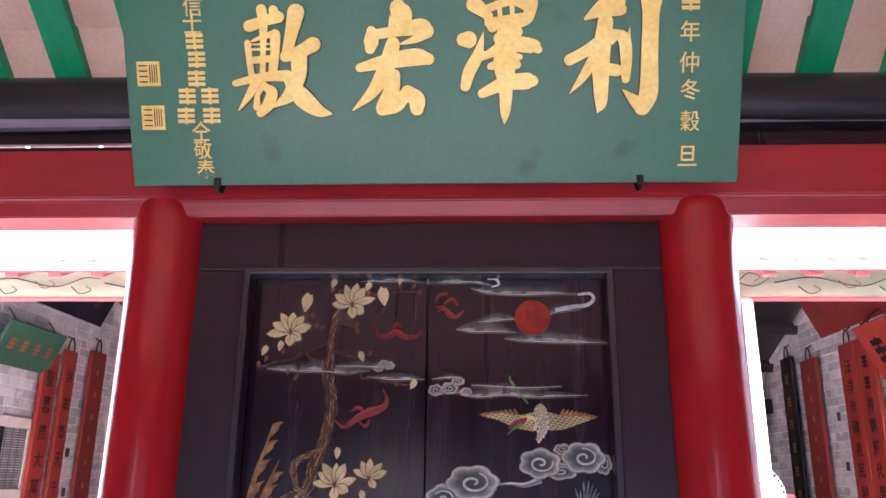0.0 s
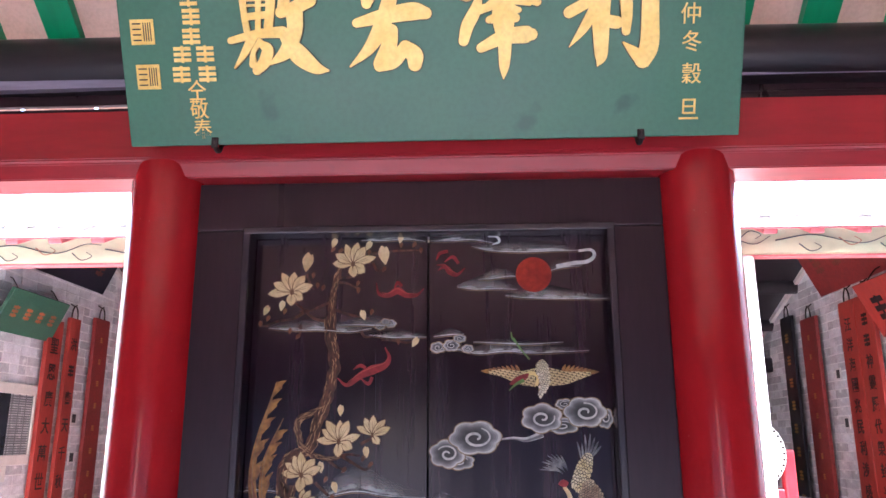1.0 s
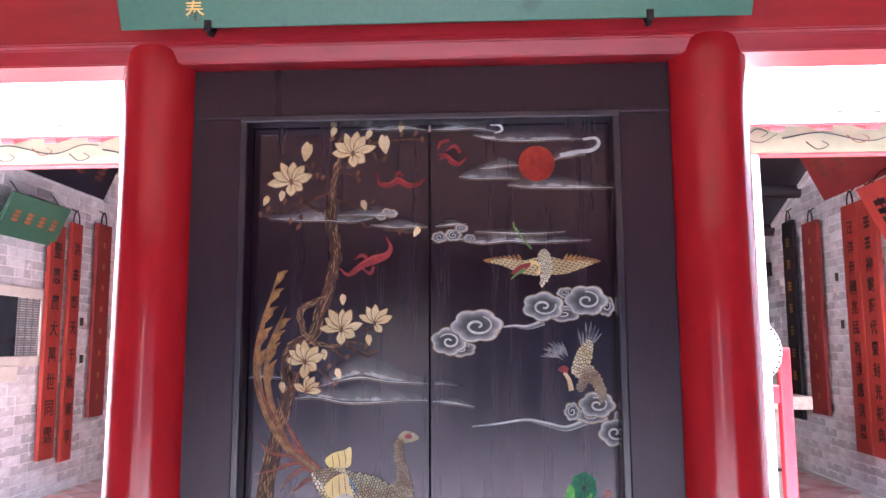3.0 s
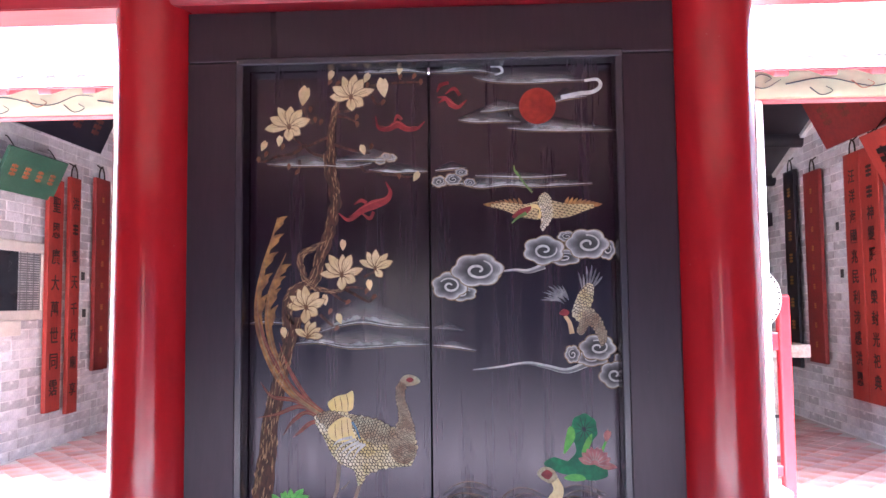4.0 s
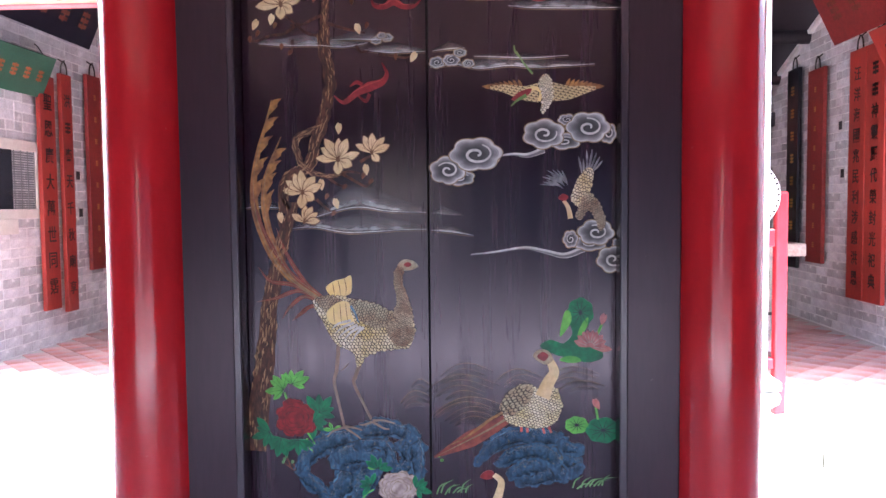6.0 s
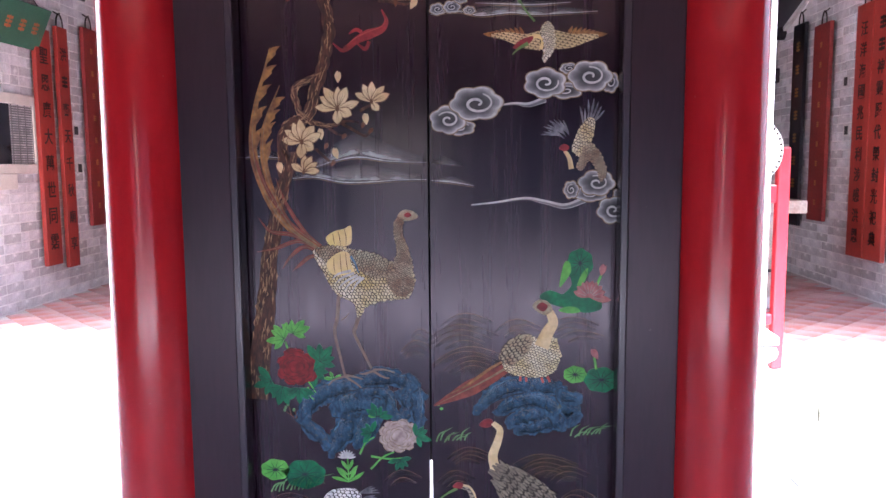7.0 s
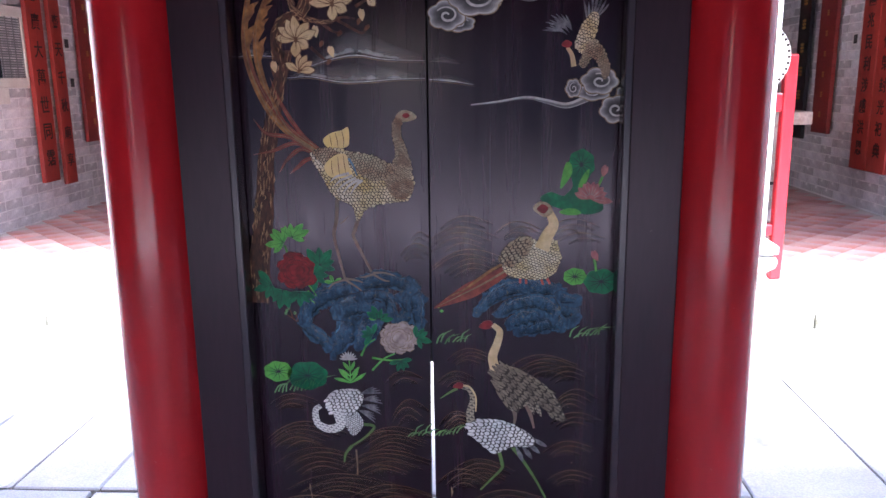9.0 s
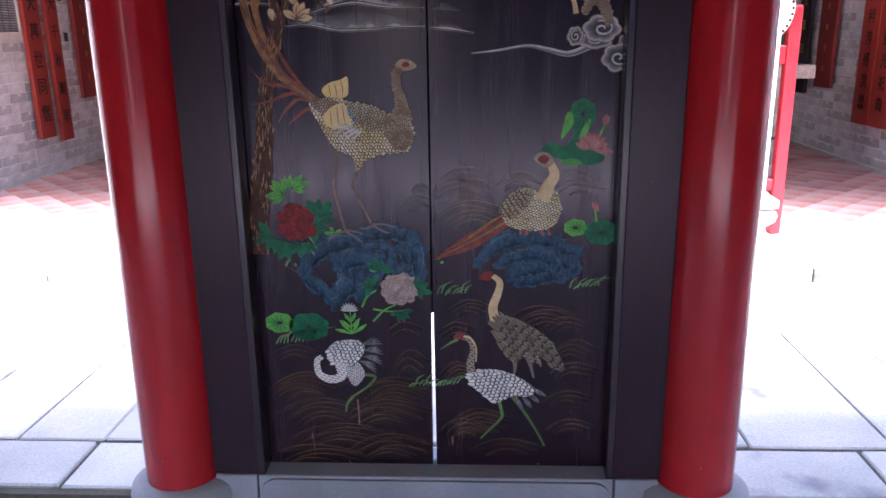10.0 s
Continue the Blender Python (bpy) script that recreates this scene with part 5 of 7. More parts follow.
def rock(leaf_ob, lobes):
    """A pierced garden rock: ragged lobes, each pale along its crest and deep blue along its foot."""
    p = None
    for k, points in enumerate(lobes):
        d = 0.0007 + 0.00022 * k
        b, u, v, w = bmesh.new(), bmesh.new(), bmesh.new(), bmesh.new()
        brush(b, points, d, 0.004, 0.011)
        brush(u, points, d - 0.00003, 0.0055, 0.011)
        line = spline([(x / 1000, z / 1000, ww / 2000) for x, z, ww in points], 5)
        crest, foot = [], []
        for i, q in enumerate(line):
            t = (line[min(i + 1, len(line) - 1)] - line[max(i - 1, 0)]).to_2d().normalized()
            n = Vector((-t.y, t.x))
            n = n if n.y + 0.25 * n.x > 0 else -n
            c = q.to_2d()
            wob = 1 + 0.45 * noise.noise(Vector((q.x * 90, q.y * 90, k)))
            crest.append(c + n * q.z * 0.92 * wob)
            foot.append(c - n * q.z * 0.92 * wob)
        for bm, edge, other, deep in ((v, crest, foot, 0.00004), (w, foot, crest, 0.00003)):
            layer = bm.loops.layers.uv.verify()
            rows = [(bm.verts.new((e.x, -d - deep, e.y)), bm.verts.new((e.x + (o.x - e.x) * 0.55, -d - deep, e.y + (o.y - e.y) * 0.55))) for e, o in zip(edge, other)]
            for i in range(len(rows) - 1):
                f = bm.faces.new((rows[i][0], rows[i + 1][0], rows[i + 1][1], rows[i][1]))
                t0, t1 = i / (len(rows) - 1), (i + 1) / (len(rows) - 1)
                for lp, val in zip(f.loops, ((t0, 0), (t1, 0), (t1, 1), (t0, 1))):
                    lp[layer].uv = val
        if p is None:
            p = part("garden_rock", b, PAINT["rock"], leaf_ob, "blue scholar's rock")
        else:
            part("rock_lobe", b, PAINT["rock"], p, "blue ragged lobe")
        part("rock_shadow_line", u, PAINT["hollow"], p, "dark line round the lobe")
        part("rock_crest", v, PAINT["wash_blue"], p, "paler blue crest")
        part("rock_foot", w, PAINT["wash_deep"], p, "deep blue foot")


def plume(leaf_ob, pts, w, mat, barb=0.0, seed=0, label="long curved plume", side=1):
    rr = random.Random(seed)
    b, v = bmesh.new(), bmesh.new()
    stroke(b, pts, w * 0.6, w * 0.08, 0.0015 + 0.0001 * (seed % 6), w)
    line = spline([(x, z, 0) for x, z in pts], 7)
    if barb:
        for i in range(6, len(line) - 2, 5):
            d = (line[i + 1] - line[i - 1]).normalized()
            a = math.degrees(math.atan2(d.y, d.x))
            t = i / len(line)
            if t > 0.45:
                ln = barb * (2.0 - 0.9 * t)
                out = Vector((d.y, -d.x, 0)) * side
                p0 = line[i] - d * ln * 0.25
                pts3 = [p0, p0 + d * ln * 0.45 + out * ln * 0.14, p0 + d * ln * 0.75 + out * ln * 0.22, p0 + d * ln + out * ln * 0.48]
                stroke(b, [(q.x, q.y) for q in pts3], barb * 0.10, 0.0006, 0.0016 + 0.00005 * (i % 5), barb * 0.50, steps=4)
    stroke(v, [(q.x, q.y) for q in line[::3]], w * 0.16, 0.0005, 0.0024, steps=3)
    p = part("plume", b, mat, leaf_ob, label)
    part("quill", v, PAINT["outline"], p, "tan centre line")


def ribbon(leaf_ob, name, pts, w0, w1, mat, label, mid=None, d=0.0014):
    b = bmesh.new()
    stroke(b, pts, w0, w1, d, mid)
    return part(name, b, mat, leaf_ob, label)


def shape(leaf_ob, name, pts, mat, label, d=0.0015):
    b = bmesh.new()
    blob(b, pts, d)
    return part(name, b, mat, leaf_ob, label)


def smooth_ring(pts, steps=5):
    k = len(pts)
    out = []
    for i in range(k):
        a, c, e, f = (Vector(pts[(i + j) % k]) for j in (-1, 0, 1, 2))
        for q in range(steps):
            t = q / steps
            out.append(0.5 * (2 * c + (e - a) * t + (2 * a - 5 * c + 4 * e - f) * t * t + (3 * c - a - 3 * e + f) * t ** 3))
    return out


def inside(ring, x, z):
    hit = False
    for p, q in zip(ring, ring[1:] + ring[:1]):
        if (p.y > z) != (q.y > z) and x < (q.x - p.x) * (z - p.y) / (q.y - p.y) + p.x:
            hit = not hit
    return hit


TONGUE = [(-0.5, 0.22), (-0.1, 0.46), (0.2, 0.5), (0.42, 0.36), (0.54, 0.12)]


def scales(under, pts, size, ang, mat, d, seed, long=1.0, fan=0.0):
    """Overlapping tongues of paint, each with a dark edge, laid in rows over a form and pointing towards ang."""
    rr = random.Random(seed)
    ring = smooth_ring([tuple(p) for p in pts])
    cx, cz = sum(p.x for p in ring) / len(ring), sum(p.y for p in ring) / len(ring)
    reach = max((p - Vector((cx, cz))).length for p in ring)
    ca, sa = math.cos(radians(ang)), math.sin(radians(ang))
    b, v = bmesh.new(), bmesh.new()
    size = size * 0.78
    n = int(reach / (size * 0.5)) + 1
    row = 0
    for i in range(n, -n - 1, -1):
        row += 1
        for j in range(-n, n + 1):
            u = i * size * 0.56 * long + rr.uniform(-0.1, 0.1) * size
            w = (j + 0.5 * (i % 2)) * size * 0.78 + rr.uniform(-0.09, 0.09) * size
            x, z = cx + ca * u - sa * w, cz + sa * u + ca * w
            if not inside(ring, x, z) or not inside(ring, x + ca * size * 0.34 * long, z + sa * size * 0.34 * long):
                continue
            a2 = radians(ang + rr.uniform(-12, 12) + fan * w / reach)
            c2, s2 = math.cos(a2), math.sin(a2)
            g = size * rr.uniform(0.85, 1.2)
            dep = d + 0.00004 * row + 0.00002 * (j % 2)
            for bb, grow, dd in ((v, 1.0, dep), (b, 0.78, dep + 0.00001)):
                side = [(g * long * (t if bb is v else t * 0.84 - 0.08), g * h * grow) for t, h in TONGUE]
                loop = side + [(t, -h) for t, h in reversed(side)]
                bb.faces.new([bb.verts.new((x + c2 * t - s2 * h, -dd, z + s2 * t + c2 * h)) for t, h in loop])
    p = part("scale_rows", b, mat, under, "overlapping pale painted scales")
    part("scale_edges", v, PAINT["s_edge"], under, "dark scale edges")


def swoop(leaf_ob, pts, w, curls):
    """A plain red curled swoop."""
    b, v = bmesh.new(), bmesh.new()
    stroke(b, pts, 0.003, 0.003, 0.0012, w)
    for c in curls:
        stroke(b, c, 0.003, 0.010, 0.0013, 0.012)
    stroke(v, [(x, z + w * 0.28) for x, z in pts[1:-1]], 0.0006, 0.0006, 0.0016, 0.003)
    p = part("red_swoop", b, PAINT["crimson"], leaf_ob, "plain crimson curled motif")
    part("swoop_line", v, PAINT["crimson_line"], p, "rose edge line")


A, B = leaf_left, leaf_right
# left leaf: drifting clouds
cloud_band(A, [(-0.224, 2.440), (-0.150, 2.435), (-0.076, 2.438), (-0.008, 2.434)], 0.032, 1)
cloud_band(A, [(-0.518, 2.146), (-0.438, 2.139), (-0.346, 2.144), (-0.255, 2.137), (-0.182, 2.143)], 0.036, 2)
cloud_band(A, [(-0.292, 2.158), (-0.219, 2.157), (-0.146, 2.155), (-0.099, 2.159)], 0.03, 3, True)
cloud_band(A, [(-0.191, 2.126), (-0.128, 2.118), (-0.064, 2.116), (-0.005, 2.118)], 0.026, 4)
cloud_band(A, [(-0.352, 1.613), (-0.281, 1.633), (-0.210, 1.642), (-0.122, 1.628), (-0.007, 1.624)], 0.07, 5)
cloud_band(A, [(-0.423, 1.578), (-0.352, 1.581), (-0.264, 1.567), (-0.176, 1.569), (-0.088, 1.576), (-0.007, 1.573)], 0.05, 6)
cloud_band(A, [(-0.569, 1.645), (-0.528, 1.650), (-0.461, 1.642)], 0.04, 7, True)
scroll_cloud(A, [(-0.155, 2.152, 0.016, 0.011, 0.3, 1), (-0.122, 2.160, 0.018, 0.012, 1.1, -1), (-0.138, 2.166, 0.013, 0.009, 2.0, 1)])
cloud_band(B, [(0.007, 1.622), (0.044, 1.618), (0.108, 1.611)], 0.022, 11, True, False)
cloud_band(B, [(0.007, 1.571), (0.070, 1.564), (0.139, 1.553)], 0.016, 12, False)
# trunk and branches
trunk(A, [(-0.556, 0.875), (-0.543, 0.997), (-0.526, 1.140), (-0.510, 1.246), (-0.498, 1.353), (-0.470, 1.494), (-0.444, 1.582), (-0.422, 1.661)], 0.074, 0.030, 4)
trunk(A, [(-0.449, 1.626), (-0.453, 1.705), (-0.420, 1.749), (-0.376, 1.766), (-0.356, 1.806), (-0.344, 1.853), (-0.323, 1.910), (-0.306, 1.974), (-0.298, 2.035), (-0.314, 2.105), (-0.319, 2.174)], 0.034, 0.036, 5)
trunk(A, [(-0.314, 2.151), (-0.311, 2.206), (-0.312, 2.252), (-0.301, 2.308), (-0.290, 2.346)], 0.028, 0.014, 6)
trunk(A, [(-0.326, 1.893), (-0.369, 1.876), (-0.404, 1.859), (-0.408, 1.827), (-0.395, 1.784), (-0.364, 1.757), (-0.323, 1.742), (-0.279, 1.742)], 0.023, 0.013, 7)
twig(A, [[(-0.310, 2.169), (-0.365, 2.179), (-0.412, 2.210), (-0.444, 2.235)], [(-0.312, 2.234), (-0.348, 2.221), (-0.388, 2.206), (-0.421, 2.203)], [(-0.394, 2.210), (-0.439, 2.179), (-0.484, 2.174), (-0.530, 2.156), (-0.552, 2.161)], [(-0.411, 2.160), (-0.415, 2.133), (-0.422, 2.120)], [(-0.301, 2.308), (-0.249, 2.317), (-0.237, 2.351)], [(-0.295, 2.299), (-0.267, 2.295), (-0.236, 2.276)], [(-0.308, 2.206), (-0.265, 2.191), (-0.219, 2.183), (-0.192, 2.172)], [(-0.219, 2.141), (-0.200, 2.117), (-0.173, 2.122)], [(-0.146, 2.109), (-0.110, 2.109), (-0.073, 2.095), (-0.052, 2.104)], [(-0.397, 2.328), (-0.387, 2.290), (-0.371, 2.271)], [(-0.186, 2.392), (-0.131, 2.399), (-0.075, 2.400), (-0.030, 2.404)], [(-0.185, 2.358), (-0.163, 2.335), (-0.139, 2.344)]])
twig(A, [[(-0.279, 1.742), (-0.244, 1.756), (-0.209, 1.752)], [(-0.279, 1.752), (-0.227, 1.729), (-0.192, 1.711), (-0.177, 1.723)], [(-0.323, 1.742), (-0.279, 1.717), (-0.259, 1.707)], [(-0.208, 1.781), (-0.173, 1.798), (-0.152, 1.803)], [(-0.453, 1.670), (-0.422, 1.626), (-0.405, 1.599)], [(-0.351, 1.669), (-0.316, 1.643), (-0.295, 1.625)], [(-0.458, 1.582), (-0.467, 1.618), (-0.472, 1.626)]])
# blossoms and buds
for k, c in enumerate([(-0.447, 2.266), (-0.248, 2.358)]):
    magnolia(A, c, 0.074, 20 + k)
for k, c in enumerate([(-0.278, 1.791), (-0.391, 1.691)]):
    magnolia(A, c, 0.070, 30 + k)
magnolia(A, [(-0.173, 1.811)][0], 0.058, 41, (150, 115, 85, 55, 25, -60))
magnolia(A, [(-0.387, 1.599)][0], 0.052, 42, (95, 65, 40, 150, 10))
buds(A, [(-0.398, 2.367), (-0.145, 2.388)], 0.066, PAINT["cream"], "cream magnolia bud, half open", "magnolia_bud", 95, 3)
buds(A, [(-0.312, 2.431), (-0.197, 2.420), (-0.091, 2.444), (-0.528, 2.207), (-0.041, 2.100), (-0.477, 2.222)], 0.036, PAINT["cream"], "small cream magnolia bud", "magnolia_bud", 85, 4)
buds(A, [(-0.274, 1.887), (-0.191, 1.760), (-0.461, 1.614), (-0.210, 2.189), (-0.331, 1.715), (-0.286, 1.656)], 0.036, PAINT["cream"], "small cream magnolia bud", "magnolia_bud", 80, 5)
buds(A, [(-0.378, 2.322), (-0.363, 2.288), (-0.344, 2.280), (-0.316, 2.408), (-0.290, 2.404), (-0.195, 2.396), (-0.230, 2.293), (-0.228, 2.270), (-0.145, 2.339), (-0.090, 2.421), (-0.046, 2.421), (-0.024, 2.402), (-0.545, 2.163), (-0.521, 2.180), (-0.467, 2.203), (-0.447, 2.139), (-0.421, 2.120), (-0.183, 2.198), (-0.095, 2.102)], 0.022, PAINT["bud"], "small brown leaf bud", "leaf_bud", 70, 6)
buds(A, [(-0.259, 1.707), (-0.177, 1.723), (-0.200, 1.741), (-0.359, 1.722), (-0.315, 1.678), (-0.295, 1.625)], 0.022, PAINT["bud"], "small brown leaf bud", "leaf_bud", 60, 7)
# crimson swoops
swoop(A, [(-0.170, 2.294), (-0.160, 2.257), (-0.129, 2.253), (-0.100, 2.267), (-0.071, 2.252), (-0.038, 2.252), (-0.014, 2.274)], 0.024, [[(-0.111, 2.275), (-0.100, 2.294), (-0.086, 2.282)]])
swoop(A, [(-0.288, 1.987), (-0.256, 1.965), (-0.216, 1.994), (-0.177, 2.012), (-0.138, 2.026), (-0.124, 2.051), (-0.138, 2.084)], 0.030, [[(-0.216, 1.987), (-0.189, 1.969), (-0.177, 1.990)], [(-0.238, 2.014), (-0.217, 2.026), (-0.199, 2.019)]])
# long plumes and the plain pale form on the rock
for k, p in enumerate([[(-0.329, 1.352), (-0.417, 1.406), (-0.486, 1.485), (-0.533, 1.600), (-0.545, 1.706), (-0.529, 1.811), (-0.503, 1.899), (-0.482, 1.977)], [(-0.334, 1.356), (-0.425, 1.423), (-0.484, 1.530), (-0.511, 1.636), (-0.509, 1.723), (-0.490, 1.785), (-0.455, 1.863)]]):
    plume(A, p, 0.025 - 0.004 * k, PAINT["plume"], 0.052, k, "golden serrated plume", 1)
for k, p in enumerate([[(-0.329, 1.361), (-0.425, 1.432), (-0.495, 1.530), (-0.537, 1.636), (-0.552, 1.724)], [(-0.338, 1.352), (-0.426, 1.402), (-0.497, 1.415), (-0.535, 1.459)], [(-0.338, 1.349), (-0.408, 1.384), (-0.480, 1.362), (-0.542, 1.350)], [(-0.323, 1.355), (-0.390, 1.414), (-0.451, 1.512), (-0.476, 1.582)], [(-0.338, 1.343), (-0.391, 1.366), (-0.436, 1.335), (-0.463, 1.296)], [(-0.329, 1.334), (-0.373, 1.335), (-0.409, 1.308), (-0.431, 1.290)]]):
    plume(A, p, 0.013, PAINT["plume_red"], 0.0, 3 + k, "russet curved plume")
fm = shape(A, "pale_form", [(-0.364, 1.352), (-0.302, 1.366), (-0.214, 1.351), (-0.126, 1.316), (-0.065, 1.298), (-0.048, 1.248), (-0.071, 1.206), (-0.145, 1.196), (-0.198, 1.178), (-0.227, 1.143), (-0.241, 1.189), (-0.294, 1.217), (-0.330, 1.278)], PAINT["f_cream"], "plain pale scaled form", 0.0021)
scales(fm, [(-0.364, 1.352), (-0.302, 1.366), (-0.214, 1.351), (-0.126, 1.316), (-0.065, 1.298), (-0.048, 1.248), (-0.071, 1.206), (-0.145, 1.196), (-0.198, 1.178), (-0.227, 1.143), (-0.241, 1.189), (-0.294, 1.217), (-0.330, 1.278)], 0.019, 215, PAINT["s_cream"], 0.0022, 87, 1.0, 20)
fm = shape(A, "brown_form", [(-0.355, 1.356), (-0.311, 1.370), (-0.267, 1.348), (-0.285, 1.316), (-0.320, 1.320)], PAINT["f_tan"], "plain tan scaled form", 0.0033)
scales(fm, [(-0.355, 1.356), (-0.311, 1.370), (-0.267, 1.348), (-0.285, 1.316), (-0.320, 1.320)], 0.016, 150, PAINT["s_tan"], 0.0034, 21, 1.0, 0.0)
fm = shape(A, "brown_form", [(-0.253, 1.352), (-0.187, 1.348), (-0.126, 1.319), (-0.112, 1.294), (-0.144, 1.273), (-0.197, 1.277), (-0.229, 1.306)], PAINT["f_brown"], "plain brown scaled form", 0.0035)
scales(fm, [(-0.253, 1.352), (-0.187, 1.348), (-0.126, 1.319), (-0.112, 1.294), (-0.144, 1.273), (-0.197, 1.277), (-0.229, 1.306)], 0.0155, 160, PAINT["s_brown"], 0.0036, 41, 1.1, 0.0)
shape(A, "oval_spot", [(-0.098, 1.462), (-0.080, 1.480), (-0.050, 1.476), (-0.034, 1.459), (-0.056, 1.448), (-0.084, 1.447)], PAINT["s_brown"], "plain dull olive oval", 0.0040)
shape(A, "red_spot", [(-0.078, 1.465), (-0.066, 1.473), (-0.054, 1.465), (-0.066, 1.457)], PAINT["crimson"], "plain crimson spot", 0.0043)
fm = shape(A, "brown_form", [(-0.128, 1.300), (-0.070, 1.312), (-0.050, 1.250), (-0.074, 1.210), (-0.112, 1.218), (-0.134, 1.258)], PAINT["f_brown"], "plain brown scaled form", 0.0037)
scales(fm, [(-0.128, 1.300), (-0.070, 1.312), (-0.050, 1.250), (-0.074, 1.210), (-0.112, 1.218), (-0.134, 1.258)], 0.0125, 235, PAINT["s_tan"], 0.0038, 17, 1.0, 20)
fm = shape(A, "neck_form", [(-0.117, 1.290), (-0.054, 1.290), (-0.066, 1.360), (-0.084, 1.410), (-0.080, 1.452), (-0.104, 1.452), (-0.110, 1.410), (-0.101, 1.350)], PAINT["f_tan"], "plain tan scaled form", 0.0039)
scales(fm, [(-0.117, 1.290), (-0.054, 1.290), (-0.066, 1.360), (-0.084, 1.410), (-0.080, 1.452), (-0.104, 1.452), (-0.110, 1.410), (-0.101, 1.350)], 0.0105, 268, PAINT["s_tan"], 0.0040, 19, 1.0, 0.0)
shape(A, "yellow_fan", [(-0.323, 1.394), (-0.298, 1.414), (-0.266, 1.422), (-0.245, 1.431), (-0.242, 1.396), (-0.249, 1.373), (-0.284, 1.366), (-0.309, 1.370)], PAINT["yellow"], "pale yellow fan", 0.0022)
shape(A, "yellow_fan", [(-0.321, 1.317), (-0.285, 1.348), (-0.253, 1.348), (-0.246, 1.316), (-0.236, 1.284), (-0.277, 1.277), (-0.312, 1.285)], PAINT["yellow"], "pale yellow fan", 0.0046)
b = bmesh.new()
for p in ([(-0.301, 1.408), (-0.298, 1.387), (-0.295, 1.369)], [(-0.284, 1.415), (-0.279, 1.392), (-0.277, 1.369)], [(-0.264, 1.422), (-0.259, 1.396), (-0.260, 1.371)], [(-0.299, 1.331), (-0.299, 1.306), (-0.296, 1.285)], [(-0.279, 1.343), (-0.278, 1.313), (-0.275, 1.281)], [(-0.262, 1.346), (-0.259, 1.313), (-0.254, 1.283)]):
    stroke(b, p, 0.0012, 0.0006, 0.0050, 0.0026, steps=4)
part("fan_lines", b, PAINT["vein"], A, "brown lines on the yellow fans")
b = bmesh.new()
for k, p in enumerate(([(-0.225, 1.277), (-0.259, 1.260), (-0.286, 1.237)], [(-0.215, 1.272), (-0.247, 1.253), (-0.269, 1.228)], [(-0.206, 1.270), (-0.229, 1.249), (-0.244, 1.224)], [(-0.236, 1.284), (-0.272, 1.270), (-0.297, 1.249)], [(-0.246, 1.291), (-0.286, 1.281), (-0.307, 1.263)])):
    stroke(b, p, 0.009, 0.001, 0.0044 + 0.0001 * k, 0.007, steps=4)
part("plume", b, PAINT["white"], A, "short greyish white plumes")
ribbon(A, "blue_band", [(-0.246, 1.337), (-0.232, 1.313), (-0.222, 1.284)], 0.008, 0.004, PAINT["rock_light"], "short blue band", d=0.0048)
for p in ([(-0.287, 1.210), (-0.293, 1.139), (-0.302, 1.095), (-0.286, 1.015), (-0.272, 0.952)], [(-0.220, 1.157), (-0.235, 1.112), (-0.239, 1.089), (-0.209, 1.023), (-0.183, 0.970)]):
    ribbon(A, "slender_line", p, 0.012, 0.007, PAINT["leg"], "slender tan line")
for p in ([(-0.272, 0.952), (-0.308, 0.940), (-0.326, 0.922)], [(-0.272, 0.952), (-0.237, 0.929), (-0.220, 0.915)], [(-0.272, 0.956), (-0.237, 0.950), (-0.216, 0.943)], [(-0.183, 0.970), (-0.210, 0.961), (-0.226, 0.961)], [(-0.183, 0.970), (-0.148, 0.950), (-0.130, 0.947)], [(-0.183, 0.974), (-0.148, 0.975), (-0.113, 0.965)]):
    ribbon(A, "slender_line", p, 0.008, 0.004, PAINT["leg"], "slender tan line", d=0.0032)
# rocks, peonies, pads, grasses
rock(A, [
    [(-243, 837, 98), (-269, 785, 84), (-296, 739, 52), (-322, 694, 9)],
    [(-191, 811, 72), (-217, 759, 58), (-237, 726, 20)],
    [(-414, 817, 32), (-394, 785, 40), (-355, 752, 39), (-332, 716, 17)],
    [(-407, 804, 32), (-391, 856, 51), (-348, 895, 62), (-296, 915, 62), (-237, 915, 52)],
    [(-289, 850, 65), (-230, 869, 72), (-178, 850, 58)],
    [(-93, 895, 36), (-70, 850, 39), (-93, 817, 39), (-129, 827, 29)],
    [(-70, 941, 39), (-47, 895, 47), (-43, 837, 42), (-39, 785, 17)],
    [(-217, 895, 39), (-171, 908, 39), (-135, 882, 34), (-129, 830, 29)],
    [(-230, 934, 39), (-165, 950, 55), (-112, 947, 43), (-63, 924, 39)]])
peony(A, [(-0.426, 0.981)][0], 0.064, PAINT["peony_red"], PAINT["petal_shade"], "dark red peony", 3)
leafage(A, [(*c, a) for c, a in zip([(-0.464, 1.072), (-0.436, 1.090)], (150, 60))], 0.055, PAINT["leaf_light"], "light green leaf spray", 5)
leafage(A, [(*c, a) for c, a in zip([(-0.510, 0.935), (-0.475, 0.916), (-0.352, 0.999), (-0.372, 0.971), (-0.421, 0.912)], (200, 255, 50, -10, 270))], 0.060, PAINT["leaf_dark"], "dark green peony leaves", 6)
ribbon(A, "stem", [(-0.461, 1.063), (-0.453, 1.036), (-0.447, 1.012)], 0.006, 0.005, PAINT["leaf_light"], "light green stem")
for p in ([(-0.400, 0.949), (-0.380, 0.919), (-0.367, 0.897)], [(-0.393, 0.915), (-0.386, 0.887), (-0.374, 0.874)]):
    ribbon(A, "stem", p, 0.006, 0.003, PAINT["leaf_light"], "light green stem")
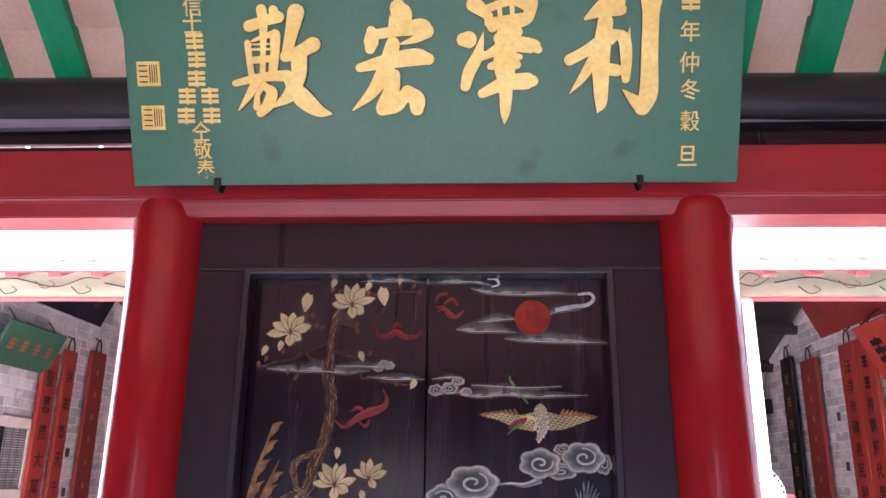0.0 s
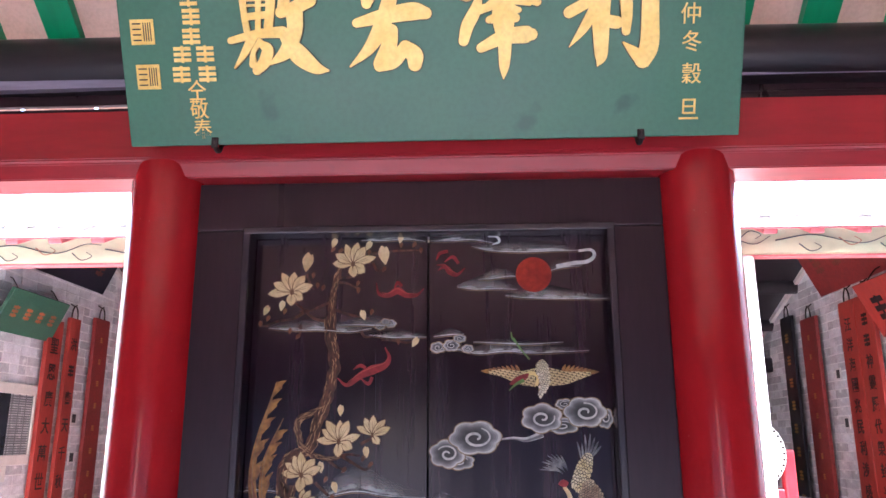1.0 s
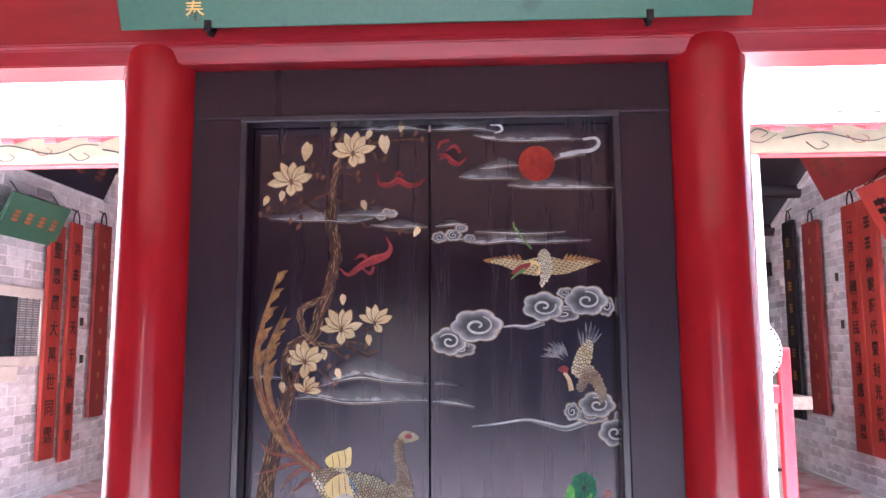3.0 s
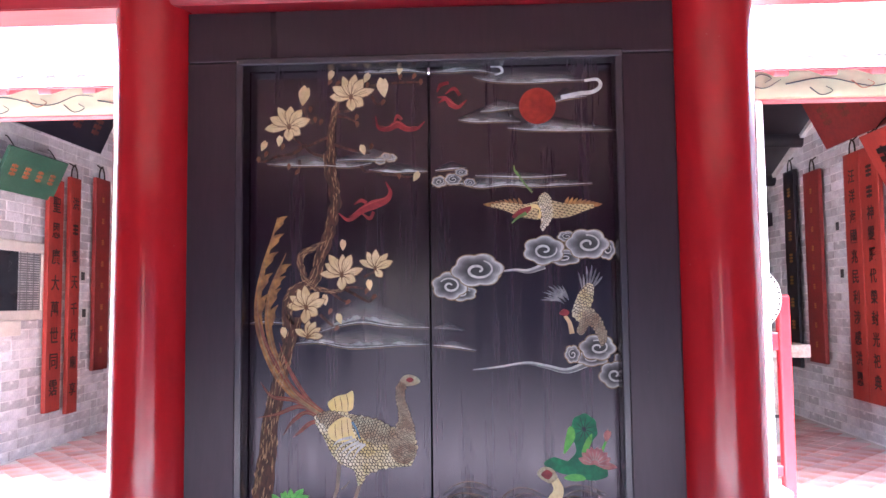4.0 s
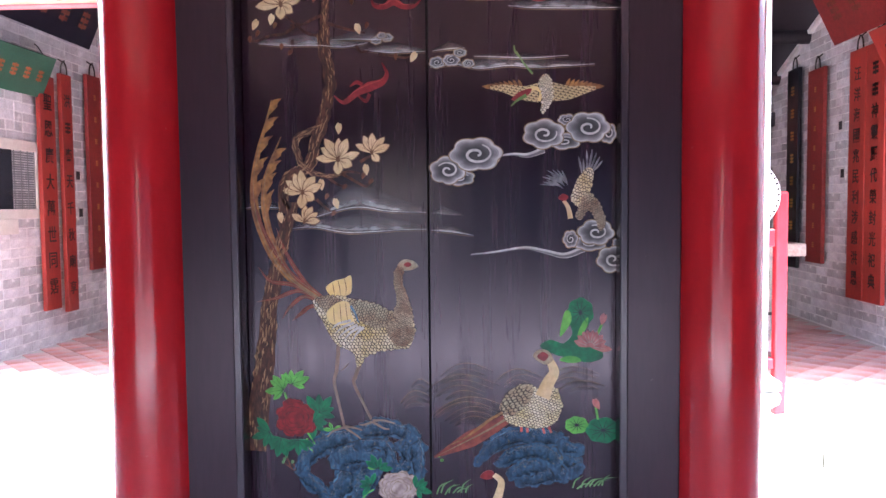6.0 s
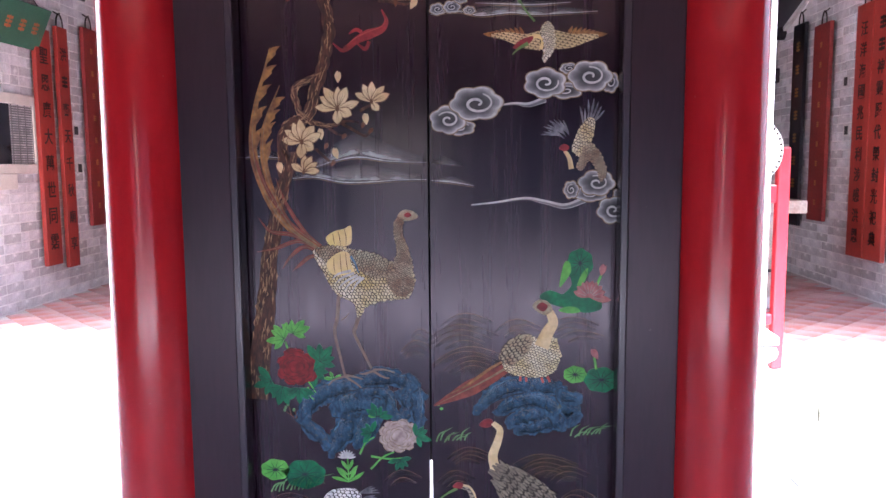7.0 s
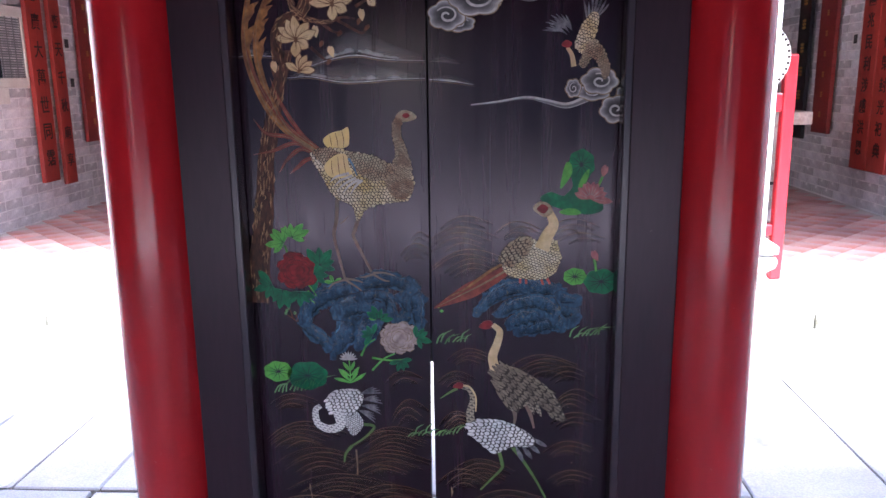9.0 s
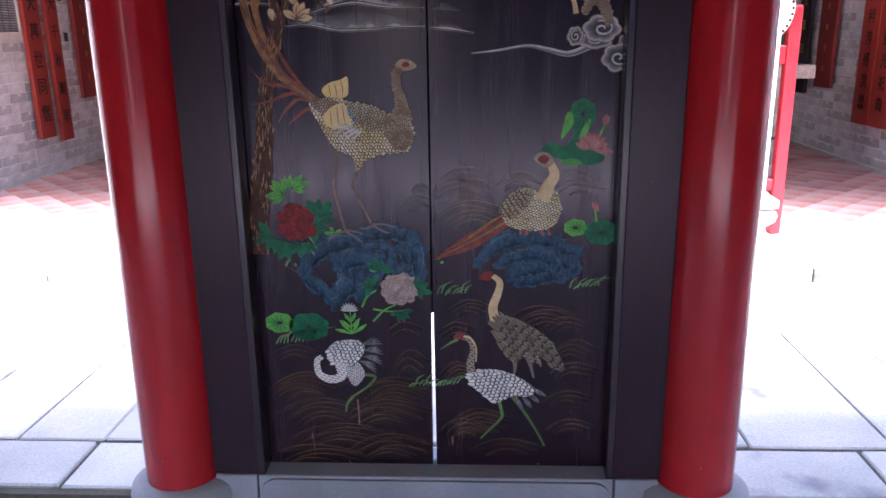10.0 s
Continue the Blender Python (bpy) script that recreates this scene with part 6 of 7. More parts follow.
peony(A, [(-0.103, 0.759)][0], 0.060, PAINT["peony_grey"], PAINT["outline"], "greyish pink peony", 8)
leafage(A, [(*c, a) for c, a in zip([(-0.191, 0.767), (-0.048, 0.758), (-0.101, 0.681), (-0.167, 0.820)], (150, 20, -80, 80))], 0.048, PAINT["leaf_dark"], "dark green peony leaves", 9)
leafage(A, [[(-0.174, 0.820)][0] + (95,), [(-0.310, 0.943)][0] + (100,)], 0.034, PAINT["leaf_light"], "light green young leaves", 10, 3)
for p in ([(-0.230, 0.695), (-0.210, 0.734), (-0.182, 0.753)], [(-0.195, 0.646), (-0.157, 0.685), (-0.119, 0.704)], [(-0.194, 0.689), (-0.138, 0.681), (-0.083, 0.685)]):
    ribbon(A, "stem", p, 0.007, 0.004, PAINT["leaf_light"], "light green stem")
lily_pad(A, [(-0.409, 0.626)][0], 0.066, 0.048, PAINT["leaf_dark"], "dark green lily pad", 2)
lily_pad(A, [(-0.506, 0.640)][0], 0.047, 0.035, PAINT["leaf_light"], "light green lily pad", 3)
grass(A, [(-0.452, 0.574)][0], 0.14, 0.075, 12, 3, 45)
grass(A, [(-0.048, 0.419)][0], 0.07, 0.05, 7, 4, 45)
b = bmesh.new()
cx, cz = [(-0.272, 0.687)][0]
for k in range(9):
    petal(b, cx, cz - 0.006, 10 + 20 * k, 0.030, 0.0062, 0.0024 + 0.00003 * k)
part("daisy", b, PAINT["white"], A, "white daisy")
b = bmesh.new()
for k, (z0, ang, ln) in enumerate([(0.602, 158, 0.056), (0.602, 28, 0.062), (0.606, 128, 0.052), (0.606, 52, 0.050), (0.624, 140, 0.046), (0.626, 40, 0.044), (0.640, 118, 0.040), (0.642, 60, 0.038)]):
    petal(b, -0.268, z0, ang, ln, 0.011, 0.0027 + 0.0001 * k, 0.1)
part("leaf_spray", b, PAINT["leaf_light"], A, "slender green leaves")
ribbon(A, "stem", [(-0.268, 0.602), (-0.268, 0.646), (-0.270, 0.681)], 0.005, 0.004, PAINT["leaf_light"], "light green stem")
fm = shape(A, "white_form", [(-0.354, 0.529), (-0.339, 0.562), (-0.301, 0.578), (-0.245, 0.578), (-0.227, 0.550), (-0.246, 0.509), (-0.286, 0.489), (-0.334, 0.495)], PAINT["f_white"], "plain white scaled form", 0.0021)
scales(fm, [(-0.354, 0.529), (-0.339, 0.562), (-0.301, 0.578), (-0.245, 0.578), (-0.227, 0.550), (-0.246, 0.509), (-0.286, 0.489), (-0.334, 0.495)], 0.019, 20, PAINT["s_white"], 0.0022, 48, 1.6, 0.0)
ribbon(A, "neck_band", [(-0.314, 0.505), (-0.307, 0.454), (-0.346, 0.439), (-0.383, 0.460), (-0.388, 0.505), (-0.370, 0.521)], 0.036, 0.016, PAINT["f_white"], "plain white curved band", d=0.0034)
fm = shape(A, "white_form", [(-0.311, 0.495), (-0.254, 0.501), (-0.231, 0.454), (-0.265, 0.414), (-0.288, 0.448)], PAINT["f_white"], "plain white scaled form", 0.0018)
scales(fm, [(-0.311, 0.495), (-0.254, 0.501), (-0.231, 0.454), (-0.265, 0.414), (-0.288, 0.448)], 0.014, -60, PAINT["s_white"], 0.0019, 24, 1.0, 0.0)
b = bmesh.new()
for k, (x, z) in enumerate([(-0.236, 0.562), (-0.233, 0.542), (-0.234, 0.521), (-0.246, 0.505)]):
    for q in range(4):
        petal(b, x, z, 12 - 14 * k + 9 * q, 0.07 - 0.006 * q, 0.006, 0.0012 + 0.0001 * q, -0.15)
part("plume", b, PAINT["grey"], A, "grey plume tips")
for p in ([(-0.231, 0.456), (-0.195, 0.448), (-0.223, 0.412), (-0.272, 0.377)], [(-0.272, 0.377), (-0.293, 0.350), (-0.300, 0.318)]):
    ribbon(A, "slender_line", p, 0.011, 0.006, PAINT["leg_green"], "slender green line")
ribbon(A, "slender_line", [(-0.258, 0.364), (-0.256, 0.318), (-0.256, 0.271)], 0.006, 0.004, PAINT["outline"], "slender pale line")
waves(A, [(*c, w, h, n) for c, w, h, n in zip([(-0.462, 0.562), (-0.450, 0.464), (-0.146, 0.448), (-0.398, 0.370), (-0.168, 0.365), (-0.326, 0.275), (-0.152, 0.237), (-0.408, 0.193), (-0.086, 0.546), (-0.093, 0.645), (-0.046, 1.069), (-0.036, 1.105)], (0.16, 0.26, 0.26, 0.30, 0.30, 0.36, 0.30, 0.34, 0.12, 0.12, 0.10, 0.06), (0.03, 0.05, 0.05, 0.05, 0.05, 0.045, 0.05, 0.04, 0.05, 0.03, 0.03, 0.02), (3, 6, 6, 5, 6, 5, 6, 4, 3, 2, 3, 2))], 4)

# right leaf: drifting clouds and the red disc
cloud_band(B, [(0.003, 2.435), (0.071, 2.431), (0.145, 2.434), (0.218, 2.424)], 0.032, 1)
cloud_band(B, [(0.141, 2.411), (0.199, 2.396), (0.309, 2.395), (0.418, 2.397), (0.508, 2.393)], 0.032, 2)
ribbon(B, "cloud_hook", [(0.490, 2.393), (0.530, 2.396), (0.540, 2.376), (0.516, 2.357), (0.471, 2.352), (0.416, 2.341)], 0.008, 0.014, PAINT["white"], "white hooked cloud end", 0.012)
ribbon(B, "cloud_hook", [(0.196, 2.445), (0.225, 2.444), (0.233, 2.427), (0.210, 2.418)], 0.004, 0.004, PAINT["white"], "white hooked cloud end", 0.009)
cloud_band(B, [(0.389, 2.327), (0.434, 2.338), (0.498, 2.344)], 0.03, 3, True)
cloud_band(B, [(0.162, 2.304), (0.198, 2.306), (0.253, 2.311), (0.286, 2.313)], 0.028, 4)
cloud_band(B, [(0.093, 2.277), (0.144, 2.269), (0.216, 2.269), (0.288, 2.265)], 0.042, 5)
cloud_band(B, [(0.248, 2.246), (0.306, 2.239), (0.396, 2.238), (0.486, 2.237), (0.584, 2.238)], 0.036, 6)
b = bmesh.new()
cx, cz = [(0.342, 2.316)][0]
disc_shape(b, cx, cz, 0.0575, 0.0575, 0.0018, 64)
part("red_sun", b, PAINT["sun"], B, "vermilion sun disc")
cloud_band(B, [(0.017, 2.118), (0.071, 2.125), (0.116, 2.123)], 0.02, 7, True)
cloud_band(B, [(0.010, 2.069), (0.089, 2.072), (0.160, 2.064), (0.250, 2.068), (0.321, 2.065), (0.428, 2.067), (0.508, 2.066)], 0.030, 8)
cloud_band(B, [(0.143, 2.099), (0.232, 2.095), (0.322, 2.093), (0.428, 2.094)], 0.016, 9, True)
scroll_cloud(B, [(0.031, 2.082, 0.024, 0.017, 0.5, -1), (0.074, 2.088, 0.026, 0.018, 1.4, 1), (0.101, 2.110, 0.020, 0.012, 0.2, -1), (0.126, 2.077, 0.018, 0.012, 2.2, 1)])
swoop(B, [(0.027, 2.352), (0.053, 2.348), (0.071, 2.328), (0.093, 2.318), (0.120, 2.340)], 0.020, [[(0.026, 2.367), (0.038, 2.390), (0.064, 2.397)], [(0.053, 2.361), (0.080, 2.378), (0.099, 2.355)], [(0.031, 2.333), (0.053, 2.345), (0.071, 2.337)]])
# plain winged form under the clouds
for pts in ([(0.337, 1.985), (0.293, 1.985), (0.240, 1.999), (0.192, 2.003)], [(0.376, 1.988), (0.426, 1.984), (0.470, 1.991), (0.511, 1.997)]):
    sgn = -1 if pts[-1][0] < pts[0][0] else 1
    b = bmesh.new()
    stroke(b, pts, 0.058, 0.010, 0.0014)
    w = part("fan_form", b, PAINT["f_gold"], B, "plain golden scaled fan")
    v = bmesh.new()
    for k in range(9):
        t = k / 8
        x0, z0 = pts[0][0] + (pts[-1][0] - pts[0][0]) * (0.3 + 0.6 * t), pts[0][1] + (pts[-1][1] - pts[0][1]) * (0.3 + 0.6 * t)
        petal(v, x0, z0, 90 - sgn * (25 + 55 * t), 0.04, 0.010, 0.0012)
    part("fan_edge", v, PAINT["plume"], w, "golden fan tips")
fm = shape(B, "golden_form", [(0.342, 2.029), (0.365, 2.042), (0.380, 2.011), (0.381, 1.967), (0.358, 1.931), (0.345, 1.931), (0.351, 1.976), (0.341, 2.003)], PAINT["f_gold"], "plain golden scaled form", 0.002)
scales(fm, [(0.342, 2.029), (0.365, 2.042), (0.380, 2.011), (0.381, 1.967), (0.358, 1.931), (0.345, 1.931), (0.351, 1.976), (0.341, 2.003)], 0.013, 100, PAINT["s_cream"], 0.0022, 49, 1.0, 0.0)
ribbon(B, "neck_band", [(0.340, 1.960), (0.346, 1.988), (0.327, 1.999), (0.302, 1.992)], 0.010, 0.014, PAINT["yellow"], "plain pale curved band", d=0.0022)
shape(B, "red_spot", [(0.257, 1.967), (0.281, 1.989), (0.316, 1.999), (0.309, 1.981), (0.275, 1.964)], PAINT["crimson"], "plain crimson spot", 0.0024)
ribbon(B, "green_line", [(0.255, 1.946), (0.275, 1.964), (0.302, 1.978)], 0.003, 0.012, PAINT["leg_green"], "plain green stroke", d=0.0025)
for p in ([(0.272, 2.111), (0.294, 2.075), (0.321, 2.042)], [(0.265, 2.129), (0.268, 2.111), (0.279, 2.096)]):
    ribbon(B, "green_line", p, 0.004, 0.006, PAINT["leg_green"], "plain green stroke", d=0.0016)
# scroll clouds
scroll_cloud(B, [(0.097, 1.731, 0.047, 0.024, 0.4, 1), (0.060, 1.754, 0.056, 0.043, 2.6, -1), (0.190, 1.801, 0.035, 0.029, 0.8, 1), (0.147, 1.802, 0.082, 0.052, 1.2, -1)], [(0.215, 1.797), (0.262, 1.801), (0.306, 1.797), (0.355, 1.813)][::-1])
scroll_cloud(B, [(0.415, 1.838, 0.054, 0.024, 0.5, 1), (0.425, 1.903, 0.028, 0.016, 1.0, 1), (0.548, 1.861, 0.025, 0.031, 2.2, -1), (0.354, 1.861, 0.065, 0.045, 0.3, -1), (0.488, 1.879, 0.067, 0.047, 1.7, -1)])
scroll_cloud(B, [(0.495, 1.527, 0.052, 0.023, 0.4, 1), (0.435, 1.540, 0.023, 0.027, 1.2, 1), (0.585, 1.527, 0.023, 0.017, 0.2, 1), (0.512, 1.560, 0.056, 0.039, 2.0, -1), (0.562, 1.477, 0.048, 0.041, 0.9, -1)], [(0.477, 1.510), (0.417, 1.490), (0.356, 1.503), (0.296, 1.514), (0.209, 1.503), (0.130, 1.495)])
# plain pale form among the lower clouds
fm = shape(B, "pale_form", [(0.438, 1.662), (0.456, 1.722), (0.484, 1.756), (0.504, 1.747), (0.497, 1.696), (0.469, 1.644)], PAINT["f_cream"], "plain pale scaled form", 0.002)
scales(fm, [(0.438, 1.662), (0.456, 1.722), (0.484, 1.756), (0.504, 1.747), (0.497, 1.696), (0.469, 1.644)], 0.014, 70, PAINT["s_cream"], 0.0022, 36, 1.4, 0.0)
fm = shape(B, "pale_form", [(0.452, 1.609), (0.469, 1.661), (0.495, 1.678), (0.525, 1.643), (0.542, 1.591), (0.524, 1.565), (0.507, 1.609), (0.487, 1.626), (0.469, 1.600)], PAINT["f_tan"], "plain tan scaled form", 0.0022)
scales(fm, [(0.452, 1.609), (0.469, 1.661), (0.495, 1.678), (0.525, 1.643), (0.542, 1.591), (0.524, 1.565), (0.507, 1.609), (0.487, 1.626), (0.469, 1.600)], 0.014, -60, PAINT["s_tan"], 0.0024, 61, 1.0, 0.0)
ribbon(B, "neck_band", [(0.435, 1.603), (0.428, 1.636), (0.414, 1.658)], 0.016, 0.010, PAINT["cream"], "plain cream curved band", d=0.0024)
shape(B, "red_spot", [(0.397, 1.665), (0.411, 1.679), (0.428, 1.670), (0.418, 1.657)], PAINT["crimson"], "plain crimson spot", 0.0025)
b = bmesh.new()
for (x, z), a in zip([(0.470, 1.730), (0.484, 1.748), (0.490, 1.751), (0.418, 1.714), (0.409, 1.710), (0.404, 1.703)], (95, 85, 75, 140, 155, 170)):
    for q in range(4):
        petal(b, x + 0.003 * q, z - 0.003 * q, a - 11 * q, 0.064 - 0.005 * q, 0.006, 0.0013 + 0.0001 * q, 0.1)
part("plume", b, PAINT["grey"], B, "grey plume tips")
# lotus
lily_pad(B, [(0.465, 1.313)][0], 0.040, 0.046, PAINT["leaf_dark"], "dark green lotus leaf", 5)
shape(B, "lotus_leaf", [(0.342, 1.208), (0.372, 1.229), (0.416, 1.217), (0.468, 1.229), (0.520, 1.208), (0.533, 1.173), (0.485, 1.159), (0.433, 1.173), (0.389, 1.182)], PAINT["leaf_dark"], "dark green lotus leaf", 0.0013)
shape(B, "lotus_leaf", [(0.430, 1.305), (0.500, 1.305), (0.478, 1.255), (0.470, 1.220), (0.430, 1.200), (0.404, 1.206), (0.440, 1.246)], PAINT["leaf_dark"], "dark green lotus stalk and leaf fold", 0.0011)
shape(B, "lotus_leaf", [(0.416, 1.313), (0.433, 1.317), (0.437, 1.287), (0.416, 1.252), (0.402, 1.243)], PAINT["leaf_light"], "light green folded lotus leaf", 0.0016)
shape(B, "lotus_leaf", [(0.457, 1.246), (0.471, 1.281), (0.489, 1.299), (0.485, 1.269), (0.471, 1.246)], PAINT["leaf_light"], "light green folded lotus leaf", 0.0016)
shape(B, "lotus_leaf", [(0.401, 1.166), (0.424, 1.178), (0.454, 1.176), (0.467, 1.162), (0.433, 1.157)], PAINT["leaf_light"], "light green lotus leaf", 0.0016)
b, v = bmesh.new(), bmesh.new()
cx, cz = [(0.495, 1.208)][0]
for k, a in enumerate((160, 20, 138, 42, 116, 64, 100, 80, -8)):
    petal(b, cx, cz, a, 0.052 if a > 0 else 0.068, 0.022, 0.0016 + 0.0001 * k)
    stroke(v, [(cx + 0.012 * math.cos(radians(a)), cz + 0.012 * math.sin(radians(a))), (cx + 0.03 * math.cos(radians(a)), cz + 0.03 * math.sin(radians(a))), (cx + 0.047 * math.cos(radians(a)), cz + 0.047 * math.sin(radians(a)))], 0.003, 0.0005, 0.0027, steps=2)
lo = part("lotus_flower", b, PAINT["lotus"], B, "dusty pink lotus flower")
part("petal_lines", v, PAINT["peony_grey"], lo, "pale petal lines")
for p in ([(0.516, 1.243), (0.527, 1.269), (0.534, 1.286)], [(0.519, 0.979), (0.515, 1.006), (0.512, 1.018)]):
    ribbon(B, "stem", p, 0.007, 0.007, PAINT["leaf_light"], "light green stem")
buds(B, [(0.535, 1.293), (0.515, 1.029)], 0.038, PAINT["lotus"], "dusty pink lotus bud", "lotus_bud", 90, 8)
lily_pad(B, [(0.536, 0.946)][0], 0.054, 0.040, PAINT["leaf_dark"], "dark green lily pad", 6)
lily_pad(B, [(0.454, 0.962)][0], 0.036, 0.027, PAINT["leaf_light"], "light green lily pad", 7)
# plain round pale form with a russet train, on its rock
plume(B, [(0.248, 0.988), (0.169, 0.940), (0.081, 0.894), (0.010, 0.858)], 0.052, PAINT["plume_red"], 0.0, 2, "russet straight train")
plume(B, [(0.249, 1.014), (0.187, 0.979), (0.116, 0.926), (0.046, 0.890)], 0.010, PAINT["plume"], 0.0, 5, "golden straight train")
fm = shape(B, "pale_form", [(0.226, 1.006), (0.249, 1.059), (0.293, 1.089), (0.328, 1.076), (0.371, 1.085), (0.401, 1.059), (0.406, 1.014), (0.388, 0.970), (0.344, 0.953), (0.283, 0.956), (0.240, 0.970)], PAINT["f_cream"], "plain pale scaled form", 0.0021)
scales(fm, [(0.226, 1.006), (0.249, 1.059), (0.293, 1.089), (0.328, 1.076), (0.371, 1.085), (0.401, 1.059), (0.406, 1.014), (0.388, 0.970), (0.344, 0.953), (0.283, 0.956), (0.240, 0.970)], 0.0165, 250, PAINT["s_cream"], 0.0022, 71, 1.0, 0.0)
fm = shape(B, "brown_form", [(0.215, 1.014), (0.240, 1.059), (0.284, 1.089), (0.319, 1.067), (0.292, 1.023), (0.249, 0.993)], PAINT["f_brown"], "plain brown scaled form", 0.0033)
scales(fm, [(0.215, 1.014), (0.240, 1.059), (0.284, 1.089), (0.319, 1.067), (0.292, 1.023), (0.249, 0.993)], 0.016, 212, PAINT["s_brown"], 0.0034, 33, 2.0, 0.0)
ribbon(B, "neck_band", [(0.348, 1.050), (0.366, 1.094), (0.384, 1.129), (0.372, 1.164)], 0.046, 0.024, PAINT["cream"], "plain cream tapering band", d=0.0040)
shape(B, "oval_spot", [(0.320, 1.180), (0.339, 1.199), (0.367, 1.194), (0.381, 1.169), (0.360, 1.152), (0.335, 1.163)], PAINT["s_brown"], "plain dull olive oval", 0.0042)
shape(B, "red_spot", [(0.332, 1.177), (0.349, 1.192), (0.367, 1.180), (0.353, 1.163)], PAINT["crimson"], "plain crimson spot", 0.0045)
for p in ([(0.283, 0.958), (0.283, 0.940)], [(0.301, 0.956), (0.302, 0.938)], [(0.348, 0.956), (0.355, 0.935)], [(0.365, 0.960), (0.376, 0.938)]):
    ribbon(B, "slender_line", p, 0.008, 0.007, PAINT["crimson_line"], "short russet line")
rock(B, [
    [(274, 785, 29), (334, 797, 52), (387, 808, 46), (417, 794, 23)],
    [(393, 889, 52), (432, 855, 58), (458, 841, 35), (437, 808, 35)],
    [(144, 839, 15), (191, 889, 41), (239, 920, 52), (310, 928, 52), (381, 920, 46), (414, 909, 27)],
    [(411, 892, 35), (461, 883, 27)],
    [(215, 841, 26), (268, 869, 41), (334, 881, 49), (381, 858, 46), (390, 825, 26)],
    [(254, 802, 26), (298, 827, 52), (346, 833, 32)]])
# plain long-necked forms on the water
fm = shape(B, "brown_form", [(0.197, 0.661), (0.258, 0.661), (0.332, 0.625), (0.388, 0.576), (0.427, 0.505), (0.430, 0.475), (0.390, 0.485), (0.362, 0.522), (0.315, 0.530), (0.260, 0.509), (0.212, 0.576)], PAINT["f_grey"], "plain grey-brown scaled form", 0.002)
scales(fm, [(0.197, 0.661), (0.258, 0.661), (0.332, 0.625), (0.388, 0.576), (0.427, 0.505), (0.430, 0.475), (0.390, 0.485), (0.362, 0.522), (0.315, 0.530), (0.260, 0.509), (0.212, 0.576)], 0.016, -40, PAINT["s_grey"], 0.0021, 75, 4.0, 25)
ribbon(B, "neck_band", [(0.208, 0.641), (0.197, 0.694), (0.212, 0.742), (0.219, 0.781), (0.197, 0.804)], 0.034, 0.016, PAINT["cream"], "plain cream tapering band", d=0.0026)
shape(B, "red_spot", [(0.153, 0.796), (0.171, 0.815), (0.193, 0.815), (0.197, 0.796), (0.175, 0.788)], PAINT["crimson"], "plain crimson spot", 0.0025)
b = bmesh.new()
for k, (x, z) in enumerate([(0.342, 0.586), (0.365, 0.562), (0.380, 0.542), (0.324, 0.556), (0.305, 0.566)]):
    petal(b, x, z, -52 - 4 * k, 0.075, 0.016, 0.0022 + 0.0001 * k)
part("plume", b, PAINT["f_grey"], B, "grey-brown plume tips")
for p in ([(0.265, 0.526), (0.271, 0.489), (0.268, 0.461)], [(0.306, 0.536), (0.321, 0.495), (0.333, 0.448)]):
    ribbon(B, "slender_line", p, 0.018, 0.006, PAINT["leg"], "slender tan line")
fm = shape(B, "white_form", [(0.119, 0.460), (0.166, 0.475), (0.222, 0.475), (0.288, 0.448), (0.336, 0.407), (0.317, 0.382), (0.261, 0.382), (0.204, 0.357), (0.157, 0.399), (0.123, 0.423)], PAINT["f_white"], "plain white scaled form", 0.0026)
scales(fm, [(0.119, 0.460), (0.166, 0.475), (0.222, 0.475), (0.288, 0.448), (0.336, 0.407), (0.317, 0.382), (0.261, 0.382), (0.204, 0.357), (0.157, 0.399), (0.123, 0.423)], 0.020, -18, PAINT["s_white"], 0.0027, 64, 1.7, 10)
ribbon(B, "neck_band", [(0.134, 0.448), (0.123, 0.495), (0.134, 0.546), (0.123, 0.582), (0.097, 0.592)], 0.030, 0.014, PAINT["f_grey"], "plain grey tapering band", d=0.0025)
ribbon(B, "pale_line", [(0.142, 0.505), (0.142, 0.556), (0.123, 0.590), (0.101, 0.596)], 0.004, 0.008, PAINT["cream"], "pale curved line", d=0.0028)
shape(B, "red_spot", [(0.068, 0.590), (0.083, 0.606), (0.101, 0.602), (0.097, 0.586)], PAINT["crimson"], "plain crimson spot", 0.0028)
ribbon(B, "green_line", [(0.026, 0.550), (0.054, 0.570), (0.083, 0.586)], 0.003, 0.011, PAINT["leg_green"], "plain green stroke", d=0.0027)
b = bmesh.new()
for k, (x, z) in enumerate([(0.323, 0.413), (0.308, 0.399), (0.293, 0.387), (0.274, 0.382)]):
    petal(b, x, z, -30 - 12 * k, 0.062, 0.015, 0.0016)
part("plume", b, PAINT["grey"], B, "dark grey plume tips")
for p in ([(0.214, 0.382), (0.229, 0.319), (0.225, 0.298), (0.191, 0.260), (0.157, 0.223)], [(0.261, 0.382), (0.299, 0.330), (0.338, 0.267), (0.374, 0.197)]):
    ribbon(B, "slender_line", p, 0.012, 0.006, PAINT["leg_green"], "slender green line")
grass(B, [(0.062, 0.743)][0], 0.09, 0.055, 8, 5, 45)
grass(B, [(0.487, 0.765)][0], 0.09, 0.06, 8, 6, 45)
grass(B, [(0.043, 0.423)][0], 0.07, 0.05, 7, 7, 45)
waves(B, [(*c, w, h, n) for c, w, h, n in zip([(0.101, 1.156), (0.092, 1.121), (0.117, 1.050), (0.276, 1.138), (0.433, 1.146), (0.467, 1.102)], (0.16, 0.22, 0.24, 0.14, 0.16, 0.14), (0.03, 0.04, 0.045, 0.03, 0.03, 0.02), (3, 4, 5, 3, 3, 2))], 6)
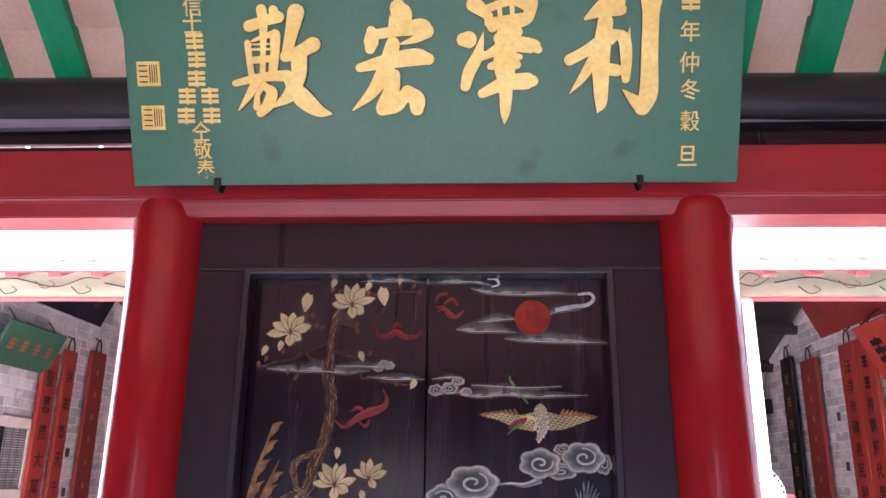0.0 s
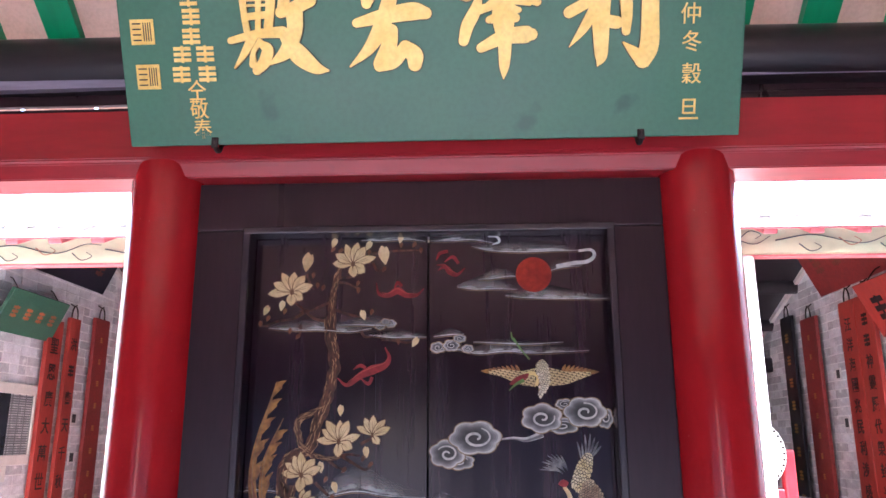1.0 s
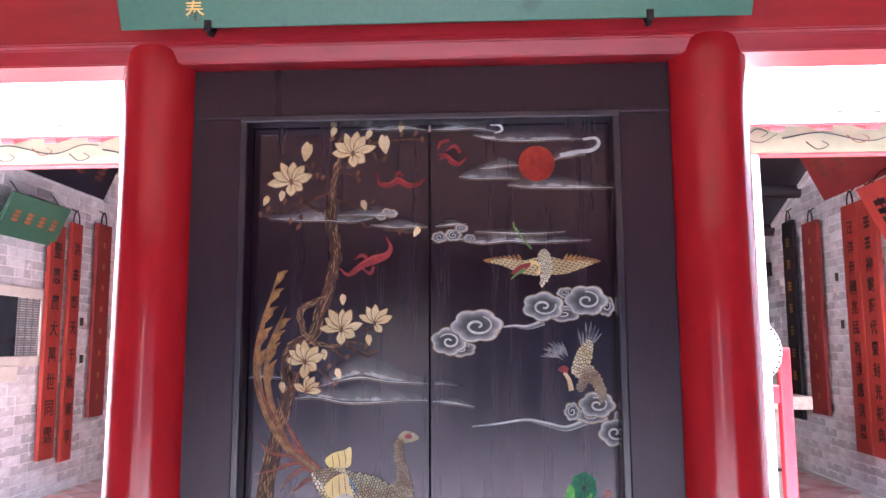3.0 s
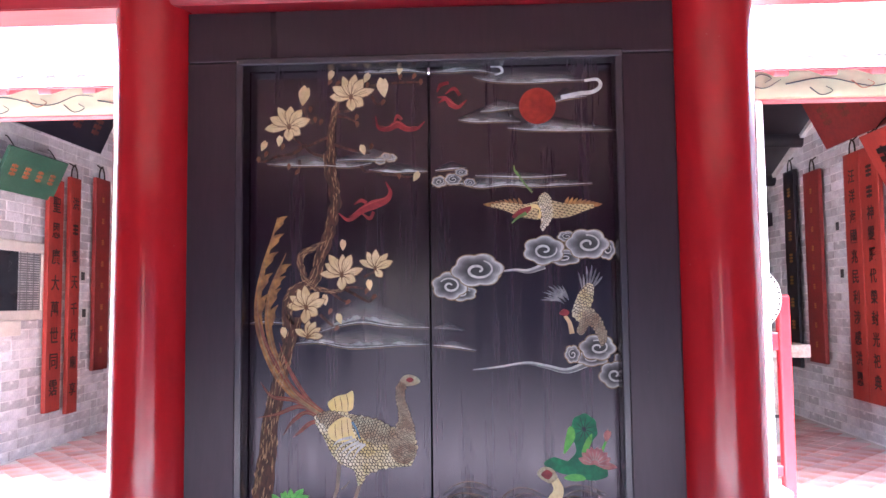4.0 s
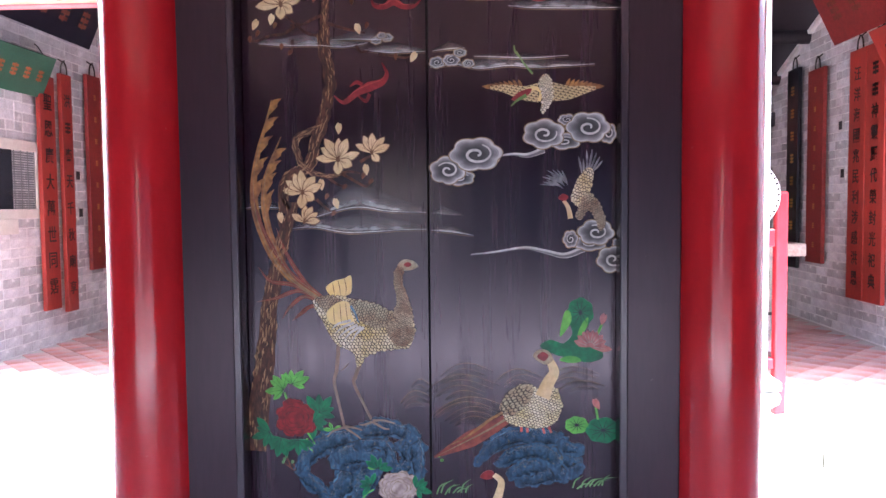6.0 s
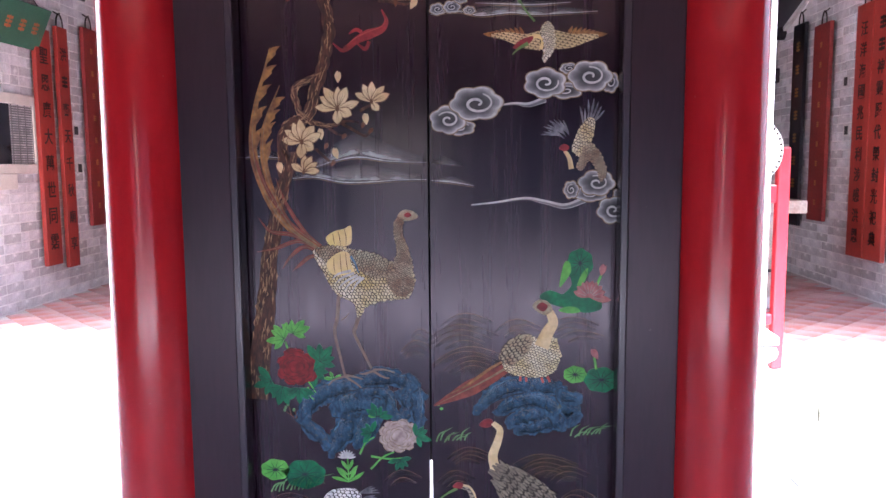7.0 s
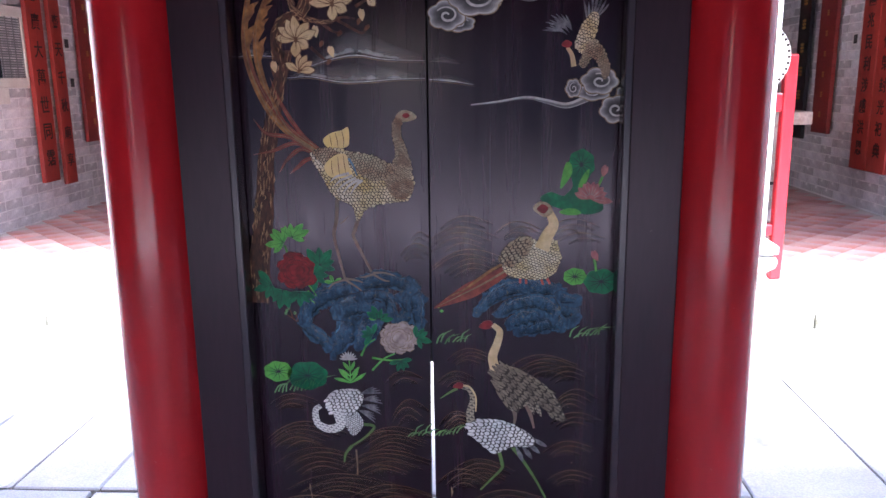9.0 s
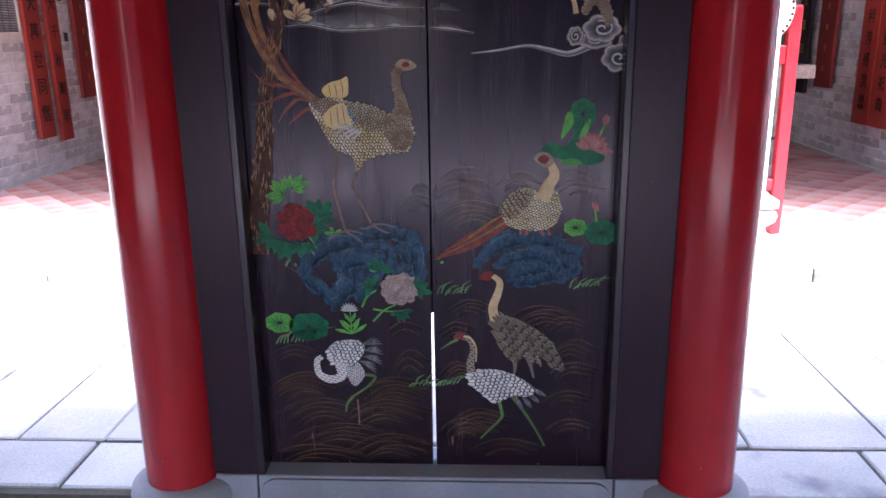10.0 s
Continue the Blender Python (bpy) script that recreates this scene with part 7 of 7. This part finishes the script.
waves(B, [(*c, w, h, n) for c, w, h, n in zip([(0.120, 0.723), (0.083, 0.645), (0.082, 0.505), (0.157, 0.336), (0.358, 0.703), (0.432, 0.664), (0.453, 0.586), (0.455, 0.505), (0.439, 0.403), (0.099, 0.298), (0.253, 0.224), (0.461, 0.299)], (0.14, 0.12, 0.12, 0.22, 0.22, 0.14, 0.14, 0.16, 0.16, 0.16, 0.24, 0.16), (0.03, 0.03, 0.04, 0.05, 0.04, 0.03, 0.04, 0.03, 0.03, 0.04, 0.035, 0.03), (4, 3, 5, 5, 5, 3, 4, 3, 3, 4, 3, 3))], 7)

# plank joints, scratches and chips in the lacquer
for leaf_ob, pts in ((A, [(-0.169, 1.576), (-0.168, 1.457), (-0.172, 1.316), (-0.170, 1.174), (-0.170, 1.032)]), (A, [(-0.169, 2.077), (-0.166, 1.986), (-0.165, 1.879)]), (B, [(0.188, 1.489), (0.188, 1.314), (0.188, 1.156)]), (B, [(0.344, 1.410), (0.345, 1.278), (0.346, 1.217)])):
    ribbon(leaf_ob, "plank_joint", pts, 0.0005, 0.0005, PAINT["hollow"], "fine dark plank joint", 0.0022, 0.0003)
for leaf_ob, pts, w in ((A, [(-0.422, 0.230), (-0.416, 0.188), (-0.415, 0.140)], 0.002), (A, [(-0.421, 0.236), (-0.420, 0.221), (-0.419, 0.210)], 0.006), (B, [(0.060, 0.229), (0.062, 0.212), (0.060, 0.195)], 0.007), (A, [(-0.281, 1.132), (-0.266, 1.143), (-0.255, 1.157)], 0.004), (A, [(-0.299, 0.132), (-0.294, 0.125), (-0.288, 0.119)], 0.004), (B, [(0.347, 0.131), (0.355, 0.127), (0.362, 0.129)], 0.004)):
    ribbon(leaf_ob, "lacquer_chip", pts, w * 0.4, w * 0.2, PAINT["outline"], "small pale chip in the lacquer", w, 0.0004)

rr = random.Random(77)
for k in range(9):
    leaf_ob = (A, B)[k % 2]
    x, z = rr.uniform(0.05, 0.53) * (-1 if leaf_ob is A else 1), rr.uniform(0.2, 1.5)
    ribbon(leaf_ob, "lacquer_chip", [(x, z), (x + rr.uniform(-0.002, 0.002), z + rr.uniform(0.002, 0.005)), (x + rr.uniform(-0.003, 0.003), z + 0.006)], 0.0008, 0.0006, PAINT["outline"], "small pale chip in the lacquer", 0.0022, 0.0004)
for x, z in ((0.024, 0.862), (0.034, 0.848)):
    b = bmesh.new()
    disc_shape(b, x, z, 0.006, 0.0045, 0.0014, 12)
    part("leaf_bud", b, PAINT["leaf_light"], B, "small light green bud")
b = bmesh.new()
for p in ([(-0.420, 0.800), (-0.447, 0.822), (-0.470, 0.838)], [(-0.447, 0.822), (-0.452, 0.842), (-0.458, 0.855)], [(-0.432, 0.812), (-0.434, 0.828), (-0.440, 0.838)]):
    stroke(b, p, 0.0035, 0.0016, 0.0012, steps=3)
part("branch", b, PAINT["bud"], A, "thin brown twig beside the rock")
for x, z in ((-0.470, 0.839), (-0.459, 0.857), (-0.466, 0.848), (-0.440, 0.840)):
    b = bmesh.new()
    disc_shape(b, x, z, 0.0045, 0.0055, 0.0015, 12)
    part("leaf_bud", b, PAINT["grass"], A, "small light green bud")

# ---- pieces of floors and walls ----
def bricks(wall, x, s, y0, y1, key):
    """Bricks in stretcher courses, 6 mm proud of the mortar; the nearest as pieces, the rest joined."""
    r = random.Random(key)
    L, H, G = 0.288, 0.090, 0.013
    meshes = []
    for k in range(6):
        w = L * (1.0 if k < 4 else 0.47)
        b = box(0, 0.02, 0, w, 0, H, 0)
        for v in b.verts:
            v.co += Vector((r.uniform(-0.003, 0.003), r.uniform(-0.004, 0.004), r.uniform(-0.004, 0.004)))
        bmesh.ops.bevel(b, geom=[e for e in b.edges if e.verts[0].co.x < 0.012 and e.verts[1].co.x < 0.012], offset=0.004, segments=1, affect="EDGES")
        meshes.append(finish("brick", b, M["brick"]))
    rest = bmesh.new()
    count = 0
    z, row = TZ + 0.01, 0
    while z < 4.6:
        y = y0 - (0.15 if row % 2 else 0)
        while y < y1:
            kind = r.randrange(4) if r.random() > 0.14 else 4 + r.randrange(2)
            w = L * (1.0 if kind < 4 else 0.47)
            if z + H < gable_z(y) - 0.05 and z + H < gable_z(y + w) - 0.05:
                m = Matrix.Translation((x + s * 0.006, y, z)) @ Matrix.Diagonal((-s, 1, 1, 1))
                if count < 300 and 7.3 < y < 10.4 and z < 2.35:
                    o = new("brick", meshes[kind])
                    o.parent = wall
                    o.matrix_world = m
                    count += 1
                else:
                    n0 = len(rest.verts)
                    rest.from_mesh(meshes[kind])
                    rest.verts.ensure_lookup_table()
                    for v in rest.verts[n0:]:
                        v.co = m @ v.co
            y += w + G
        z += H + G
        row += 1
    part("brickwork", rest, M["brick"], wall, "upper courses of grey brick", kind="stuff")


bricks(wall_left, WL, 1, 6.3, 11.9, 5)
bricks(wall_right, WR, -1, 6.3, 11.9, 6)

# diagonal floor tiles on the terrace
T = 0.2345
r = random.Random(8)
meshes = []
for k in range(4):
    b = box(-T / 2 + 0.005, T / 2 - 0.005, -T / 2 + 0.005, T / 2 - 0.005, -0.012, 0.0, 0)
    for v in b.verts:
        v.co.z += r.uniform(-0.002, 0.001)
    b.transform(Matrix.Rotation(radians(45), 4, "Z"))
    meshes.append(finish("floor_tile", b, M["tile"]))
rest = bmesh.new()
count = 0
for i in range(-60, 60):
    for j in range(-60, 60):
        # joints run along x + y = const and x - y = const
        s, d = 2.21 + 0.165 + T * 1.41421 * i, 0.1 + T * 1.41421 * j
        x, y = (s + d) / 2, (s - d) / 2
        if not (WL + 0.1 < x < WR - 0.1 and KY + 0.52 < y < 12.0):
            continue
        m = Matrix.Translation((x, y, TZ + r.uniform(-0.001, 0.001)))
        if count < 300 and y < 8.6 and (-4.6 < x < -1.9 or 2.2 < x < 4.4):
            o = new("floor_tile", meshes[r.randrange(4)])
            o.parent = terrace
            o.matrix_world = m
            count += 1
        else:
            n0 = len(rest.verts)
            rest.from_mesh(meshes[r.randrange(4)])
            rest.verts.ensure_lookup_table()
            for v in rest.verts[n0:]:
                v.co = m @ v.co
part("tile_field", rest, M["tile"], terrace, "worn red clay tiles", kind="stuff")
